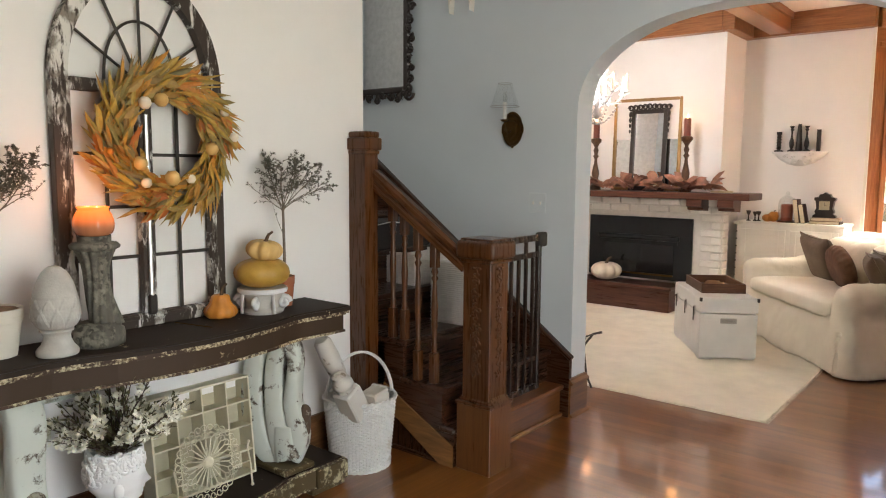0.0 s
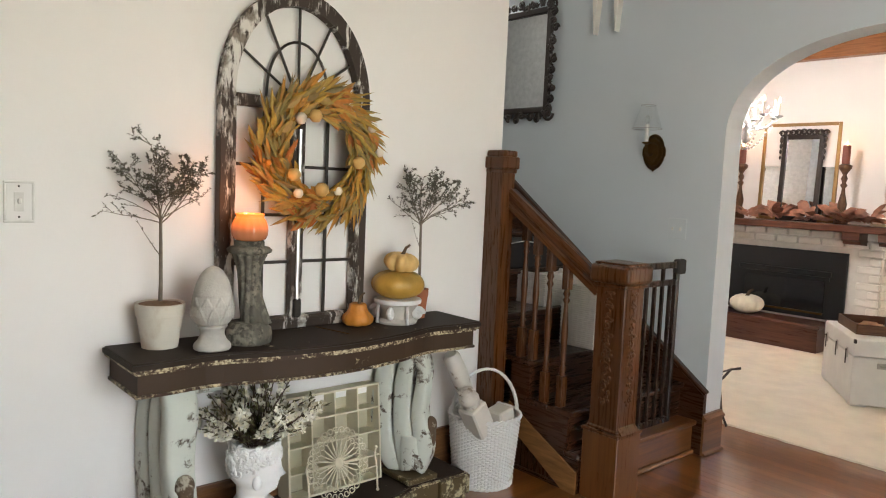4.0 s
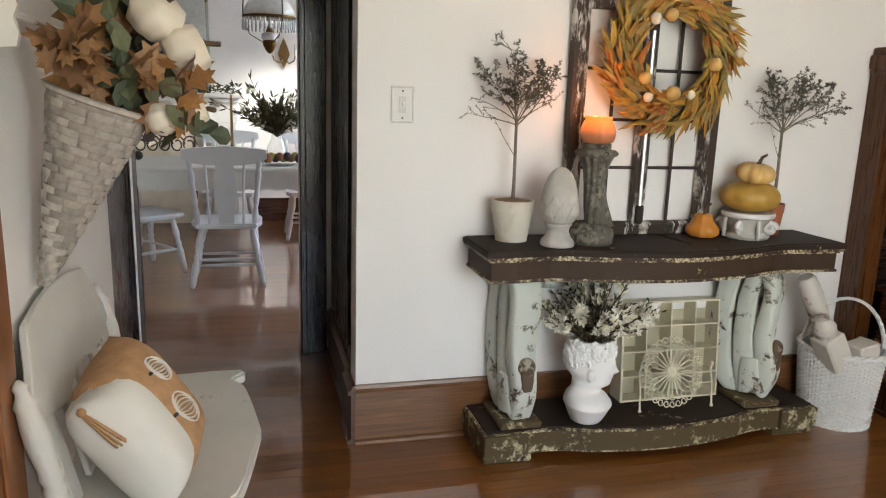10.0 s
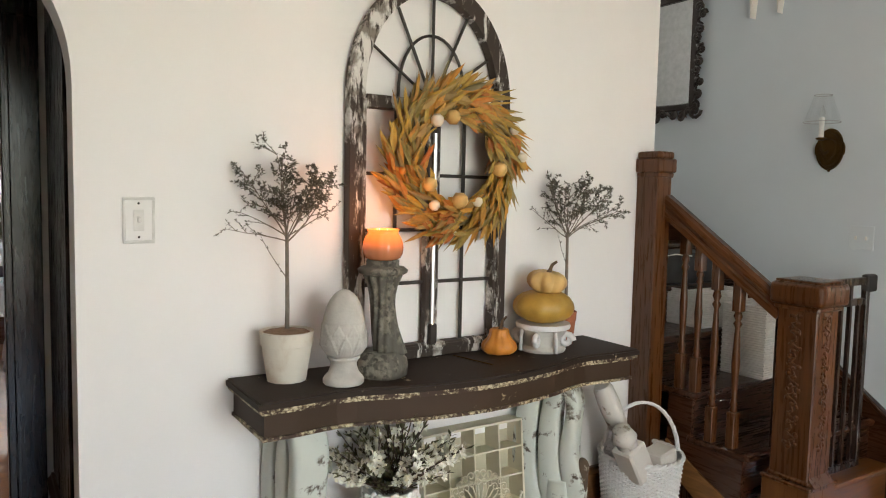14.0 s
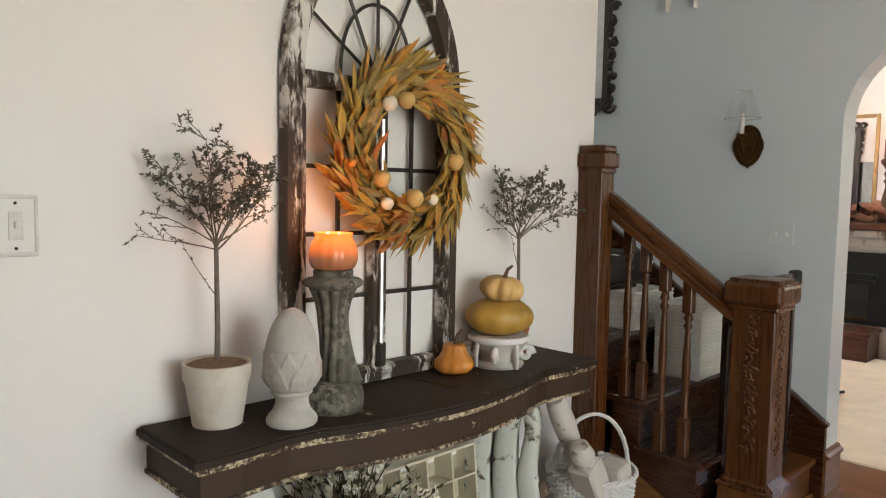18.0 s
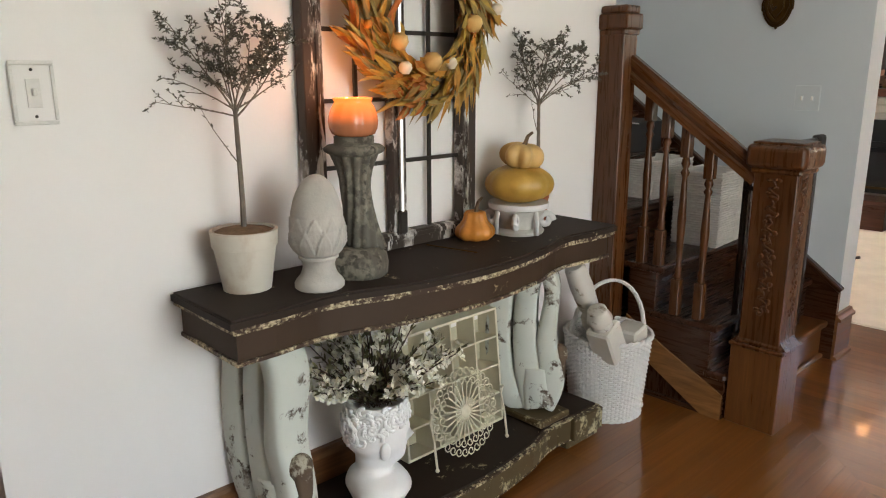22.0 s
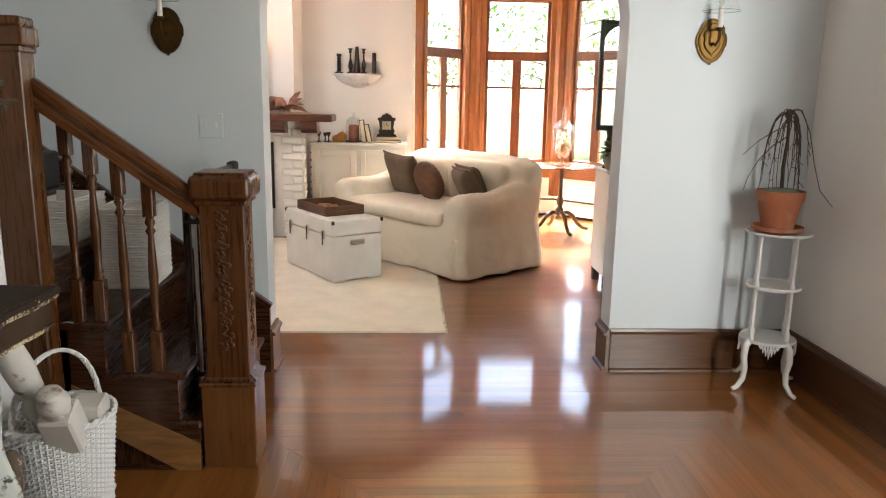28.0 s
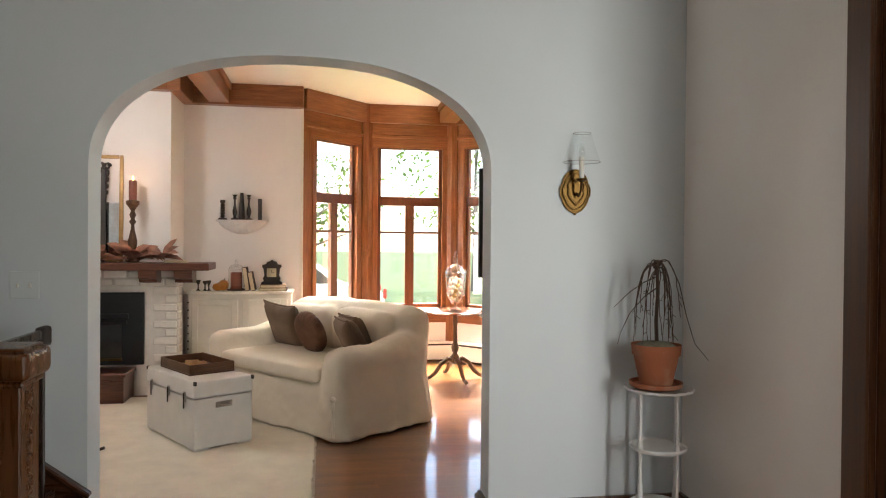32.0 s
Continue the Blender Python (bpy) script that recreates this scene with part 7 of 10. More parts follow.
def cone_basket():
    tip, rim = Vector((-1.803, -0.376, 0.872)), Vector((-1.80, -0.226, 1.298))
    ax = rim - tip
    m = Matrix.Translation(tip) @ ax.to_track_quat('Z', 'Y').to_matrix().to_4x4()
    L, R = ax.length, 0.110
    t = thing("cone_wall_basket", m, "grey woven cone basket of autumn leaves and white pumpkins", "wall basket")
    rows, random_row = 26, random.Random(7)
    for k in range(rows):
        vs, fs = [], []
        s0, s1 = k / rows, (k + 0.96) / rows
        count = 4 + int(9 * s0)
        for i in range(count):
            a0 = 2 * math.pi * (i + 0.5 * (k % 2)) / count + random_row.uniform(-0.04, 0.04)
            wide = 2 * math.pi / count * 0.97
            b = len(vs)
            for c in range(6):
                a = a0 + wide * c / 5
                lift = 0.0055 * math.sin(math.pi * c / 5) - 0.001
                for q, extra in ((s0, 0.0), (0.5 * (s0 + s1), 0.0012), (s1, 0.0)):
                    r = 0.010 + (R - 0.010) * q + lift + extra
                    vs.append((r * math.cos(a), r * math.sin(a), L * q))
            for c in range(5):
                for q in range(2):
                    fs.append((b + 3 * c + q, b + 3 * c + 3 + q, b + 3 * c + 4 + q, b + 3 * c + 1 + q))
        part("split_band", raw_mesh("split_band", vs, fs, CONE, True), CONE, t)
    bm = bmesh.new()
    lathe(bm, [(0.002, 0), (R * 0.5 - 0.006, L * 0.5), (R - 0.008, L), (R - 0.014, L), (0.002, 0.03)], 28)
    part("lining", bm, CONE, t, smooth=True)
    bm = bmesh.new()
    tube(bm, [((R + 0.003) * math.cos(a), (R + 0.003) * math.sin(a), L) for a in [2 * math.pi * i / 40 for i in range(40)]], 0.008, 6, closed=True)
    part("rim", bm, CONE, t, smooth=True)
    part("iron_bracket", bx(-0.045, 0.045, -0.125, -0.112, L - 0.05, L - 0.01), IRON, t)
    inv = m.inverted()
    spots = {"brown_leaves": (((-1.76, -0.262, 1.40), (0.075, 0.045, 0.075), 46), ((-1.75, -0.07, 1.335), (0.06, 0.06, 0.05), 26), ((-1.80, -0.17, 1.40), (0.09, 0.09, 0.10), 26)),
             "green_leaves": (((-1.80, -0.175, 1.545), (0.065, 0.075, 0.075), 46), ((-1.77, -0.150, 1.385), (0.06, 0.06, 0.06), 26), ((-1.74, -0.045, 1.225), (0.03, 0.06, 0.03), 12), ((-1.80, -0.19, 1.47), (0.07, 0.07, 0.08), 20))}
    for name, mat, kind, size, seed in (("brown_leaves", BROWN_LEAF, "m", 0.082, 2), ("green_leaves", GREEN_LEAF, "l", 0.074, 6)):
        random.seed(seed)
        vs, fs = [], []
        for centre, k, count in spots[name]:
            for i in range(count):
                d = Vector((uniform(-1, 1), uniform(-1, 1), uniform(-0.8, 1))).normalized()
                p = inv @ (Vector(centre) + Vector((d.x * k[0], d.y * k[1], d.z * k[2])) * uniform(0.4, 1.0))
                way = inv.to_3x3() @ (d + Vector((uniform(-1, 1), uniform(-1, 1), uniform(-1, 1))) * 0.7)
                up = inv.to_3x3() @ (d + Vector((0.8, 0.3, 0.3)))
                if kind == "m":
                    maple_faces(vs, fs, p, way, up, size * uniform(0.7, 1.2))
                else:
                    leaf_faces(vs, fs, p, way, up, size * uniform(0.7, 1.2), size * uniform(0.55, 0.75), 0.15, 0.15)
        part(name, raw_mesh(name, vs, fs, mat), mat, t)
    for pos, r, h, rot in (((-1.775, -0.125, 1.455), 0.064, 0.098, (-40, 25, 0)), ((-1.760, -0.080, 1.395), 0.062, 0.098, (-65, 20, 20)), ((-1.745, -0.115, 1.255), 0.040, 0.062, (-60, 50, 0)), ((-1.775, -0.045, 1.270), 0.032, 0.055, (-70, 10, 0))):
        bm = bmesh.new()
        prof = [(r * 0.2, 0.0), (r * 0.75, h * 0.06), (r, h * 0.45), (r * 0.78, h * 0.88), (r * 0.15, h * 0.92)]
        lathe(bm, prof, 40, squash=lambda a, z: 1 - 0.09 * abs(math.cos(4 * a)) ** 3)
        pk = part("white_pumpkin", bm, PUMP_WHITE, t, smooth="all", m=inv @ pose(*pos, *rot))
        bm = bmesh.new()
        tube(bm, [(0, 0, h * 0.85), (0.003, 0, h), (0.02, 0.005, h * 1.25)], 0.006, 6)
        part("pumpkin_stem", bm, STEM, pk, smooth=True)


cone_basket()


def bracket_shelf():
    t = thing("scalloped_wall_shelf", pose(0, YL + 0.001, 1.40), "white painted wall shelf with scalloped side boards and a peg rail", "wall shelf")
    o = [(0.0, 0.0), (0.052, 0.004), (0.058, 0.03), (0.050, 0.06), (0.060, 0.085), (0.052, 0.11), (0.066, 0.135), (0.090, 0.14), (0.085, 0.165), (0.096, 0.185), (0.120, 0.18), (0.150, 0.22), (0.185, 0.26), (0.19, 0.33), (0.0, 0.33)]
    for x in (-1.66, -2.16):
        bm = bmesh.new()
        prism(bm, o, "x", x - 0.009, x + 0.009)
        part("side_board", bm, TRIM_WHITE, t)
    part("top_board", bx(-2.20, -1.62, 0.0, 0.205, 0.33, 0.35, bevel=0.003), TRIM_WHITE, t)
    bm = bmesh.new()
    tube(bm, [(-2.16, 0.035, 0.07), (-1.66, 0.035, 0.07)], 0.009, 8)
    part("rod", bm, TRIM_WHITE, t, smooth=True)


bracket_shelf()

# ---------------------------------------------------------------- living room: ceiling beams
def beams():
    for name, dims in (("crown_beam", (-4.6, -2.43, 7.50, 7.62, 2.785, LC)), ("crown_beam", (-2.43, -1.22, 8.13, 8.25, 2.785, LC)), ("crown_beam", (-2.43, -2.31, 7.50, 8.13, 2.785, LC)), ("crown_beam", (-4.6, -4.48, 3.96, 7.5, 2.785, LC)), ("crown_beam", (1.19, 1.5, 8.13, 8.25, 2.785, LC))):
        setting("trim_" + name, bx(*dims, bevel=0.006), OAK_X)
    for x in (-2.06, 0.42):
        bm = bmesh.new()
        box(bm, x - 0.10, x + 0.10, 3.96, 8.13 if x < -1 else 8.9, 2.80, LC, bevel=0.006)
        box(bm, x - 0.125, x + 0.125, 3.96, 8.13 if x < -1 else 8.9, 2.93, LC, bevel=0.004)
        setting("trim_ceiling_beam", bm, OAK_Y)
    bm = bmesh.new()
    box(bm, -4.48, 1.5, 5.9, 6.1, 2.80, LC, bevel=0.006)
    setting("trim_ceiling_beam", bm, OAK_X)


beams()


# ---------------------------------------------------------------- fireplace
FB = 7.42


def fireplace():
    t = thing("fireplace", pose(0, 0, 0), "white painted brick fireplace with a black insert and dark wood mantel", "fireplace", kind="structure")
    part("chimney_breast", bx(-4.6, -2.415, 7.62, 8.25, 0, LC), CREAM_WALL, t)
    back = part("brick_backing", bx(-4.35, -2.315, FB + 0.012, 7.615, 0.0, 1.115), MORTAR, t)
    # bricks, one by one, round the opening
    random.seed(12)
    me = {}
    bw, bh, j = 0.205, 0.066, 0.010
    for row in range(15):
        z0 = 0.004 + row * (bh + j)
        x = -2.315 - (bw / 2 if row % 2 else 0) + (0 if row % 2 else 0)
        x1 = -2.315
        first = True
        while x1 > -4.3:
            w = bw / 2 if (first and row % 2) else bw
            first = False
            x0 = x1 - w
            if not (x1 > -3.74 and x0 < -2.585 and z0 < 0.94) and x0 > -4.34:
                key = round(w, 3)
                if key not in me:
                    me[key] = mesh_of("brick", bx(-w / 2 + 0.004, w / 2 - 0.004, -0.014, 0.014, 0.002, bh - 0.002, bevel=0.006), BRICK)
                part("brick", me[key], BRICK, back, m=pose((x0 + x1) / 2, FB + uniform(-0.002, 0.002), z0, uniform(-0.6, 0.6), uniform(-0.3, 0.3), uniform(-0.8, 0.8)))
            x1 = x0 - j
    # soldier course ends along the side face
    for row in range(15):
        z0 = 0.004 + row * (bh + j)
        key = "side"
        if key not in me:
            me[key] = mesh_of("brick", bx(-0.008, 0.008, -0.08, 0.08, 0.002, bh - 0.002, bevel=0.005), BRICK)
        part("brick", me[key], BRICK, back, m=pose(-2.313 + uniform(-0.002, 0.002), 7.52, z0))
    # insert
    ins = part("insert_surround", bx(-3.735, -2.595, FB - 0.022, FB + 0.006, 0.285, 0.935, bevel=0.004), FIREBOX, t, "black steel insert surround")
    part("insert_hood", bx(-3.62, -2.72, FB - 0.055, FB - 0.022, 0.70, 0.745, bevel=0.006), FIREBOX, ins)
    part("insert_louvre", bx(-3.60, -2.74, FB - 0.034, FB - 0.022, 0.655, 0.69), FIREBOX, ins)
    part("insert_glass", bx(-3.56, -2.78, FB - 0.030, FB - 0.022, 0.34, 0.65), plain("firebox_glass", (0.012, 0.011, 0.011), 0.08), ins, "dark fireplace glass")
    part("insert_sill", bx(-3.56, -2.78, FB - 0.036, FB - 0.022, 0.325, 0.345), BRASS, ins, "thin brass strip")
    # hearth
    bm = bmesh.new()
    box(bm, -3.95, -2.68, 7.06, FB - 0.02, 0.0, 0.235, bevel=0.004)
    h = part("hearth_box", bm, HEARTH, t)
    part("hearth_top", bx(-3.97, -2.66, 7.04, FB - 0.016, 0.235, 0.268, bevel=0.006), HEARTH, h)
    # mantel
    bm = bmesh.new()
    box(bm, -4.25, -2.005, 7.18, 7.615, 1.140, 1.205, bevel=0.006)
    mant = part("mantel_shelf", bm, MANTEL, t, "dark red-brown mantel shelf")
    for x in (-4.12, -2.60, -2.30):
        bm = bmesh.new()
        o = [(7.20, 1.14), (7.20, 1.075), (7.235, 1.06), (7.245, 1.035), (FB + 0.01, 1.02), (FB + 0.01, 1.14)]
        prism(bm, o, "x", x, x + 0.15)
        part("corbel", bm, MANTEL, mant)


fireplace()
pumpkin("white_pumpkin", pose(-3.43, 7.20, 0.268, 0, 0, 20), 0.165, 0.185, PUMP_WHITE, 9, "large white pumpkin on the dark hearth", 0.05)


def framed_mirror(name, m, w, h, fw, mat, glassmat, label, crest=False):
    t = thing(name, m, label, "mirror")
    part("mirror_glass", bx(-w / 2 + fw * 0.8, w / 2 - fw * 0.8, 0.006, 0.012, fw * 0.8, h - fw * 0.8), glassmat, t)
    for dims in ((-w / 2, -w / 2 + fw, -0.012, 0.02, 0, h), (w / 2 - fw, w / 2, -0.012, 0.02, 0, h), (-w / 2 + fw, w / 2 - fw, -0.012, 0.02, 0, fw), (-w / 2 + fw, w / 2 - fw, -0.012, 0.02, h - fw, h)):
        part("frame_bar", bx(*dims, bevel=0.006, segments=2), mat, t)
    if crest:
        for i in range(9):
            s = i / 8 - 0.5
            bm = bmesh.new()
            pts = []
            for k in range(12):
                q = k / 11 * 2.4 * math.pi
                r = 0.032 * (1 - 0.6 * k / 11)
                pts.append((s * w * 1.05 + r * math.cos(q) * (1 if s > 0 else -1), -0.012, h + 0.012 * (1 - abs(s)) * 2 + r * math.sin(q)))
            tube(bm, pts, 0.010, 6)
            part("carved_crest", bm, mat, t, smooth="all")
        for sx in (-1, 1):
            for k in range(4):
                bm = bmesh.new()
                ball(bm, (sx * (w / 2 + 0.012), -0.014, h - 0.05 - 0.06 * k), 0.024 - 0.003 * k, 8, 6, (0.8, 0.6, 1.4))
                part("carved_drop", bm, mat, t, smooth="all")
    return t


framed_mirror("mantel_mirror", pose(-3.21, 7.595, 1.206, -2.0, 0, 0), 0.76, 0.98, 0.035, GILT, MIRROR, "large gilt-framed mirror leaning on the chimney breast")
framed_mirror("carved_mantel_mirror", pose(-3.17, 7.545, 1.206, -3.0, 0, 0), 0.40, 0.86, 0.045, DARKCARVE, MIRROR, "dark carved mirror leaning before a larger one", True)


def candlestick(m, h, label, wood_mat, candle_h=0.16, lit=True, candle_r=0.034, wax=None):
    t = thing("candlestick", m, label, "candlestick")
    bm = bmesh.new()
    k = h / 0.5
    lathe(bm, [(0.052 * k, 0), (0.056 * k, 0.02 * k), (0.034 * k, 0.05 * k), (0.020 * k, 0.07 * k), (0.034 * k, 0.14 * k), (0.036 * k, 0.17 * k), (0.016 * k, 0.26 * k), (0.013 * k, 0.30 * k), (0.028 * k, 0.325 * k), (0.014 * k, 0.345 * k), (0.026 * k, 0.38 * k), (0.014 * k, 0.41 * k), (0.030 * k, 0.44 * k), (0.050 * k, 0.465 * k), (0.052 * k, 0.49 * k), (0.03 * k, h)], 22)
    part("turned_stem", bm, wood_mat, t, smooth="all")
    if candle_h:
        bm = bmesh.new()
        lathe(bm, [(candle_r, h - 0.002), (candle_r, h + candle_h - 0.006), (candle_r * 0.85, h + candle_h)], 20)
        part("candle", bm, wax or WAX_RED, t, "brown-red pillar candle", smooth=True)
    if lit:
        bm = bmesh.new()
        lathe(bm, [(0.002, h + candle_h), (0.007, h + candle_h + 0.012), (0.006, h + candle_h + 0.022), (0.001, h + candle_h + 0.042)], 8)
        part("flame", bm, FLAME, t, smooth="all")
    return t


TURNED = wood("turned_brown_wood", (0.035, 0.014, 0.008), (0.16, 0.075, 0.03), 0.35, (20, 20, 2), 4, 0.3)
for x in (-3.70, -2.70):
    candlestick(pose(x, 7.42, 1.206), 0.56, "turned wooden candlestick with a lit brown candle on the mantel", TURNED, 0.175)
    lamp("candle_light", 'POINT', pose(x, 7.42, 1.97), 0.16, (1.0, 0.40, 0.12), 0.05)


def magnolia_garland():
    random.seed(44)
    for cx, n in ((-3.60, 12), (-3.28, 16), (-2.98, 9), (-2.68, 26), (-2.46, 13)):
        t = thing("magnolia_leaves", pose(cx, 7.38, 1.207), "dried brown magnolia leaf spray on the mantel", "dried leaves", "magnolia leaves on the mantel")
        for i in range(n):
            a = uniform(0, 6.28)
            d = Vector((math.cos(a), math.sin(a) * 0.6 - 0.35, uniform(0.05, 0.9)))
            vs, fs = [], []
            leaf_faces(vs, fs, Vector((uniform(-0.05, 0.05), uniform(-0.05, 0.05), uniform(0.01, 0.06))), d, Vector((uniform(-0.3, 0.3), -0.5, 1)), uniform(0.16, 0.26), uniform(0.08, 0.12), uniform(0.05, 0.3), 0.25)
            part("leaf", raw_mesh("leaf", vs, fs, MAGNOLIA, True), MAGNOLIA, t)


magnolia_garland()
bm = bmesh.new()
box(bm, -0.10, 0.10, -0.06, 0.06, 0, 0.018, bevel=0.003)
single("book", bm, PAPER, "thin pale book lying on the mantel", "book", m=pose(-2.32, 7.38, 1.206, 0, 0, 12))


# ---------------------------------------------------------------- cabinet and shelf beside the fireplace
def cabinet():
    t = thing("built_in_cabinet", pose(0, 0, 0), "white painted built-in cabinet with framed doors and worn edges", "cabinet")
    x0, x1, y0, y1 = -2.30, -1.31, 7.80, 8.245
    part("body", bx(x0 + 0.01, x1 - 0.01, y0 + 0.02, y1, 0.0, 0.885), CABINET, t)
    part("top", bx(x0 - 0.015, x1 + 0.005, y0 - 0.015, y1, 0.885, 0.912, bevel=0.006), CABINET, t)
    for a, b in ((x0 + 0.045, (x0 + x1) / 2 - 0.02), ((x0 + x1) / 2 + 0.02, x1 - 0.045)):
        d = part("door", bx(a, b, y0 + 0.004, y0 + 0.02, 0.08, 0.84, bevel=0.002), CABINET, t)
        for dims in ((a, a + 0.06, y0 - 0.004, y0 + 0.004, 0.08, 0.84), (b - 0.06, b, y0 - 0.004, y0 + 0.004, 0.08, 0.84), (a + 0.06, b - 0.06, y0 - 0.004, y0 + 0.004, 0.08, 0.14), (a + 0.06, b - 0.06, y0 - 0.004, y0 + 0.004, 0.78, 0.84)):
            part("door_frame", bx(*dims, bevel=0.003), CABINET, d)
    for i in range(9):
        part("stud", bx(x0 + 0.004, x0 + 0.016, y0 + 0.012, y0 + 0.022, 0.2 + 0.075 * i, 0.215 + 0.075 * i), IRON, t)


cabinet()
CT = 0.912
for i, (x, h) in enumerate(((-2.22, 0.105), (-2.155, 0.095), (-2.12, 0.10))):
    bm = bmesh.new()
    lathe(bm, [(0.022, 0), (0.020, 0.006), (0.007, 0.014), (0.006, h * 0.55), (0.010, h * 0.6), (0.020, h * 0.8), (0.024, h), (0.018, h), (0.014, h * 0.8)], 16)
    single("goblet", bm, IRON, "small tarnished metal goblet on the cabinet", "goblet", "goblets on the cabinet", m=pose(x, 7.95, CT), smooth="all")
pumpkin("orange_gourd", pose(-2.035, 7.95, CT), 0.052, 0.075, PUMP_ORANGE, 8, "small orange gourd on the white cabinet", 0.0)
pumpkin("orange_gourd", pose(-1.985, 7.98, CT), 0.050, 0.105, PUMP_ORANGE, 8, "upright orange gourd on the white cabinet", 0.01)


def cloche():
    t = thing("glass_cloche", pose(-1.86, 7.97, CT), "glass cloche over a brown-red candle on the cabinet", "cloche")
    bm = bmesh.new()
    lathe(bm, [(0.085, 0), (0.092, 0.006), (0.092, 0.014), (0.08, 0.018)], 32)
    part("wooden_base", bm, TURNED, t, smooth=True)
    bm = bmesh.new()
    lathe(bm, [(0.055, 0.018), (0.055, 0.175), (0.045, 0.18)], 24)
    part("candle", bm, plain("pink_brown_wax", (0.36, 0.10, 0.055), 0.5), t, "brown-red pillar candle", smooth=True)
    bm = bmesh.new()
    prof = [(0.080, 0.018), (0.080, 0.19), (0.072, 0.225), (0.05, 0.25), (0.015, 0.262), (0.008, 0.272), (0.018, 0.285), (0.018, 0.298), (0.004, 0.308)]
    lathe(bm, prof, 32)
    part("dome", bm, CLEAR, t, smooth="all")


cloche()
for x, h, tilt in ((-1.745, 0.235, -8), (-1.690, 0.190, -11)):
    b = thing("leaning_book", pose(x, 7.97, CT, 0, tilt, 0), "old dark cloth-bound book leaning on the cabinet", "book", "books on the cabinet")
    part("cover", bx(-0.022, 0.022, -0.075, 0.075, 0.0, h, bevel=0.004), BOOK, b)
    part("page_block", bx(-0.018, 0.018, -0.078, -0.074, 0.006, h - 0.006), PAPER, b)
for k, (w, z) in enumerate(((0.27, 0.0), (0.25, 0.031))):
    b = thing("lying_book", pose(-1.50, 7.96, CT + z, 0, 0, 2 * k), "old tan book lying on the cabinet under a clock", "book", "books on the cabinet")
    part("cover", bx(-w / 2, w / 2, -0.09, 0.09, 0.0, 0.030, bevel=0.004), BOOKTAN if k else BOOK, b)
    part("page_block", bx(-w / 2 + 0.005, w / 2 - 0.005, -0.0935, -0.089, 0.004, 0.026), PAPER, b)


def clock():
    t = thing("mantel_clock", pose(-1.515, 7.96, CT + 0.062), "small black carved mantel clock on a stack of books", "clock")
    bm = bmesh.new()
    prism(bm, [(-0.105, 0), (0.105, 0), (0.10, 0.02), (0.075, 0.035), (0.085, 0.06), (0.070, 0.09), (0.080, 0.16), (0.095, 0.175), (0.09, 0.195), (0.055, 0.20), (0.045, 0.225), (0.02, 0.23), (0.0, 0.245), (-0.02, 0.23), (-0.045, 0.225), (-0.055, 0.20), (-0.09, 0.195), (-0.095, 0.175), (-0.080, 0.16), (-0.070, 0.09), (-0.085, 0.06), (-0.075, 0.035), (-0.10, 0.02)], "y", -0.04, 0.04)
    part("case", bm, DARKCARVE, t)
    part("dial_frame", bx(-0.058, 0.058, -0.048, -0.04, 0.065, 0.170, bevel=0.004), DARKCARVE, t)
    part("dial", bx(-0.046, 0.046, -0.050, -0.047, 0.076, 0.160), plain("aged_dial", (0.42, 0.36, 0.24), 0.4), t, "aged cream dial")
    part("hand", bx(-0.002, 0.002, -0.052, -0.050, 0.118, 0.148), IRON, t)
    part("hand", bx(-0.002, 0.022, -0.052, -0.050, 0.116, 0.120), IRON, t)


clock()


def bracket():
    t = thing("carved_wall_bracket", pose(-1.835, 8.249, 1.62), "white carved half-round wall bracket shelf", "wall shelf")
    bm = bmesh.new()
    prism(bm, [(0.265 * math.cos(a), -0.13 * math.sin(a)) for a in [math.pi * i / 24 for i in range(25)]], "z", -0.018, 0.0)
    part("shelf", bm, CASTIRON_WHITE, t)
    bm = bmesh.new()
    rows = [(0.245, 0.115, -0.018), (0.225, 0.10, -0.05), (0.185, 0.08, -0.085), (0.12, 0.055, -0.120), (0.04, 0.03, -0.145)]
    rings = [[bm.verts.new((a * math.cos(q), -b * math.sin(q), z)) for q in [math.pi * i / 18 for i in range(19)]] for a, b, z in rows]
    for u, v in zip(rings, rings[1:]):
        for i in range(18):
            bm.faces.new((u[i], u[i + 1], v[i + 1], v[i]))
    part("bowl", bm, CASTIRON_WHITE, t, smooth="all")
    random.seed(3)
    for i in range(26):
        q = math.pi * uniform(0.06, 0.94)
        k = uniform(0, 1)
        a, b, z = 0.245 - 0.15 * k, 0.118 - 0.06 * k, -0.035 - 0.09 * k
        bm = bmesh.new()
        s = uniform(0.014, 0.024)
        pts = [(a * math.cos(q) + s * math.cos(p) * (1 - p / 9), -b * math.sin(q) - 0.003, z + s * math.sin(p) * (1 - p / 9)) for p in [0.6 * n for n in range(10)]]
        tube(bm, pts, 0.0055, 5)
        part("carved_curl", bm, CASTIRON_WHITE, t, smooth="all")


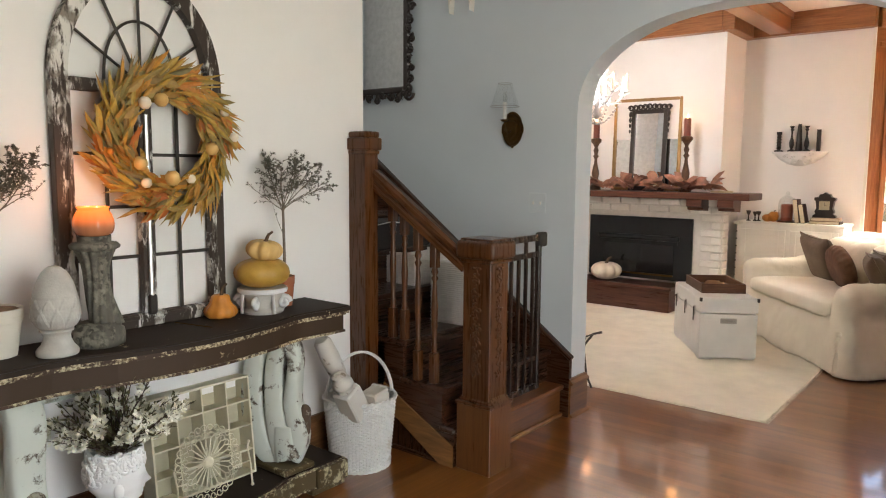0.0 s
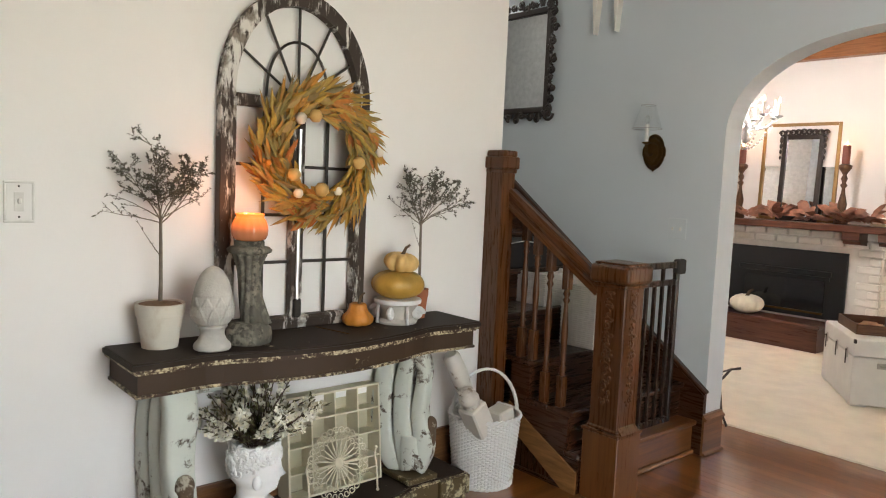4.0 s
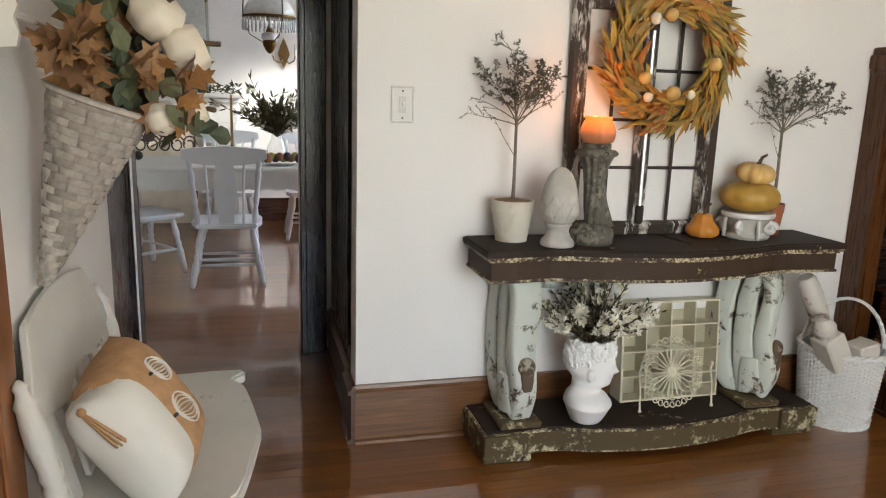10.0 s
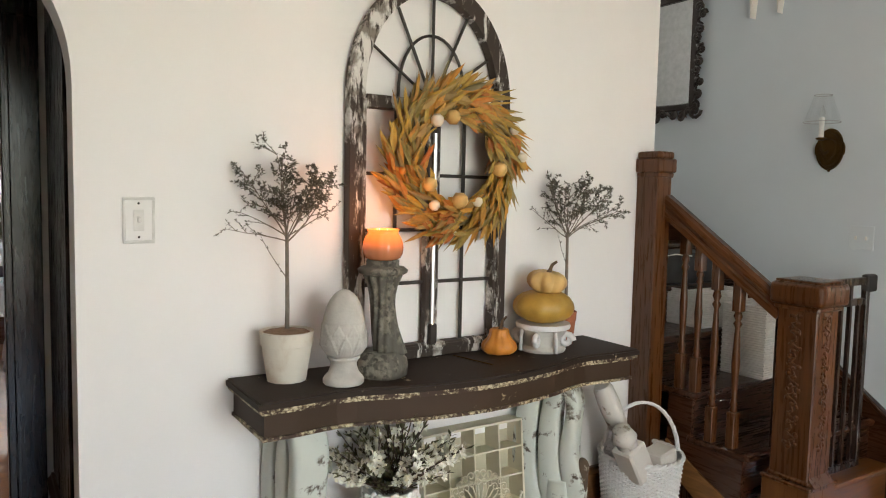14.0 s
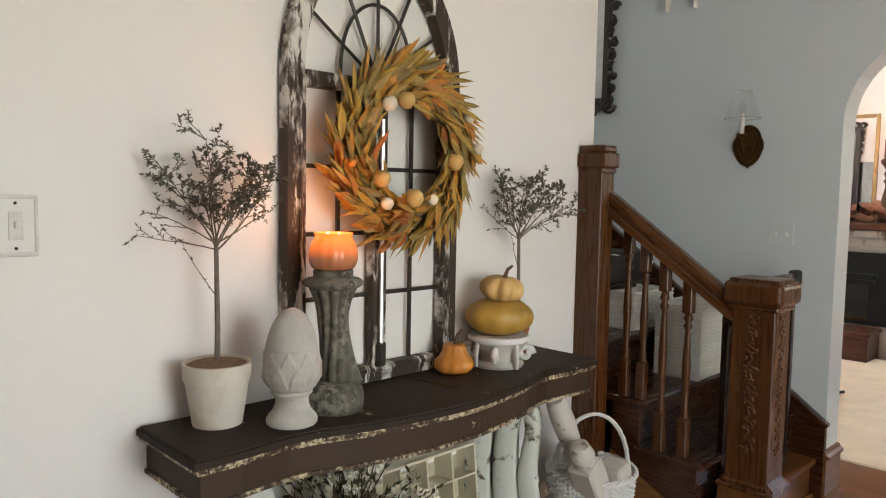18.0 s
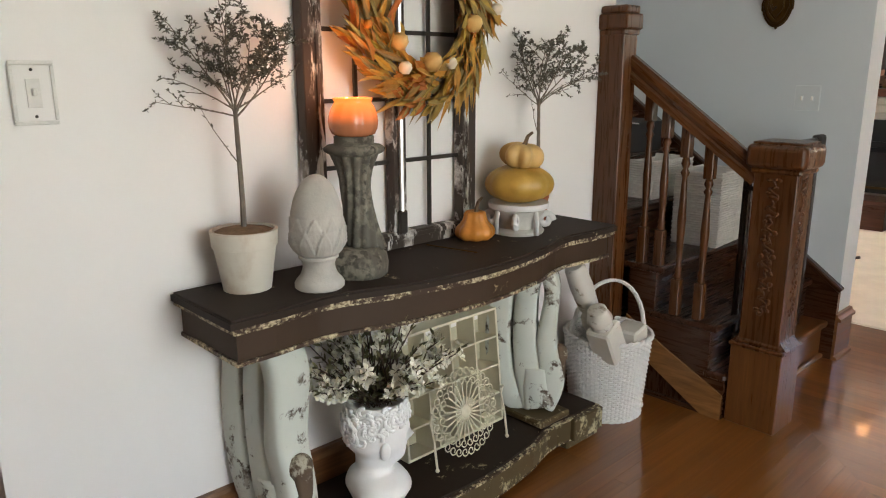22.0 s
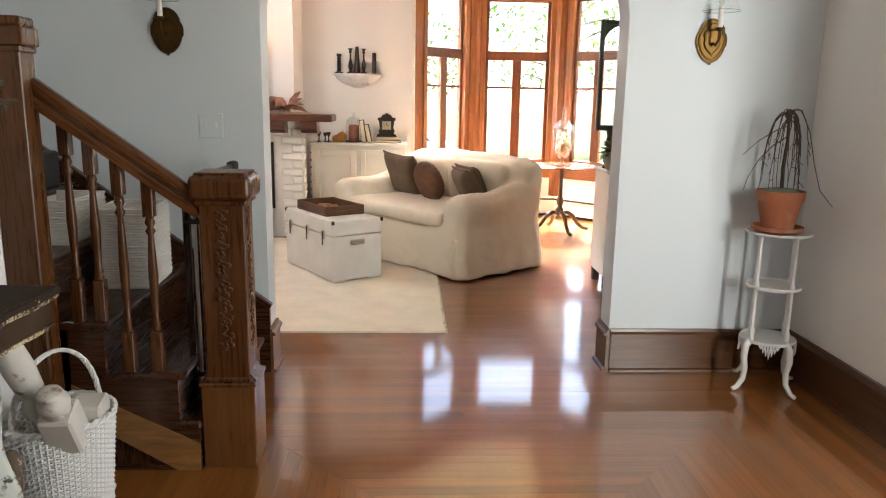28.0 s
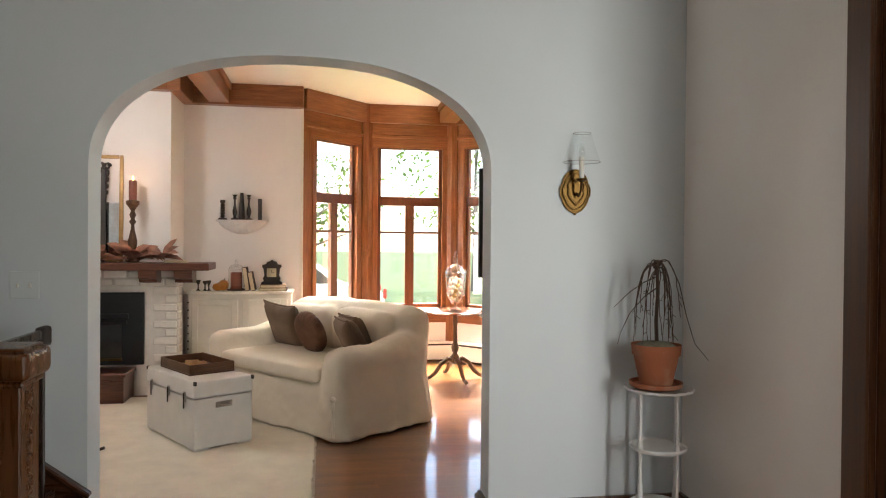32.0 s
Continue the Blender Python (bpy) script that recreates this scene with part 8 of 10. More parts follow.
bracket()
for x, h, kind in ((-2.025, 0.20, "twist"), (-1.905, 0.255, "turn"), (-1.835, 0.275, "cone"), (-1.765, 0.255, "turn"), (-1.655, 0.215, "post")):
    bm = bmesh.new()
    if kind == "twist":
        lathe(bm, [(0.045, 0), (0.045, 0.01), (0.014, 0.02)] + [(0.016 + 0.009 * (k % 2), 0.02 + (h - 0.03) * k / 12) for k in range(1, 12)] + [(0.026, h)], 16)
    elif kind == "turn":
        lathe(bm, [(0.040, 0), (0.040, 0.008), (0.012, 0.025), (0.022, 0.06), (0.024, 0.09), (0.010, 0.15), (0.009, h - 0.05), (0.020, h - 0.035), (0.010, h - 0.025), (0.026, h)], 18)
    elif kind == "cone":
        lathe(bm, [(0.036, 0), (0.034, 0.02), (0.016, h)], 18)
    else:
        lathe(bm, [(0.021, 0), (0.021, h)], 16)
    single("dark_candlestick", bm, DARKCARVE, "dark wooden candle holder on the white wall bracket", "candlestick", "candle holders on the bracket", m=pose(x, 8.19, 1.621), smooth=True)


# ---------------------------------------------------------------- rug, trunk, tray
def rug():
    t = thing("shag_rug", pose(0, 0, 0), "large cream woven rug with a soft fringed edge", "rug")
    bm = bmesh.new()
    o = []
    random.seed(6)
    for (ax, ay), (cx, cy) in (((-3.75, 4.385), (-1.06, 4.385)), ((-1.06, 4.385), (-1.06, 7.3)), ((-1.06, 7.3), (-3.75, 7.3)), ((-3.75, 7.3), (-3.75, 4.385))):
        n = 60
        for i in range(n):
            f = i / n
            w = uniform(-0.006, 0.006)
            o.append((ax + (cx - ax) * f + (w if ax == cx else 0), ay + (cy - ay) * f + (w if ay == cy else 0)))
    prism(bm, o, "z", 0.001, 0.012)
    part("woven_body", bm, RUG, t)
    vs, fs = [], []
    for i in range(900):
        y = uniform(4.39, 7.3)
        leaf_faces(vs, fs, Vector((-1.066, y, 0.006)), Vector((1, uniform(-0.5, 0.5), -0.1)), Vector((0, 0, 1)), uniform(0.015, 0.035), 0.004)
    part("fringe", raw_mesh("fringe", vs, fs, RUG), RUG, t)


rug()


def trunk():
    t = thing("storage_trunk", pose(-1.885, 5.955, 0.012, 0, 0, 33.5), "white painted wooden trunk with brass latches on the rug", "trunk")
    lx, ly = 0.21, 0.405
    part("box", bx(-lx, lx, -ly, ly, 0.012, 0.345, bevel=0.006), TRUNK_WHITE, t)
    part("lid", bx(-lx - 0.003, lx + 0.003, -ly - 0.003, ly + 0.003, 0.352, 0.465, bevel=0.010, segments=2), TRUNK_WHITE, t)
    for sx in (-1, 1):
        for sy in (-1, 1):
            part("foot", bx(sx * lx * 0.72 - 0.05, sx * lx * 0.72 + 0.05, sy * ly * 0.85 - 0.05, sy * ly * 0.85 + 0.05, 0.0, 0.014), TRUNK_WHITE, t)
            part("corner_cap", bx(sx * (lx + 0.004) - 0.016, sx * (lx + 0.004) + 0.0, sy * (ly + 0.0) - 0.02, sy * (ly + 0.0) + 0.004, 0.44, 0.468, bevel=0.003) if sx > 0 else bx(-lx - 0.005, -lx + 0.012, sy * ly - 0.02, sy * ly + 0.004, 0.44, 0.468, bevel=0.003), IRON, t)
    h = part("handle_plate", bx(-0.06, 0.06, -ly - 0.006, -ly, 0.275, 0.315, bevel=0.004), plain("dull_steel", (0.45, 0.43, 0.40), 0.35, 0.8), t, "worn steel handle plate")
    bm = bmesh.new()
    tube(bm, [(-0.04, -ly - 0.006, 0.295), (-0.03, -ly - 0.02, 0.290), (0.03, -ly - 0.02, 0.290), (0.04, -ly - 0.006, 0.295)], 0.007, 6)
    part("handle", bm, MATS["dull_steel"], h, smooth=True)
    for y in (-0.27, 0.0, 0.30):
        l = part("latch", bx(-lx - 0.010, -lx - 0.002, y - 0.018, y + 0.018, 0.315, 0.385, bevel=0.003), MATS["dull_steel"], t)
        part("latch_hook", bx(-lx - 0.016, -lx - 0.009, y - 0.006, y + 0.006, 0.27, 0.375, bevel=0.002), IRON, l)


trunk()


def tray():
    t = thing("wooden_tray", pose(-1.905, 6.02, 0.4785, 0, 0, 33.5), "dark wooden tray box on the white trunk", "tray")
    a, b, h = 0.165, 0.255, 0.072
    part("tray_bottom", bx(-a, a, -b, b, 0, 0.010), TRAY, t)
    for dims in ((-a, a, -b, -b + 0.012, 0.01, h), (-a, a, b - 0.012, b, 0.01, h), (-a, -a + 0.012, -b + 0.012, b - 0.012, 0.01, h), (a - 0.012, a, -b + 0.012, b - 0.012, 0.01, h)):
        part("tray_side", bx(*dims, bevel=0.003), TRAY, t)


tray()
for k, (dx, dy, r) in enumerate(((-0.04, 0.03, 20), (0.03, -0.03, 26))):
    bm = bmesh.new()
    box(bm, -0.05, 0.05, -0.13, 0.13, 0, 0.026, bevel=0.006)
    single("paper_packet", bm, wood("bundle_wood_%d" % k, (0.22, 0.10, 0.04), (0.42, 0.23, 0.10), 0.6, (20, 1, 20), 4, 0), "tan paper packet lying in the wooden tray", "packet", "packets in the tray", m=pose(-1.905 + dx, 6.02 + dy, 0.489 + 0.004, 0, 0, r - 10))


# ---------------------------------------------------------------- slipcovered sofa
def sofa():
    # local x: along the seat, y: from front to back
    ang = 128.5
    org = Vector((-0.93, 5.60, 0.0))
    m = Matrix.Translation(org) @ Matrix.Rotation(radians(ang), 4, 'Z') @ Matrix.Diagonal((1, -1, 1, 1))
    t = thing("slipcovered_sofa", Matrix.Translation(org) @ Matrix.Rotation(radians(ang), 4, 'Z'), "two-seat sofa in a loose cream canvas slipcover with tied corners", "sofa")
    L, D = 1.72, 1.06

    def soft(name, dims, bev, seg=4, lumps=0.006, into=None, taper=None):
        bm = bmesh.new()
        x0, x1, y0, y1, z0, z1 = dims
        box(bm, x0, x1, -y1, -y0, z0, z1)
        bmesh.ops.subdivide_edges(bm, edges=bm.edges[:], cuts=9, use_grid_fill=True)
        c = Vector(((x0 + x1) / 2, -(y0 + y1) / 2, (z0 + z1) / 2))
        h = Vector(((x1 - x0) / 2, (y1 - y0) / 2, (z1 - z0) / 2))
        for v in bm.verts:
            p = v.co - c
            q = Vector((abs(p.x) - (h.x - bev), abs(p.y) - (h.y - bev), abs(p.z) - (h.z - bev) if p.z > 0 or z0 > 0.1 else -1.0))
            o = Vector((max(q.x, 0), max(q.y, 0), max(q.z, 0)))
            if (q.x > 0) + (q.y > 0) + (q.z > 0) > 1:
                k = bev / max(o.length, 1e-6)
                if k < 1:
                    o2 = o * k
                    for i in range(3):
                        if q[i] > 0:
                            p[i] = math.copysign(h[i] - bev + o2[i], p[i])
            v.co = c + p
            nz = noise.noise(v.co * 5.0) * lumps + noise.noise(v.co * 13.0) * lumps * 0.5
            v.co += (v.co - c).normalized() * nz
            if taper:
                taper(v.co)
        if into is None:
            return part(name, bm, CANVAS, t, smooth="all")
        bmesh.ops.recalc_face_normals(bm, faces=bm.faces[:])
        me = bpy.data.meshes.new(name)
        bm.to_mesh(me)
        bm.free()
        into.from_mesh(me)
        bpy.data.meshes.remove(me)

    def hem(co):
        # skirts flare a little and fold towards the floor
        if co.z < 0.40:
            k = (0.40 - co.z) / 0.40
            fold = 0.020 * k * math.sin(co.x * 24 + 1.6 * math.sin(co.x * 7)) * (abs(co.y + D / 2) > D * 0.42) + 0.020 * k * math.sin(co.y * 25 + 1.5 * math.sin(co.y * 8))
            c = Vector((L / 2, -D / 2, 0))
            d = Vector((co.x - c.x, co.y - c.y, 0))
            if d.length > 0.2:
                co.x += d.x / d.length * (0.055 * k + fold)
                co.y += d.y / d.length * (0.055 * k + fold)
    # one loose cover over frame, arms and back
    cover = bmesh.new()
    soft("base", (0.03, L - 0.03, 0.03, D - 0.05, 0.012, 0.42), 0.05, into=cover, taper=hem)

    def arm_lean(co):
        hem(co)
        if co.z > 0.45:
            co.z += 0.20 * max(0.0, (-co.y - 0.42)) * (co.z - 0.45) / 0.2
            co.x += (0.03 if co.x > L / 2 else -0.03) * math.sin(min(1.0, (co.z - 0.45) / 0.2) * math.pi * 0.8)
    soft("arm", (-0.01, 0.25, 0.02, D - 0.08, 0.012, 0.650), 0.118, into=cover, taper=arm_lean, lumps=0.012)
    soft("arm", (L - 0.25, L + 0.01, 0.02, D - 0.08, 0.012, 0.650), 0.118, into=cover, taper=arm_lean, lumps=0.012)

    def lean(co):
        hem(co)
        if co.z > 0.4:
            co.y -= 0.10 * (co.z - 0.4)
            co.z += 0.03 * math.sin(co.x / L * math.pi)
    soft("back", (0.02, L - 0.02, D - 0.32, D - 0.02, 0.012, 0.885), 0.135, into=cover, taper=lean, lumps=0.014)
    for a, b in ((0.20, L / 2 - 0.005), (L / 2 + 0.005, L - 0.20)):
        soft("back_pad", (a, b, D - 0.43, D - 0.20, 0.46, 0.860), 0.11, into=cover, lumps=0.014)
    ob = part("slipcover", cover, CANVAS, t, smooth="all")
    rm = ob.modifiers.new("remesh", 'REMESH')
    rm.mode, rm.voxel_size, rm.use_smooth_shade = 'VOXEL', 0.016, True
    sm = ob.modifiers.new("smooth", 'SMOOTH')
    sm.factor, sm.iterations = 0.5, 10
    tex = bpy.data.textures.new("wrinkles", 'CLOUDS')
    tex.noise_scale, tex.noise_depth = 0.15, 3
    dm = ob.modifiers.new("wrinkle", 'DISPLACE')
    dm.texture, dm.strength, dm.mid_level = tex, 0.024, 0.5
    soft("seat_cushion", (0.22, L - 0.22, -0.01, 0.74, 0.37, 0.515), 0.068, lumps=0.014)
    # corner ties
    for x in (0.0, L):
        for k in range(3):
            bm = bmesh.new()
            s = -1 if x == 0 else 1
            tube(bm, [(x, -0.01, 0.315), (x + s * 0.02, 0.012 + 0.01 * k, 0.27), (x + s * (0.01 + 0.014 * k), 0.02, 0.17), (x + s * 0.02 * k, 0.026, 0.06)], 0.012, 6, flat=0.35)
            part("tie", bm, CANVAS, t, smooth=True)
        bm = bmesh.new()
        ball(bm, (x, 0.0, 0.315), 0.026, 10, 8, (1, 0.8, 0.8))
        part("tie_knot", bm, CANVAS, t, smooth="all")
    return Matrix.Translation(org) @ Matrix.Rotation(radians(ang), 4, 'Z')


SM = sofa()


def square_pillow(m, w, mat, label, ears=True):
    t = thing("throw_pillow", m, label, "pillow", "pillows on the sofa")
    bm = cushion_mesh(w, w, 0.15, 14, 0.30)
    part("pillow", bm, mat, t, smooth="all")
    bm = bmesh.new()
    pts = []
    for (a, b), (c, d) in zip(((-1, -1), (1, -1), (1, 1), (-1, 1)), ((1, -1), (1, 1), (-1, 1), (-1, -1))):
        for i in range(10):
            u, v = a + (c - a) * i / 10, b + (d - b) * i / 10
            pts.append((u * w / 2 * (1 - 0.105 * (1 - v * v)), v * w / 2 * (1 - 0.105 * (1 - u * u)), 0))
    tube(bm, pts, 0.006, 5, closed=True)
    part("piping", bm, mat, t, smooth=True)
    return t


square_pillow(SM @ pose(1.28, -0.52, 0.685, 66, 0, 0) @ pose(0, 0, 0, 0, 0, 4), 0.43, TAUPE, "taupe linen throw pillow with piped edges on the sofa")
square_pillow(SM @ pose(0.40, -0.50, 0.655, 62, 0, -24), 0.36, TAUPE, "smaller taupe linen throw pillow on the sofa arm")
square_pillow(SM @ pose(0.46, -0.60, 0.66, 66, 0, -18), 0.37, TAUPE, "smaller taupe linen throw pillow behind another")


def round_pillow():
    t = thing("round_pillow", SM @ pose(0.86, -0.46, 0.665, 70, 0, -6), "round pleated rust-brown velvet pillow on the sofa", "pillow", "pillows on the sofa")
    bm = bmesh.new()
    prof = [(0.02, 0.045), (0.06, 0.062), (0.12, 0.060), (0.165, 0.042), (0.182, 0.0), (0.165, -0.042), (0.12, -0.06), (0.02, -0.05)]
    lathe(bm, list(reversed(prof)), 96, squash=lambda a, z: 1 + 0.018 * math.cos(24 * a))
    part("pillow", bm, RUST, t, smooth="all")
    bm = bmesh.new()
    ball(bm, (0, 0, 0.05), 0.022, 10, 8, (1, 1, 0.6))
    part("button", bm, RUST, t, smooth="all")


round_pillow()


# ---------------------------------------------------------------- pedestal table and jar
def pedestal_table():
    t = thing("pedestal_table", pose(0.335, 7.86, 0), "round tilt-top pedestal table in polished dark wood by the bay window", "table")
    bm = bmesh.new()
    lathe(bm, [(0.33, 0.690), (0.36, 0.695), (0.362, 0.706), (0.35, 0.712)], 48)
    part("tabletop", bm, wood("polished_top", (0.10, 0.03, 0.014), (0.22, 0.085, 0.035), 0.12, (14, 14, 2), 3, 0.6), t, smooth=True)
    bm = bmesh.new()
    lathe(bm, [(0.038, 0.17), (0.052, 0.20), (0.040, 0.24), (0.022, 0.27), (0.034, 0.30), (0.040, 0.33), (0.024, 0.38), (0.020, 0.55), (0.028, 0.60), (0.024, 0.65), (0.06, 0.69)], 22)
    part("column", bm, TURNED, t, smooth="all")
    for i in range(4):
        a = radians(-80 + 90 * i)
        ca, sa = math.cos(a), math.sin(a)
        bm = bmesh.new()
        tube(bm, [(r * ca, r * sa, z) for r, z in ((0.03, 0.19), (0.08, 0.21), (0.15, 0.165), (0.21, 0.08), (0.27, 0.035), (0.325, 0.02), (0.335, 0.03))], 0.022, 8, taper=lambda s: 1.25 - 0.5 * s)
        part("leg", bm, TURNED, t, smooth="all")


pedestal_table()


SHELL_PINK = plain("pink_brown_shell", (0.42, 0.24, 0.19), 0.5)
JAR_GLASS = glass("jar_glass", (0.97, 0.98, 0.975), gloss=0.95)


def apothecary_jar():
    t = thing("apothecary_jar", pose(0.335, 7.86, 0.712), "tall clear glass apothecary jar of mixed shells and balls", "jar")
    bm = bmesh.new()
    lathe(bm, [(0.062, 0), (0.058, 0.010), (0.018, 0.030), (0.016, 0.055), (0.045, 0.075), (0.095, 0.16), (0.105, 0.37), (0.112, 0.385), (0.108, 0.39), (0.100, 0.37), (0.090, 0.165), (0.04, 0.085)], 32)
    part("jar", bm, JAR_GLASS, t, smooth="all")
    bm = bmesh.new()
    lathe(bm, [(0.114, 0.386), (0.100, 0.41), (0.05, 0.455), (0.020, 0.475), (0.014, 0.49), (0.024, 0.505), (0.020, 0.55), (0.008, 0.61), (0.002, 0.612)], 32)
    part("lid", bm, JAR_GLASS, t, smooth="all")
    for z, r in ((0.386, 0.113), (0.345, 0.106), (0.165, 0.097), (0.41, 0.101)):
        bm = bmesh.new()
        tube(bm, [(r * math.cos(q), r * math.sin(q), z) for q in [2 * math.pi * k / 36 for k in range(36)]], 0.0035, 6, closed=True)
        part("rim_ring", bm, JAR_GLASS, t, smooth=True)
    random.seed(4)
    for i in range(34):
        z = 0.105 + 0.0066 * i
        r = 0.068 if z > 0.16 else 0.035
        a = i * 2.4
        bm = bmesh.new()
        ball(bm, (r * math.cos(a) * uniform(0.5, 1), r * math.sin(a) * uniform(0.5, 1), z), uniform(0.022, 0.030), 10, 8)
        part("shell_ball", bm, (PUMP_WHITE, SHELL_PINK, PUMP_WHITE, PUMP_PALE)[i % 4], t, smooth="all")


apothecary_jar()


# ---------------------------------------------------------------- chandelier
def chandelier():
    c = (-2.98, 6.0, 0)
    t = thing("crystal_chandelier", pose(*c), "white crystal chandelier with candle lamps and bead strings", "chandelier")
    bm = bmesh.new()
    tube(bm, [(0, 0, 2.45), (0, 0, LC)], 0.008, 6)
    part("chain", bm, ICE, t)
    bm = bmesh.new()
    lathe(bm, [(0.01, 1.86), (0.05, 1.90), (0.02, 1.96), (0.05, 2.02), (0.015, 2.10), (0.03, 2.3), (0.01, 2.46)], 16)
    part("column", bm, ICE, t, smooth="all")
    for i in range(8):
        a = 2 * math.pi * i / 8 + 0.2
        ca, sa = math.cos(a), math.sin(a)
        bm = bmesh.new()
        tube(bm, [(r * ca, r * sa, z) for r, z in ((0.02, 2.03), (0.10, 1.98), (0.18, 2.0), (0.25, 2.07))], 0.008, 6)
        arm = part("arm", bm, ICE, t, smooth=True)
        bm = bmesh.new()
        lathe(bm, [(0.012, 2.065), (0.035, 2.08), (0.036, 2.085), (0.012, 2.087)], 14, pose(0.25 * ca, 0.25 * sa, 0))
        part("drip_pan", bm, ICE, arm)
        bm = bmesh.new()
        lathe(bm, [(0.010, 2.085), (0.010, 2.185)], 10, pose(0.25 * ca, 0.25 * sa, 0))
        part("candle_sleeve", bm, WAX_WHITE, arm, smooth=True)
        bm = bmesh.new()
        lathe(bm, [(0.004, 2.185), (0.010, 2.20), (0.002, 2.235)], 8, pose(0.25 * ca, 0.25 * sa, 0))
        part("lamp", bm, BULB, arm, smooth="all")
        bm = bmesh.new()
        for k in range(11):
            s = k / 10
            ball(bm, (0.25 * ca * (1 - s) + 0.02 * ca * s, 0.25 * sa * (1 - s) + 0.02 * sa * s, 2.06 - 0.26 * math.sin(math.pi * s * 0.5) + 0.02), 0.009, 6, 5)
        part("bead_string", bm, ICE, t, smooth=True)
        bm = bmesh.new()
        for k in range(9):
            s = k / 8
            ball(bm, (0.25 * ca * (1 - s) + 0.03 * ca * s, 0.25 * sa * (1 - s) + 0.03 * sa * s, 2.10 + 0.28 * s ** 1.6), 0.007, 6, 5)
        part("bead_string", bm, ICE, t, smooth=True)


BULB = glow("warm_bulb", (1.0, 0.62, 0.30), 2.5)
chandelier()
lamp("chandelier_light", 'POINT', pose(-2.98, 6.0, 2.20), 14, (1.0, 0.94, 0.89), 0.12)


# ---------------------------------------------------------------- things just inside the arch
FRAME_GREEN = paint("dark_green_frame", (0.035, 0.045, 0.035), 0.4, 0.1, 8)
TURNED_GLOSS = plain("glossy_turned_wood", (0.05, 0.02, 0.01), 0.15)


def dressing_chest():
    t = thing("dressing_chest", pose(0, 0, 0), "white painted chest carrying a dark framed glass on turned supports", "chest")
    x0, x1, y0, y1 = 0.155, 0.80, 5.40, 5.78
    part("body", bx(x0, x1, y0, y1, 0.10, 0.86, bevel=0.005), CABINET, t)
    part("top", bx(x0 - 0.02, x1 + 0.02, y0 - 0.02, y1, 0.86, 0.885, bevel=0.006), CABINET, t)
    for x in (x0 + 0.01, x1 - 0.06):
        for y in (y0 + 0.01, y1 - 0.06):
            part("foot", bx(x, x + 0.05, y, y + 0.05, 0.0, 0.10), SCREEN_DARK, t)
    for z in (0.18, 0.42, 0.64):
        d = part("drawer", bx(x0 + 0.03, x1 - 0.03, y0 - 0.010, y0, z, z + 0.19, bevel=0.003), CABINET, t)
        part("knob", bx(x0 + 0.14, x0 + 0.17, y0 - 0.035, y0 - 0.01, z + 0.08, z + 0.11, bevel=0.008), GILT, d)
    for x in (0.20, 0.72):
        bm = bmesh.new()
        lathe(bm, [(0.045, 0.885), (0.05, 0.90), (0.022, 0.93), (0.036, 0.97), (0.04, 1.0), (0.02, 1.04), (0.034, 1.075), (0.024, 1.11), (0.03, 1.16)], 14, pose(x, 5.60, 0))
        part("turned_support", bm, TURNED_GLOSS, t, smooth="all")
    mir = part("framed_glass", bx(0.085, 0.118, 5.585, 5.62, 1.16, 1.94, bevel=0.006), FRAME_GREEN, t)
    for dims in ((0.805, 0.84, 5.585, 5.62, 1.16, 1.94), (0.118, 0.805, 5.585, 5.62, 1.16, 1.20), (0.118, 0.805, 5.585, 5.62, 1.91, 1.94)):
        part("frame_bar", bx(*dims, bevel=0.005), FRAME_GREEN, mir)
    # spandrels that give the pane its round head
    for x, sg in ((0.118, 1), (0.805, -1)):
        bm = bmesh.new()
        prism(bm, [(x, 1.912)] + [(x + sg * 0.15 * (1 - math.cos(q)), 1.79 + 0.115 * math.sin(q)) for q in [math.pi / 2 * k / 10 for k in range(10, -1, -1)]], "y", 5.592, 5.613)
        part("spandrel", bm, FRAME_GREEN, mir)
    pane = part("glass_pane", bx(0.112, 0.81, 5.600, 5.604, 1.195, 1.915), PANE, mir)
    pane.visible_shadow = False


dressing_chest()
random.seed(71)
vs, fs = [], []
for i in range(120):
    d = Vector((uniform(-1, 1), uniform(-1, 1), uniform(-0.2, 1))).normalized()
    leaf_faces(vs, fs, Vector((0, 0, 0.12)) + d * 0.05, d, Vector((0, 0, 1)), uniform(0.06, 0.12), 0.03, 0.2, 0.2)
fl = thing("dried_flower_pot", pose(0.21, 5.47, 0.886), "brown woven pot of dried green leaves on a chest", "dried flowers")
bm = bmesh.new()
lathe(bm, [(0.06, 0), (0.085, 0.05), (0.08, 0.12), (0.07, 0.125)], 20)
part("pot", bm, CONE, fl, smooth=True)
part("leaves", raw_mesh("leaves", vs, fs, GREEN_LEAF), GREEN_LEAF, fl)


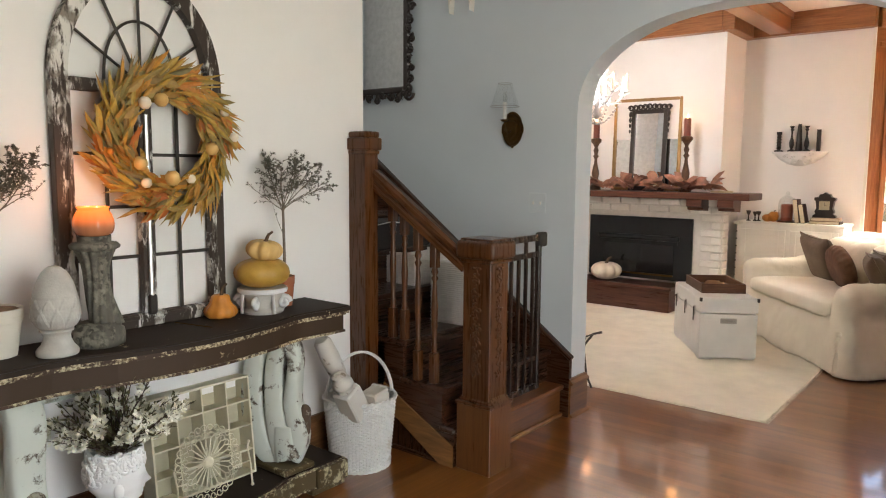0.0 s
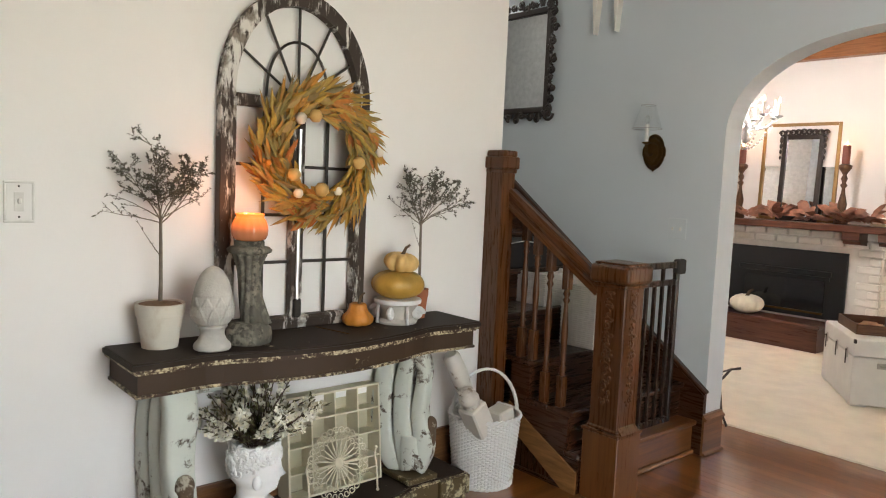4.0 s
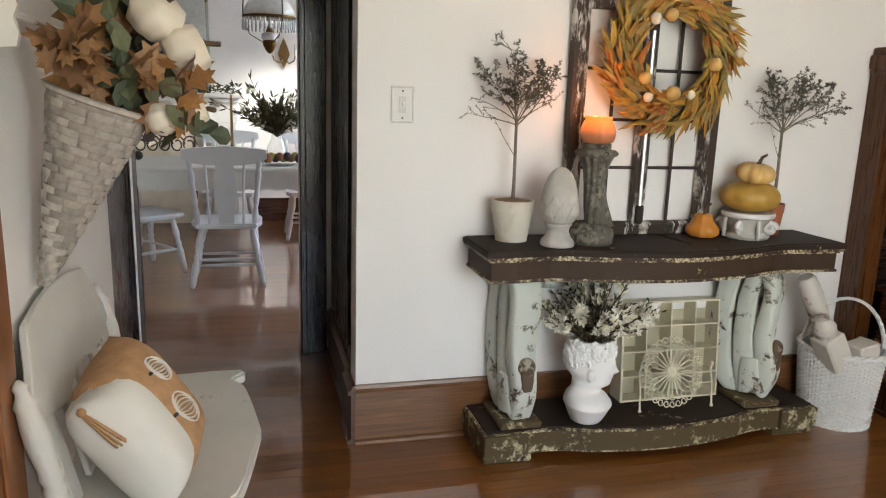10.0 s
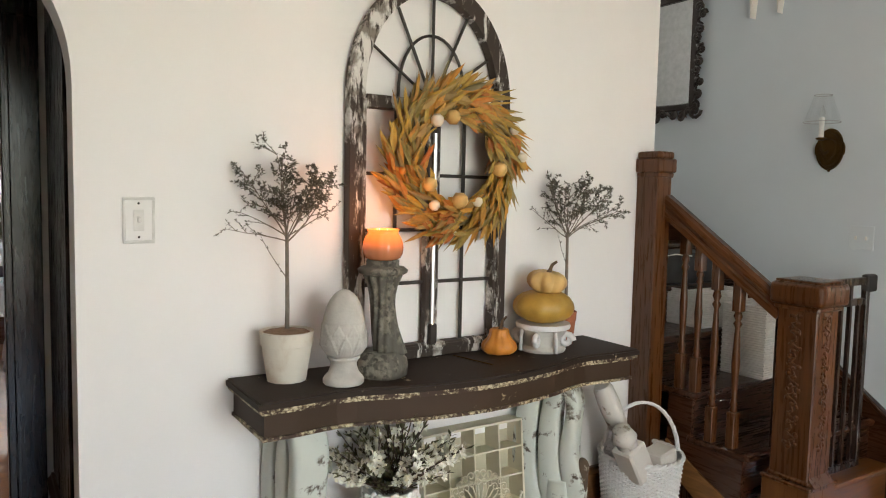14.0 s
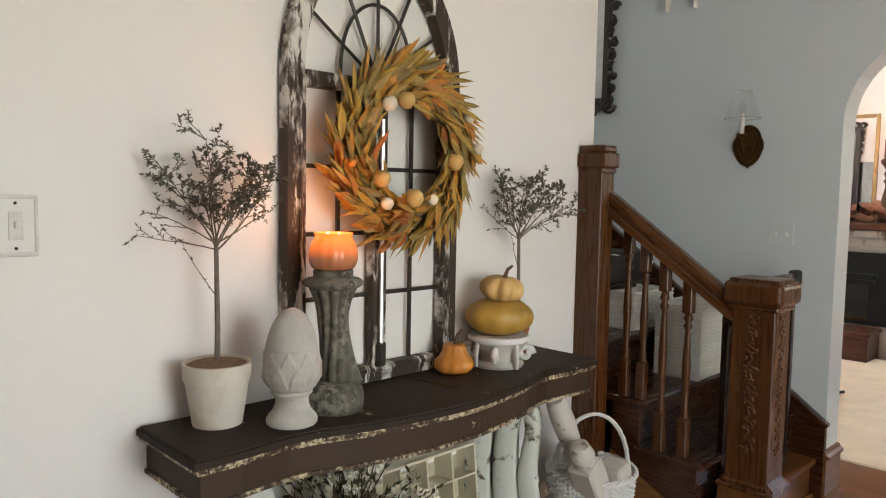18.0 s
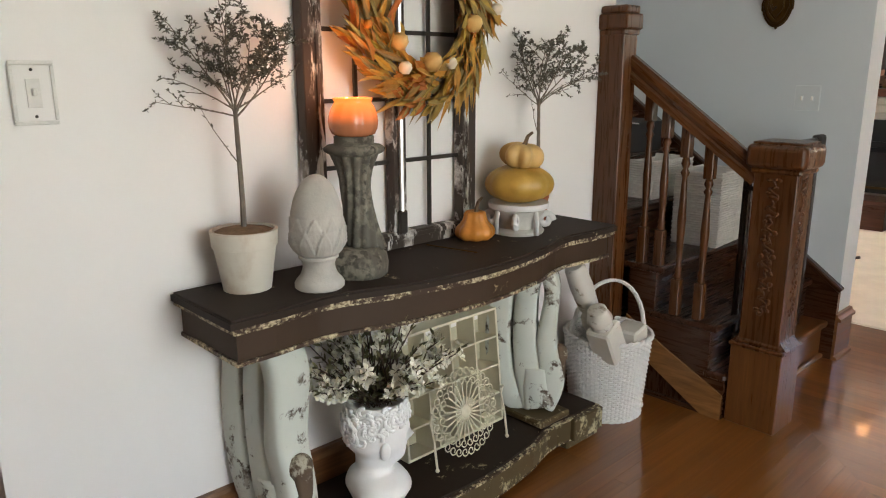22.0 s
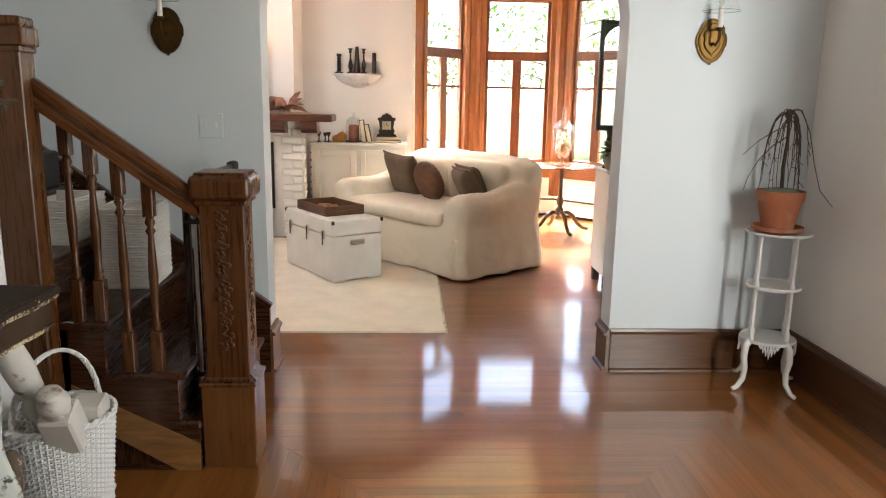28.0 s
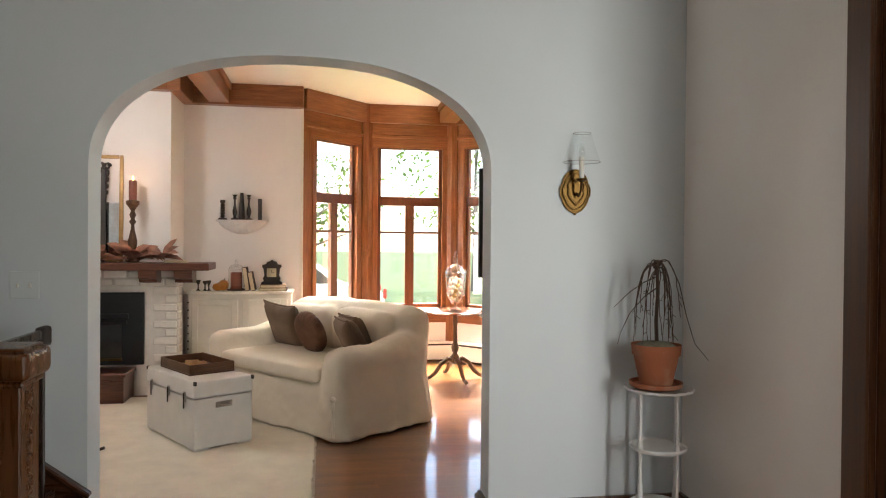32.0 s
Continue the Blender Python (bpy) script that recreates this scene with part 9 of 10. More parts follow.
def log_rack():
    t = thing("iron_magazine_rack", pose(-2.285, 4.14, 0.0), "scrolled dark iron rack standing behind the arch", "iron rack")
    for y in (0.0, 0.22):
        bm = bmesh.new()
        tube(bm, [(0.0, y, 0.0), (0.05, y, 0.10), (0.08, y, 0.25), (0.16, y, 0.36), (0.22, y, 0.38)], 0.008, 6)
        tube(bm, [(0.16, y, 0.0), (0.12, y, 0.08), (0.10, y, 0.22)], 0.008, 6)
        part("side_scroll", bm, IRON, t, smooth=True)
    for x, z in ((0.05, 0.10), (0.08, 0.25), (0.16, 0.36)):
        bm = bmesh.new()
        tube(bm, [(x, 0, z), (x, 0.22, z)], 0.006, 6)
        part("cross_bar", bm, IRON, t)
    for k in range(4):
        bm = bmesh.new()
        pts = [(0.06 + 0.02 * k + 0.02 * math.cos(q) * (1 - q / 12), 0.0, 0.08 + 0.07 * k + 0.03 * math.sin(q) * (1 - q / 12)) for q in [0.6 * n for n in range(14)]]
        tube(bm, pts, 0.005, 5)
        part("curl", bm, IRON, t, smooth=True)


log_rack()
baseboard("baseboard", (-1.31, 8.25), (-1.22, 8.25), BBD, 0.2, -1)

# ---------------------------------------------------------------- dining room
def turned_chair(m):
    t = thing("dining_chair", m, "white painted wooden dining chair with a splat back and turned legs", "chair", "white chairs round the dining table")
    # local: the sitter looks along +y; the back stands at y = 0
    bm = bmesh.new()
    prism(bm, [(-0.20, 0.0), (0.20, 0.0), (0.235, 0.10), (0.24, 0.34), (0.20, 0.42), (-0.20, 0.42), (-0.24, 0.34), (-0.235, 0.10)], "z", 0.405, 0.440)
    bmesh.ops.bevel(bm, geom=[e for e in bm.edges if abs(e.verts[0].co.z - e.verts[1].co.z) < 1e-6], offset=0.010, segments=2, affect='EDGES')
    part("seat", bm, CHAIR, t)
    for sx in (-1, 1):
        for y, dy in ((0.05, -0.06), (0.34, 0.05)):
            bm = bmesh.new()
            lathe(bm, [(0.014, 0), (0.020, 0.03), (0.024, 0.16), (0.016, 0.20), (0.024, 0.22), (0.016, 0.24), (0.026, 0.30), (0.018, 0.38), (0.016, 0.41)], 14)
            a = Vector((sx * 0.235, y + dy, 0))
            b = Vector((sx * 0.165, y, 0.41))
            q = (b - a).to_track_quat('Z', 'Y').to_matrix().to_4x4()
            part("leg", bm, CHAIR, t, smooth="all", m=Matrix.Translation(a) @ q)
        bm = bmesh.new()
        lathe(bm, [(0.014, 0.44), (0.022, 0.50), (0.014, 0.56), (0.020, 0.60), (0.016, 0.72), (0.022, 0.78), (0.014, 0.82), (0.020, 0.88), (0.010, 0.905)], 14)
        part("back_post", bm, CHAIR, t, smooth="all", m=Matrix.Translation((sx * 0.185, 0.03, 0.44)) @ Matrix.Rotation(radians(9), 4, 'X') @ Matrix.Rotation(radians(5 * sx), 4, 'Y') @ Matrix.Translation((0, 0, -0.44)))
        bm = bmesh.new()
        tube(bm, [(sx * 0.11, 0.03, 0.44), (sx * 0.115, 0.0, 0.62), (sx * 0.125, -0.035, 0.86)], 0.009, 8)
        part("spindle", bm, CHAIR, t, smooth=True)
    bm = bmesh.new()
    prism(bm, [(-0.05, 0.44), (0.05, 0.44), (0.055, 0.52), (0.075, 0.66), (0.072, 0.78), (0.055, 0.86), (-0.055, 0.86), (-0.072, 0.78), (-0.075, 0.66), (-0.055, 0.52)], "y", -0.007, 0.007, Matrix.Translation((0, 0.025, 0.44)) @ Matrix.Rotation(radians(9), 4, 'X') @ Matrix.Translation((0, 0, -0.44)))
    part("splat", bm, CHAIR, t)
    bm = bmesh.new()
    o = [(-0.27 + 0.54 * i / 20, 0.955 + 0.02 * math.sin(math.pi * i / 20)) for i in range(21)] + [(0.275, 0.90), (0.23, 0.865), (0.10, 0.85), (0, 0.845), (-0.10, 0.85), (-0.23, 0.865), (-0.275, 0.90)]
    prism(bm, o, "y", -0.009, 0.009, Matrix.Translation((0, 0.025, 0.44)) @ Matrix.Rotation(radians(9), 4, 'X') @ Matrix.Translation((0, 0, -0.44)))
    part("crest_rail", bm, CHAIR, t)
    for (x0, y0), (x1, y1), z in (((-0.21, 0.02), (0.21, 0.02), 0.15), ((-0.21, 0.02), (0.21, 0.02), 0.19), ((-0.20, 0.36), (0.20, 0.36), 0.16), ((-0.2, 0.0), (-0.2, 0.38), 0.17), ((0.2, 0.0), (0.2, 0.38), 0.17)):
        bm = bmesh.new()
        tube(bm, [(x0, y0, z), ((x0 + x1) / 2, (y0 + y1) / 2, z), (x1, y1, z)], 0.011, 8, taper=lambda s: 1.25 - 0.5 * abs(s - 0.5) * 2)
        part("stretcher", bm, CHAIR, t, smooth=True)
    return t


ch = turned_chair(pose(-5.02, -0.085, 0, 0, 0, 90))
copy_thing(ch, pose(-5.48, -0.86, 0, 0, 0, 35))
copy_thing(ch, pose(-6.98, -0.12, 0, 0, 0, -90))
copy_thing(ch, pose(-6.98, 0.62, 0, 0, 0, -90))
copy_thing(ch, pose(-6.30, 1.10, 0, 0, 0, 180))


def dining_table():
    t = thing("dining_table", pose(0, 0, 0), "long white painted dining table with a scalloped apron", "table")
    x0, x1, y0, y1 = -6.55, -5.58, -0.98, 1.25
    part("tabletop", bx(x0, x1, y0, y1, 0.735, 0.768, bevel=0.010, segments=2), LINENTABLE, t)
    part("top_moulding", bx(x0 + 0.02, x1 - 0.02, y0 + 0.02, y1 - 0.02, 0.715, 0.735), LINENTABLE, t)
    for x in (x0 + 0.06, x1 - 0.075):
        bm = bmesh.new()
        o = [(y0 + 0.05, 0.715)] + [(y0 + 0.05 + (y1 - y0 - 0.10) * i / 60, 0.59 + 0.008 * math.cos(i * math.pi / 2)) for i in range(61)] + [(y1 - 0.05, 0.715)]
        prism(bm, o, "x", x, x + 0.018)
        part("apron", bm, LINENTABLE, t)
    for x in (x0 + 0.09, x1 - 0.09):
        for y in (y0 + 0.12, y1 - 0.12):
            bm = bmesh.new()
            lathe(bm, [(0.03, 0), (0.042, 0.05), (0.03, 0.1), (0.05, 0.35), (0.035, 0.48), (0.05, 0.52), (0.045, 0.72)], 18)
            part("leg", bm, LINENTABLE, t, smooth="all", m=pose(x, y, 0))


dining_table()
setting("baseboard_dining", bx(-7.70, -7.672, 0.10, 2.4, 0.0, 0.24, bevel=0.004), DARK_Y)
setting("baseboard_dining_2", bx(-7.70, -7.672, -2.4, -1.65, 0.0, 0.24, bevel=0.004), DARK_Y)
single("table_runner", bx(-6.15, -5.92, -0.35, 1.20, 0.769, 0.772), BOOK, "dark brown table runner on the white table", "table runner")


def vase():
    t = thing("glass_flower_vase", pose(-6.02, 0.29, 0.773), "clear glass jug of olive branches and cream flowers", "vase")
    bm = bmesh.new()
    lathe(bm, [(0.07, 0), (0.085, 0.05), (0.08, 0.12), (0.045, 0.19), (0.042, 0.22), (0.055, 0.245), (0.050, 0.243), (0.037, 0.22)], 26)
    part("jug", bm, CLEAR, t, smooth="all")
    random.seed(77)
    bm = bmesh.new()
    vs, fs, vb, fb = [], [], [], []
    for i in range(64):
        a = uniform(0, 6.28)
        d = Vector((math.cos(a) * uniform(0.2, 1.0), math.sin(a) * uniform(0.3, 1.35), uniform(0.55, 1.2))).normalized()
        p = Vector((0, 0, 0.2))
        L = uniform(0.18, 0.36) if i > 8 else uniform(0.40, 0.55)
        pts = [p]
        for k in range(6):
            d = (d + Vector((uniform(-1, 1), uniform(-1, 1), uniform(-0.5, 0.2))) * 0.1).normalized()
            p = p + d * L / 6
            pts.append(p)
            for _ in range(4 if k > 1 else 1):
                leaf_faces(vs, fs, p, d + Vector((uniform(-1, 1), uniform(-1, 1), uniform(-1, 1))) * 0.7, Vector((uniform(-1, 1), uniform(-1, 1), 1)), uniform(0.05, 0.09), uniform(0.012, 0.024), 0.1)
        tube(bm, pts, 0.0025, 4)
        if i % 6 == 0:
            vb, fb = [], []
            for _ in range(26):
                e = Vector((uniform(-1, 1), uniform(-1, 1), uniform(-1, 1))).normalized()
                leaf_faces(vb, fb, p + e * 0.012, e, Vector((uniform(-1, 1), 1, uniform(-1, 1))), 0.034, 0.024, 0.3, 0.2)
            part("cream_flower", raw_mesh("cream_flower", vb, fb, BLOSSOM), BLOSSOM, t)
    part("stem_tuft", bm, STEM, t)
    part("leaves", raw_mesh("leaves", vs, fs, STEM_LEAF), STEM_LEAF, t)


vase()


def fruit_plate():
    t = thing("oval_platter", pose(-5.80, 0.30, 0.769), "white oval platter of pears and plums", "platter")
    bm = bmesh.new()
    lathe(bm, [(0.09, 0), (0.10, 0.006), (0.17, 0.022), (0.172, 0.026), (0.10, 0.012)], 32, Matrix.Diagonal((0.75, 1.15, 1, 1)))
    part("platter", bm, DENIM, t, smooth="all")
    random.seed(19)
    for i in range(11):
        y = -0.15 + 0.03 * i
        bm = bmesh.new()
        ball(bm, (uniform(-0.05, 0.06), y, 0.05 + 0.012 * (i % 2)), uniform(0.030, 0.038), 12, 9, (1, 1, 1.08))
        part("fruit", bm, (FRUIT_G, FRUIT_P, FRUIT_R)[i % 3], t, smooth="all")


FRUIT_G = plain("green_pear", (0.28, 0.26, 0.05), 0.45)
FRUIT_P = plain("purple_plum", (0.045, 0.015, 0.025), 0.35)
FRUIT_R = plain("russet_pear", (0.30, 0.12, 0.035), 0.45)
fruit_plate()
cs = thing("taper_candle", pose(-6.02, -0.06, 0.773), "tall honey-coloured taper in a brass holder", "candle")
bm = bmesh.new()
lathe(bm, [(0.035, 0), (0.03, 0.01), (0.008, 0.02), (0.008, 0.10), (0.02, 0.11), (0.012, 0.13)], 16)
part("brass_holder", bm, BRASS, cs, smooth="all")
bm = bmesh.new()
lathe(bm, [(0.0115, 0.12), (0.009, 0.52), (0.002, 0.525)], 12)
part("taper", bm, GOLD_WAX, cs, smooth=True)


def hanging_lamp():
    t = thing("hanging_parlour_lamp", pose(-6.0, 0.245, 0), "brass hanging oil lamp with a white glass dome and prisms", "pendant lamp")
    bm = bmesh.new()
    lathe(bm, [(0.195, 1.90), (0.19, 1.945), (0.16, 2.0), (0.10, 2.045), (0.055, 2.06), (0.04, 2.075), (0.035, 2.065), (0.09, 2.035), (0.15, 1.99), (0.18, 1.94), (0.187, 1.90)], 36)
    part("opal_dome", bm, OPAL, t, smooth="all")
    bm = bmesh.new()
    lathe(bm, [(0.200, 1.882), (0.206, 1.887), (0.206, 1.898), (0.198, 1.902)], 36)
    part("brass_ring", bm, BRASS, t, smooth=True)
    for i in range(36):
        a = 2 * math.pi * i / 36
        bm = bmesh.new()
        lathe(bm, [(0.002, 1.79), (0.008, 1.80), (0.006, 1.86), (0.002, 1.882)], 5, pose(0.202 * math.cos(a), 0.202 * math.sin(a), 0))
        part("prism", bm, ICE, t)
    bm = bmesh.new()
    lathe(bm, [(0.01, 1.62), (0.03, 1.64), (0.05, 1.68), (0.055, 1.70), (0.05, 1.72)], 20)
    lathe(bm, [(0.02, 1.77), (0.03, 1.79), (0.012, 1.83)], 16)
    part("brass_font", bm, BRASS, t, smooth="all")
    bm = bmesh.new()
    lathe(bm, [(0.05, 1.72), (0.062, 1.74), (0.058, 1.77), (0.03, 1.78)], 20)
    part("porcelain_font", bm, OPAL, t, smooth="all")
    bm = bmesh.new()
    lathe(bm, [(0.025, 1.82), (0.034, 1.85), (0.022, 1.92), (0.020, 2.05)], 16)
    part("chimney", bm, CLEAR, t, smooth=True)
    for a in (0.5, 2.6, 4.7):
        bm = bmesh.new()
        tube(bm, [(0.045 * math.cos(a), 0.045 * math.sin(a), 1.70), (0.15 * math.cos(a), 0.15 * math.sin(a), 1.76), (0.20 * math.cos(a), 0.20 * math.sin(a), 1.88)], 0.004, 5)
        part("arm", bm, BRASS, t, smooth=True)
        bm = bmesh.new()
        tube(bm, [(0.20 * math.cos(a), 0.20 * math.sin(a), 1.90), (0.17 * math.cos(a), 0.17 * math.sin(a), 2.4), (0.02, 0, HC)], 0.0055, 5)
        part("hanging_chain", bm, IRON, t)


hanging_lamp()


def dining_sconce():
    t = thing("brass_candle_sconce", pose(-7.69, 0.42, 1.70), "dark brass wall sconce with candle arms", "wall lamp")
    bm = bmesh.new()
    prism(bm, [(0, -0.14), (0.035, -0.06), (0.06, 0.0), (0.035, 0.08), (0, 0.16), (-0.035, 0.08), (-0.06, 0.0), (-0.035, -0.06)], "x", -0.008, 0.012)
    part("back_plate", bm, GILT, t)
    for s in (-1, 1):
        bm = bmesh.new()
        tube(bm, [(0.01, 0, -0.05), (0.06, s * 0.05, -0.09), (0.08, s * 0.10, -0.06), (0.08, s * 0.11, -0.02)], 0.007, 6)
        arm = part("arm", bm, GILT, t, smooth=True)
        bm = bmesh.new()
        lathe(bm, [(0.011, -0.02), (0.011, 0.10)], 10, pose(0.08, s * 0.11, 0))
        part("candle", bm, WAX_WHITE, arm, smooth=True)


dining_sconce()


def dining_mantel():
    t = thing("dining_mantelpiece", pose(0, 0, 0), "white painted mantelpiece on the dining room wall", "mantelpiece", kind="structure")
    part("shelf", bx(-7.70, -7.42, -1.60, 0.02, 1.255, 1.295, bevel=0.006), LINENTABLE, t)
    part("shelf_moulding", bx(-7.70, -7.46, -1.57, -0.01, 1.21, 1.255, bevel=0.010), LINENTABLE, t)
    part("frieze", bx(-7.70, -7.50, -1.54, -0.04, 1.02, 1.21), LINENTABLE, t)
    for y in (-1.52, -0.30):
        part("pilaster", bx(-7.70, -7.49, y, y + 0.24, 0.0, 1.02, bevel=0.006), LINENTABLE, t)
        part("pilaster_panel", bx(-7.49, -7.48, y + 0.05, y + 0.19, 0.18, 0.92, bevel=0.004), LINENTABLE, t)
    part("firebox", bx(-7.70, -7.60, -1.28, -0.30, 0.0, 1.02), PUMP_WHITE, t)
    bm = bmesh.new()
    for k in range(6):
        c = -1.05 + 0.11 * k
        tube(bm, [(-7.45, c + 0.07 * math.cos(q) * (1 - q / 14), 0.80 + 0.09 * math.sin(q) * (1 - q / 14)) for q in [0.5 * n for n in range(18)]], 0.008, 5)
    tube(bm, [(-7.45, -1.15, 0.62), (-7.45, -0.4, 0.62)], 0.010, 6)
    tube(bm, [(-7.45, -1.1, 0.0), (-7.45, -1.1, 0.92)], 0.010, 6)
    tube(bm, [(-7.45, -0.45, 0.0), (-7.45, -0.45, 0.92)], 0.010, 6)
    single("iron_fire_screen", bm, IRON, "scrolled dark iron fire screen before the mantelpiece", "fire screen")


dining_mantel()
framed_mirror("gilt_corner_mirror", pose(-7.66, -0.78, 1.296, 0, 0, 90), 0.98, 1.02, 0.03, plain("pale_frame", (0.42, 0.44, 0.38), 0.4), MIRROR, "large mirror with carved gilt corners on the mantelpiece")
for sy in (-1.25, -0.31):
    bm = bmesh.new()
    for k in range(5):
        ball(bm, (-7.625, sy - 0.02 * k * (1 if sy > -1 else -1), 2.30 - 0.004 * k * k), 0.026 - 0.003 * k, 8, 6)
        ball(bm, (-7.625, sy, 2.30 - 0.035 * k), 0.026 - 0.003 * k, 8, 6)
    single("gilt_corner_ornament", bm, GILT, "carved gilt ornament on a mirror corner", "ornament", "gilt mirror corners", smooth="all")


def garland():
    t = thing("mantel_garland", pose(-7.53, -0.35, 1.297), "dark green leaf garland lying on the white mantelpiece", "garland")
    random.seed(90)
    vs, fs = [], []
    for i in range(170):
        p = Vector((uniform(-0.06, 0.06), uniform(-0.42, 0.33), uniform(0.0, 0.07)))
        leaf_faces(vs, fs, p, Vector((uniform(-0.4, 1), uniform(-1, 1), uniform(-0.2, 0.9))), Vector((uniform(-0.5, 0.5), 0, 1)), uniform(0.05, 0.09), 0.03, 0.2, 0.2)
    part("leaves", raw_mesh("leaves", vs, fs, GREEN_LEAF), GREEN_LEAF, t)


garland()


def dining_door():
    t = thing("door_4", pose(XD - 0.06, -0.46, 0, 0, 0, 11), "", "", kind="structure")
    part("leaf", bx(-0.80, 0.0, -0.02, 0.02, 0.006, 2.02, bevel=0.003), DARK, t)
    for z0, z1 in ((0.15, 0.85), (1.05, 1.9)):
        part("panel", bx(-0.70, -0.10, 0.02, 0.028, z0, z1, bevel=0.006), DARK, t)
    bm = bmesh.new()
    tube(bm, [(-0.74, 0.02, 0.95), (-0.74, 0.05, 0.95)], 0.009, 8)
    ball(bm, (-0.74, 0.068, 0.95), 0.026, 14, 10)
    part("door_knob", bm, IRON, t, smooth="all")
    part("key_plate", bx(-0.765, -0.715, 0.02, 0.026, 0.86, 1.03, bevel=0.002), IRON, t)


dining_door()

# ---------------------------------------------------------------- porch behind the french doors
GREYBOARD = paint("grey_board", (0.10, 0.095, 0.09), 0.7, 0.1, 6)
PORCH_WHITE = paint("porch_white", (0.74, 0.74, 0.73), 0.5, 0.03)
PINK = plain("pink_ribbon", (0.62, 0.06, 0.10), 0.6)
TULLE = plain("pale_pink_tulle", (0.72, 0.52, 0.48), 0.8)


def porch():
    for name, dims in (("ceiling_porch", (0.84, 3.5, -0.62, 7.2, 2.7, 2.8)), ("wall_porch_low", (3.3, 3.42, -0.5, 7.1, 0, 0.72))):
        setting(name, bx(*dims), PORCH_WHITE)
    bm = bmesh.new()
    for dims in ((0.84, 0.87, -0.62, -0.5, 0, 2.7), (1.40, 3.5, -0.62, -0.5, 0, 2.7), (0.87, 1.40, -0.62, -0.5, 0, 0.70), (0.87, 1.40, -0.62, -0.5, 2.42, 2.7)):
        box(bm, *dims)
    setting("wall_porch_south", bm, PORCH_WHITE)
    setting("wall_porch_head", bx(3.3, 3.42, -0.5, 7.1, 2.42, 2.7), PORCH_WHITE)
    setting("wall_porch_north", bx(1.62, 3.42, 7.1, 7.22, 0, 2.7), PORCH_WHITE)
    for y in (3.05, 3.95, 4.6, 5.25, 5.9, 6.7):
        setting("trim_porch_post", bx(3.3, 3.42, y, y + 0.09, 0.72, 2.42), PORCH_WHITE)
    for z in (1.55,):
        setting("trim_porch_rail", bx(3.33, 3.38, 3.1, 7.1, z, z + 0.035), PORCH_WHITE)
    setting("trim_porch_jamb", bx(0.86, 0.90, 2.56, 2.70, 0, 2.43), GOLDEN)
    t = thing("porch_counter", pose(0, 0, 0), "grey board counter with a white top on the porch", "counter")
    part("top", bx(2.2, 3.0, 3.6, 5.6, 0.88, 0.92, bevel=0.004), PORCH_WHITE, t)
    for i in range(18):
        y = 3.66 + 0.105 * i
        part("board", bx(2.26, 2.28, y, y + 0.10, 0.0, 0.88), GREYBOARD, t)
    part("end_board", bx(2.28, 2.98, 3.66, 3.68, 0.0, 0.88), GREYBOARD, t)
    b = thing("craft_basket", pose(2.05, 3.52, 0.0), "woven basket of pink ribbons, tulle and orange trimmings", "basket")
    bm = bmesh.new()
    lathe(bm, [(0.20, 0.0), (0.26, 0.30), (0.27, 0.33), (0.24, 0.32), (0.19, 0.04)], 28)
    part("basket_body", bm, BOOKTAN, b, smooth=True)
    random.seed(55)
    for i in range(24):
        bm = bmesh.new()
        ball(bm, (uniform(-0.18, 0.18), uniform(-0.18, 0.18), 0.32 + uniform(0, 0.12)), uniform(0.04, 0.085), 10, 8, (1, 1.2, 0.7))
        part("ribbon_roll", bm, (PINK, TULLE, PUMP_ORANGE, PUMP_WHITE)[i % 4], b, smooth="all")
    single("pink_box", bx(1.82, 2.18, 3.15, 3.42, 0.30, 0.52, bevel=0.01), PINK, "bright pink storage box", "storage box")
    single("low_stool", bx(1.80, 2.20, 3.12, 3.45, 0.0, 0.30, bevel=0.006), PORCH_WHITE, "plain white low stool", "stool")
    single("white_board", bx(-0.25, 0.25, -0.01, 0.01, -0.06, 0.06, bevel=0.003), PORCH_WHITE, "white painted board leaning on the counter", "board", m=pose(2.20, 3.75, 0.66, 0, 40, 90))


porch()


# ---------------------------------------------------------------- out of doors
def tree(m, h, r, seed, label):
    t = thing("garden_tree", m, label, "tree", "garden trees")
    random.seed(seed)
    bm = bmesh.new()
    tube(bm, [(0, 0, -0.2), (0.05, 0, h * 0.3), (0.0, 0.05, h * 0.6), (0, 0, h * 0.9)], 0.16, 8, taper=lambda s: 1.2 - s)
    part("trunk", bm, BARK, t, smooth=True)
    for i in range(9):
        a = uniform(0, 6.28)
        z = h * uniform(0.3, 0.75)
        bm = bmesh.new()
        tube(bm, [(0, 0, z), (0.5 * r * math.cos(a), 0.5 * r * math.sin(a), z + 0.5), (0.9 * r * math.cos(a), 0.9 * r * math.sin(a), z + 0.8)], 0.06, 5, taper=lambda s: 1.1 - s)
        part("limb", bm, BARK, t)
    vs, fs = [], []
    for i in range(2600):
        d = Vector((uniform(-1, 1), uniform(-1, 1), uniform(-1, 1)))
        if d.length > 1 or d.length < 0.35:
            continue
        p = Vector((d.x * r, d.y * r, h * 0.68 + d.z * h * 0.36))
        if noise.noise(p * 0.8) < -0.15:
            continue
        leaf_faces(vs, fs, p, Vector((uniform(-1, 1), uniform(-1, 1), uniform(-1, 0.5))), Vector((uniform(-1, 1), uniform(-1, 1), 1)), uniform(0.18, 0.32), uniform(0.10, 0.18), 0.1, 0.1)
    part("crown", raw_mesh("crown", vs, fs, TREE_LEAF), TREE_LEAF, t)


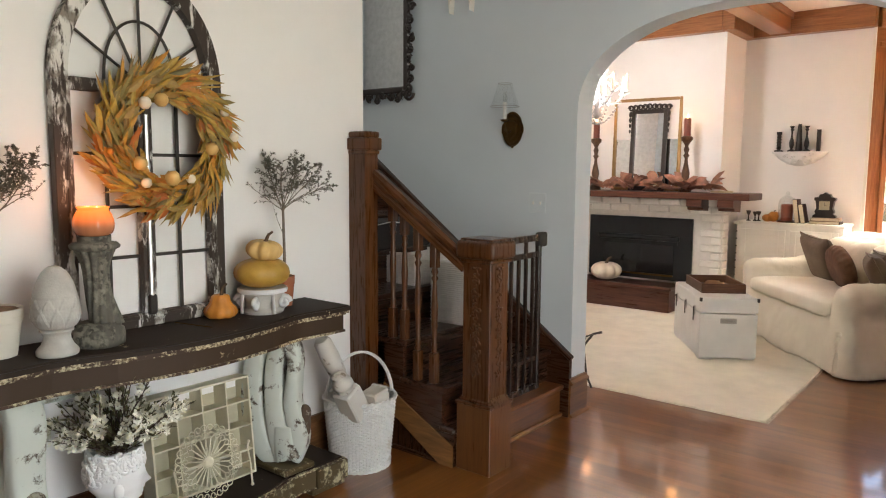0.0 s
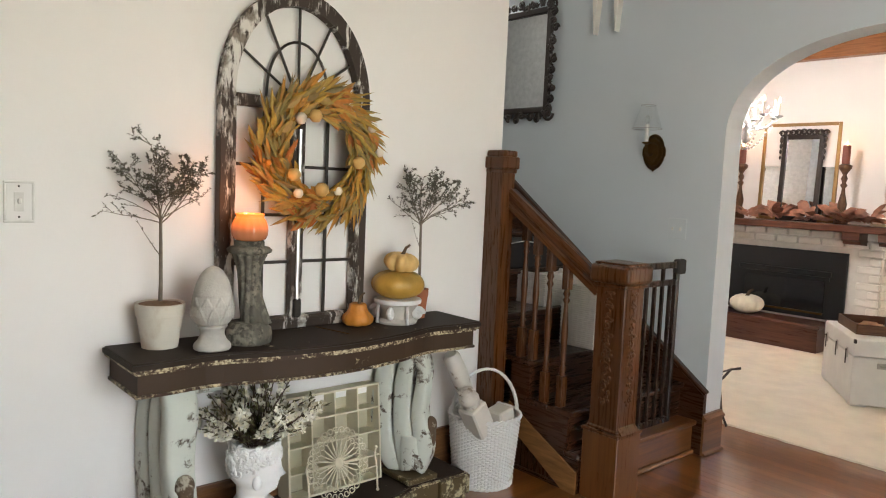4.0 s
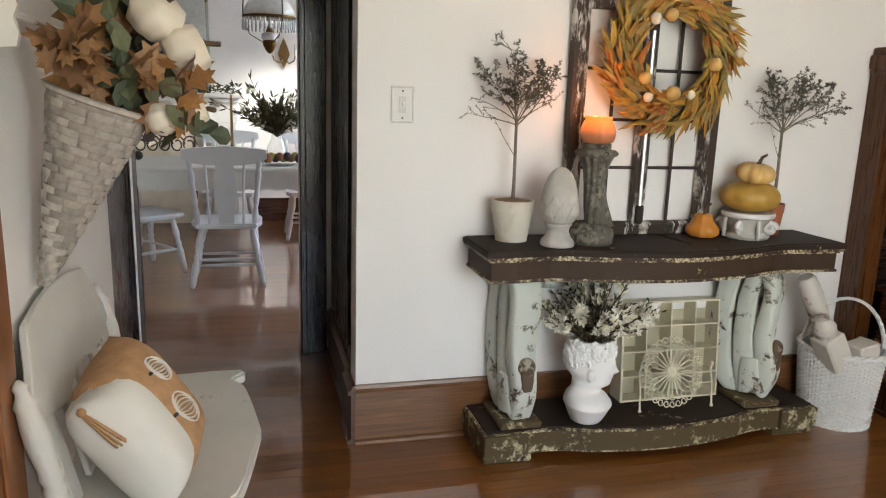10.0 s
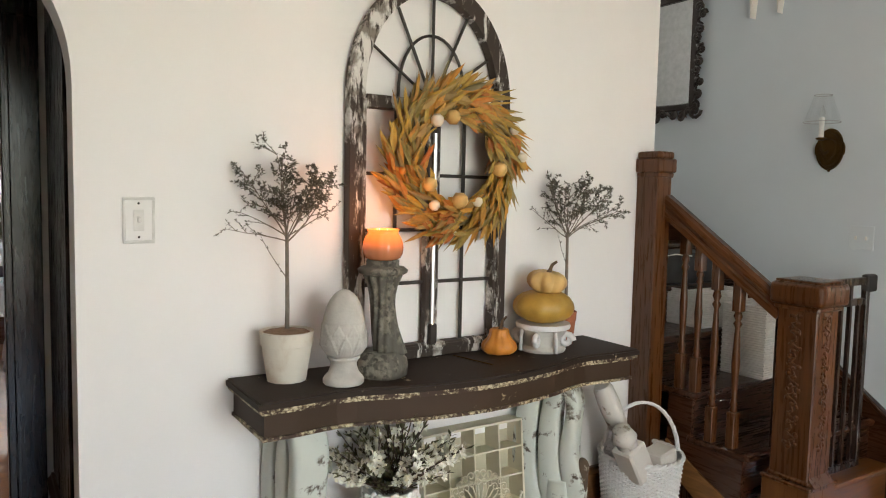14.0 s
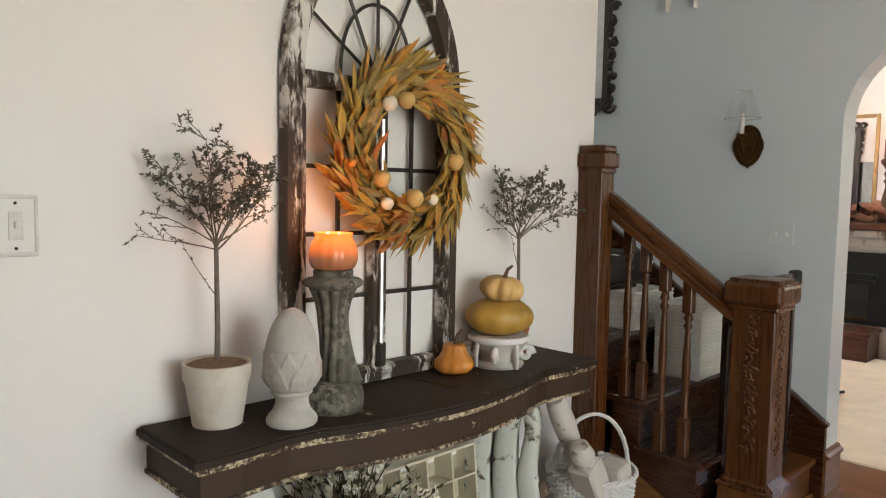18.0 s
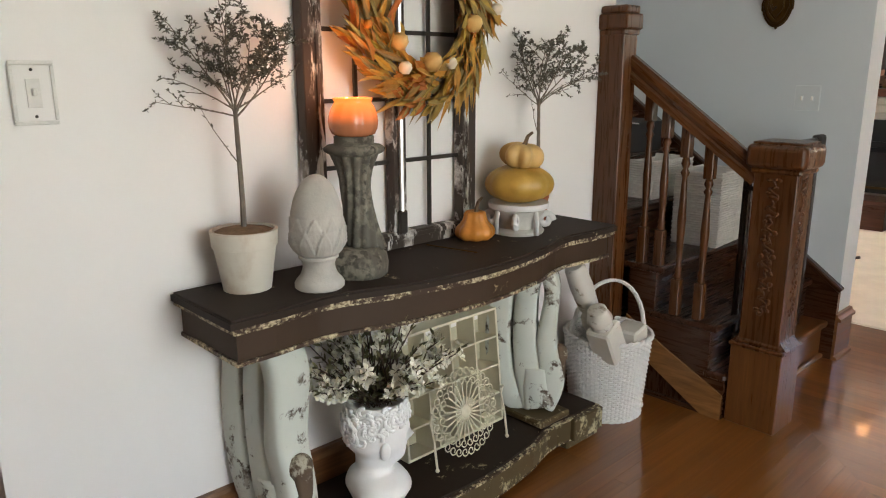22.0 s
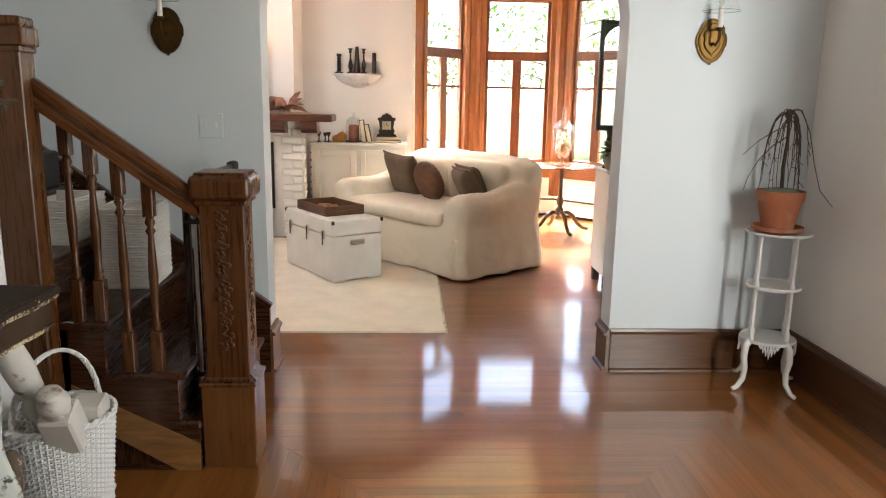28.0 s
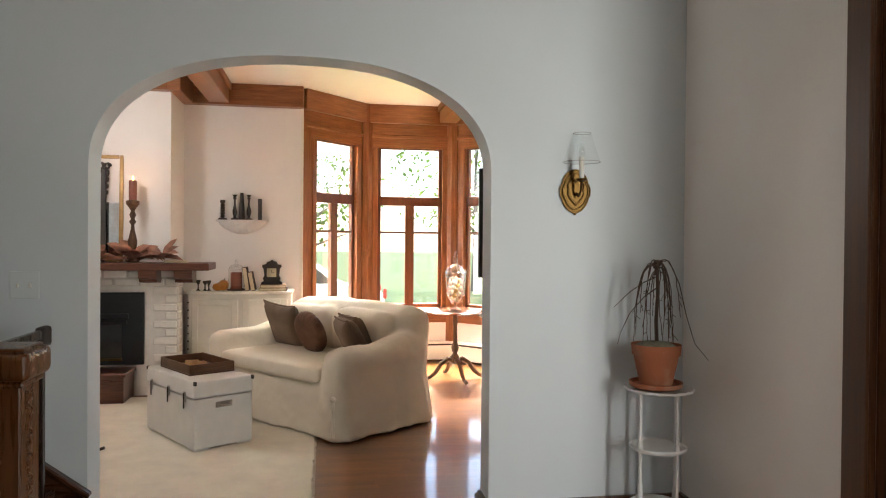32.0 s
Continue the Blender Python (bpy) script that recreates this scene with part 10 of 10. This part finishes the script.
TREE_LEAF = leafy("summer_leaf", [(0.06, 0.12, 0.02), (0.10, 0.17, 0.04), (0.05, 0.09, 0.02), (0.14, 0.20, 0.05)], 0.6, 0.55)
tree(pose(-1.8, 30, -0.7), 5.6, 3.0, 1, "leafy green garden tree across the lawn")
tree(pose(5.4, 31, -0.7), 7, 4.0, 2, "tall leafy green tree across the lawn")
tree(pose(-8.5, 30, -0.7), 7, 4.0, 3, "broad leafy green tree across the lawn")
tree(pose(9.5, 9.5, -0.7), 8, 3.2, 5, "leafy green tree beside the porch")
tree(pose(11.0, 15.0, -0.7), 9, 3.6, 6, "leafy green tree behind the porch")
setting("road", bx(-60, 60, 17.5, 21.5, -0.70, -0.68), paint("driveway", (0.42, 0.40, 0.37), 0.9, 0.1, 2))


def car():
    t = thing("parked_car", pose(-1.75, 18.6, -0.68), "white estate car parked on the drive", "car")
    bm = bmesh.new()
    prism(bm, [(-2.1, 0.35), (2.15, 0.35), (2.2, 0.75), (2.05, 0.95), (1.2, 1.02), (0.55, 1.52), (-1.7, 1.55), (-2.1, 1.05), (-2.2, 0.7)], "y", -0.85, 0.85)
    bmesh.ops.bevel(bm, geom=bm.edges[:], offset=0.06, segments=2, affect='EDGES')
    part("body", bm, plain("white_car_paint", (0.75, 0.75, 0.75), 0.2), t, smooth=True)
    bm = bmesh.new()
    prism(bm, [(-1.62, 1.08), (1.0, 1.08), (0.52, 1.46), (-1.55, 1.48)], "y", -0.862, 0.862)
    part("window_band", bm, FIREBOX, t)
    for s in (-0.86, 0.80):
        part("tail_light", bx(2.14, 2.22, s, s + 0.10, 0.72, 0.95, bevel=0.01), plain("tail_red_%d" % (s > 0), (0.5, 0.03, 0.02), 0.3), t)
        for x in (-1.35, 1.35):
            bm = bmesh.new()
            lathe(bm, [(0.33, -0.10), (0.34, 0), (0.33, 0.10)], 24, pose(x, s * 0.9, 0.33, 90, 0, 0))
            w = part("wheel", bm, SCREEN_DARK, t, smooth=True)
            bm = bmesh.new()
            lathe(bm, [(0.2, -0.105), (0.21, 0), (0.2, 0.105)], 16, pose(x, s * 0.9, 0.33, 90, 0, 0))
            part("rim", bm, plain("rim_grey", (0.4, 0.4, 0.4), 0.3, 0.8), w, smooth=True)


car()

# ---------------------------------------------------------------- floor boards
BOARD = 0.057
HALL_BOARD = wood("hall_boards", (0.165, 0.0550, 0.0110), (0.262, 0.0940, 0.0190), 0.32, (0.5, 22, 22), 3, 1.0, 0.0, 0.22, 0.075, 0.25, 0.0)


def rest_boards(name, mat_axis):
    n = Nodes(name, 0.2)
    v = n.mapped((1.1, 15, 15) if mat_axis == "x" else (15, 1.1, 15))
    a = n.add("ShaderNodeVectorMath")
    a.operation = 'ADD'
    s = n.add("ShaderNodeVectorMath")
    s.operation = 'SCALE'
    s.inputs[0].default_value = (17.0, 31.0, 23.0)
    n.link(n.island(), s.inputs["Scale"])
    n.link(v, a.inputs[0])
    n.link(s.outputs[0], a.inputs[1])
    f = n.noise(5, 6, 0.62, a.outputs[0], 0.6)
    col = n.ramp(f, [(0.30, (0.165, 0.0550, 0.0110)), (0.52, (0.213, 0.0745, 0.0150)), (0.72, (0.262, 0.0940, 0.0190))])
    col = n.mix(1.0, col, n.ramp(n.island(), [(0.0, (0.80, 0.80, 0.80)), (1.0, (1.10, 1.10, 1.10))]), 'MULTIPLY')
    n.put("Base Color", col)
    n.put("Roughness", 0.30)
    n.put("Specular IOR Level", 0.28)
    n.put("Coat Weight", 1.0)
    n.put("Coat IOR", 1.75)
    n.put("Coat Roughness", 0.085)
    return n.mat


def hall_floor():
    floor = bpy.data.objects["floor"]
    random.seed(100)
    north, west, east = YB - 0.0, W, XR
    k, made, rest_v, rest_f = 0, 0, [], []
    half = (east - west) / 2
    while True:
        d0, d1 = k * BOARD, (k + 1) * BOARD
        if d0 > half:
            break
        runs = []
        # north boards run along x, west and east boards along y; ends are mitred
        runs.append(("n", west + d0, east - d0, west + d1, east - d1))
        runs.append(("w", YL, north - d0, YL, north - d1))
        runs.append(("e", YL, north - d0, YL, north - d1))
        for side, a0, a1, b0, b1 in runs:
            cuts = [a0]
            while a1 - cuts[-1] > 1.9:
                cuts.append(cuts[-1] + uniform(0.7, 1.6))
            cuts.append(a1)
            for i, (p, q) in enumerate(zip(cuts, cuts[1:])):
                pa, pb = p, q
                qa = b0 if i == 0 else p
                qb = b1 if i == len(cuts) - 2 else q
                g = 0.0003
                if pb - pa < 0.02 or qb - qa < 0.005:
                    continue
                mid = (pa + pb) / 2
                o = [(pa - mid + g, g), (pb - mid - g, g), (qb - mid - g, BOARD - g), (qa - mid + g, BOARD - g)]
                bm = bmesh.new()
                prism(bm, o, "z", -0.004, uniform(-0.00008, 0.00008))
                if side == "n":
                    m = Matrix.Translation((mid, north - d0, 0)) @ Matrix.Diagonal((1, -1, 1, 1))
                elif side == "w":
                    m = Matrix.Translation((west + d0, mid, 0)) @ Matrix(((0, 1, 0, 0), (1, 0, 0, 0), (0, 0, 1, 0), (0, 0, 0, 1)))
                else:
                    m = Matrix.Translation((east - d0, mid, 0)) @ Matrix.Rotation(radians(90), 4, 'Z')
                me = mesh_of("floor_board", bm, HALL_BOARD)
                if m.to_3x3().determinant() < 0:
                    me.flip_normals()
                ob = part("floor_board", me, HALL_BOARD, floor)
                ob.matrix_basis = m
                made += 1
        k += 1
    return made


hall_floor()


def joined_boards(name, x0, x1, y0, y1, along, mat):
    random.seed(200 + int(x1 * 10))
    vs, fs = [], []
    lo, hi = (y0, y1) if along == "x" else (x0, x1)
    s0, s1 = (x0, x1) if along == "x" else (y0, y1)
    c = lo
    while c < hi - 0.005:
        e = min(c + BOARD, hi)
        p = s0 - uniform(0, 1.0)
        while p < s1:
            q = p + uniform(0.7, 1.7)
            a, b = max(p, s0) + 0.0002, min(q, s1) - 0.0002
            if b - a > 0.03:
                z = uniform(-0.00008, 0.00008)
                k = len(vs)
                for u, v in ((a, c + 0.0002), (b, c + 0.0002), (b, e - 0.0002), (a, e - 0.0002)):
                    x, y = (u, v) if along == "x" else (v, u)
                    vs.append((x, y, z))
                for u, v in ((a, c + 0.0002), (b, c + 0.0002), (b, e - 0.0002), (a, e - 0.0002)):
                    x, y = (u, v) if along == "x" else (v, u)
                    vs.append((x, y, -0.004))
                t4 = (k, k + 1, k + 2, k + 3) if along == "x" else (k + 3, k + 2, k + 1, k)
                fs.append(t4)
                for i in range(4):
                    j = (i + 1) % 4
                    fs.append((k + 4 + i, k + 4 + j, k + j, k + i) if along == "x" else (k + i, k + j, k + 4 + j, k + 4 + i))
            p = q
        c = e
    ob = new(name, raw_mesh(name, vs, fs, mat))
    ob.parent = bpy.data.objects["floor"]
    return tagged(ob, kind="stuff")


bx_mat, by_mat = rest_boards("boards_along_x", "x"), rest_boards("boards_along_y", "y")
joined_boards("living_boards", -4.6, 1.5, YB, 8.25, "x", bx_mat)
joined_boards("bay_boards", -1.22, 1.19, 8.25, 9.0, "x", bx_mat)
joined_boards("dining_boards", -7.7, W, -2.4, 2.4, "y", by_mat)
joined_boards("porch_boards", XR, 3.4, -0.5, 7.1, "y", by_mat)
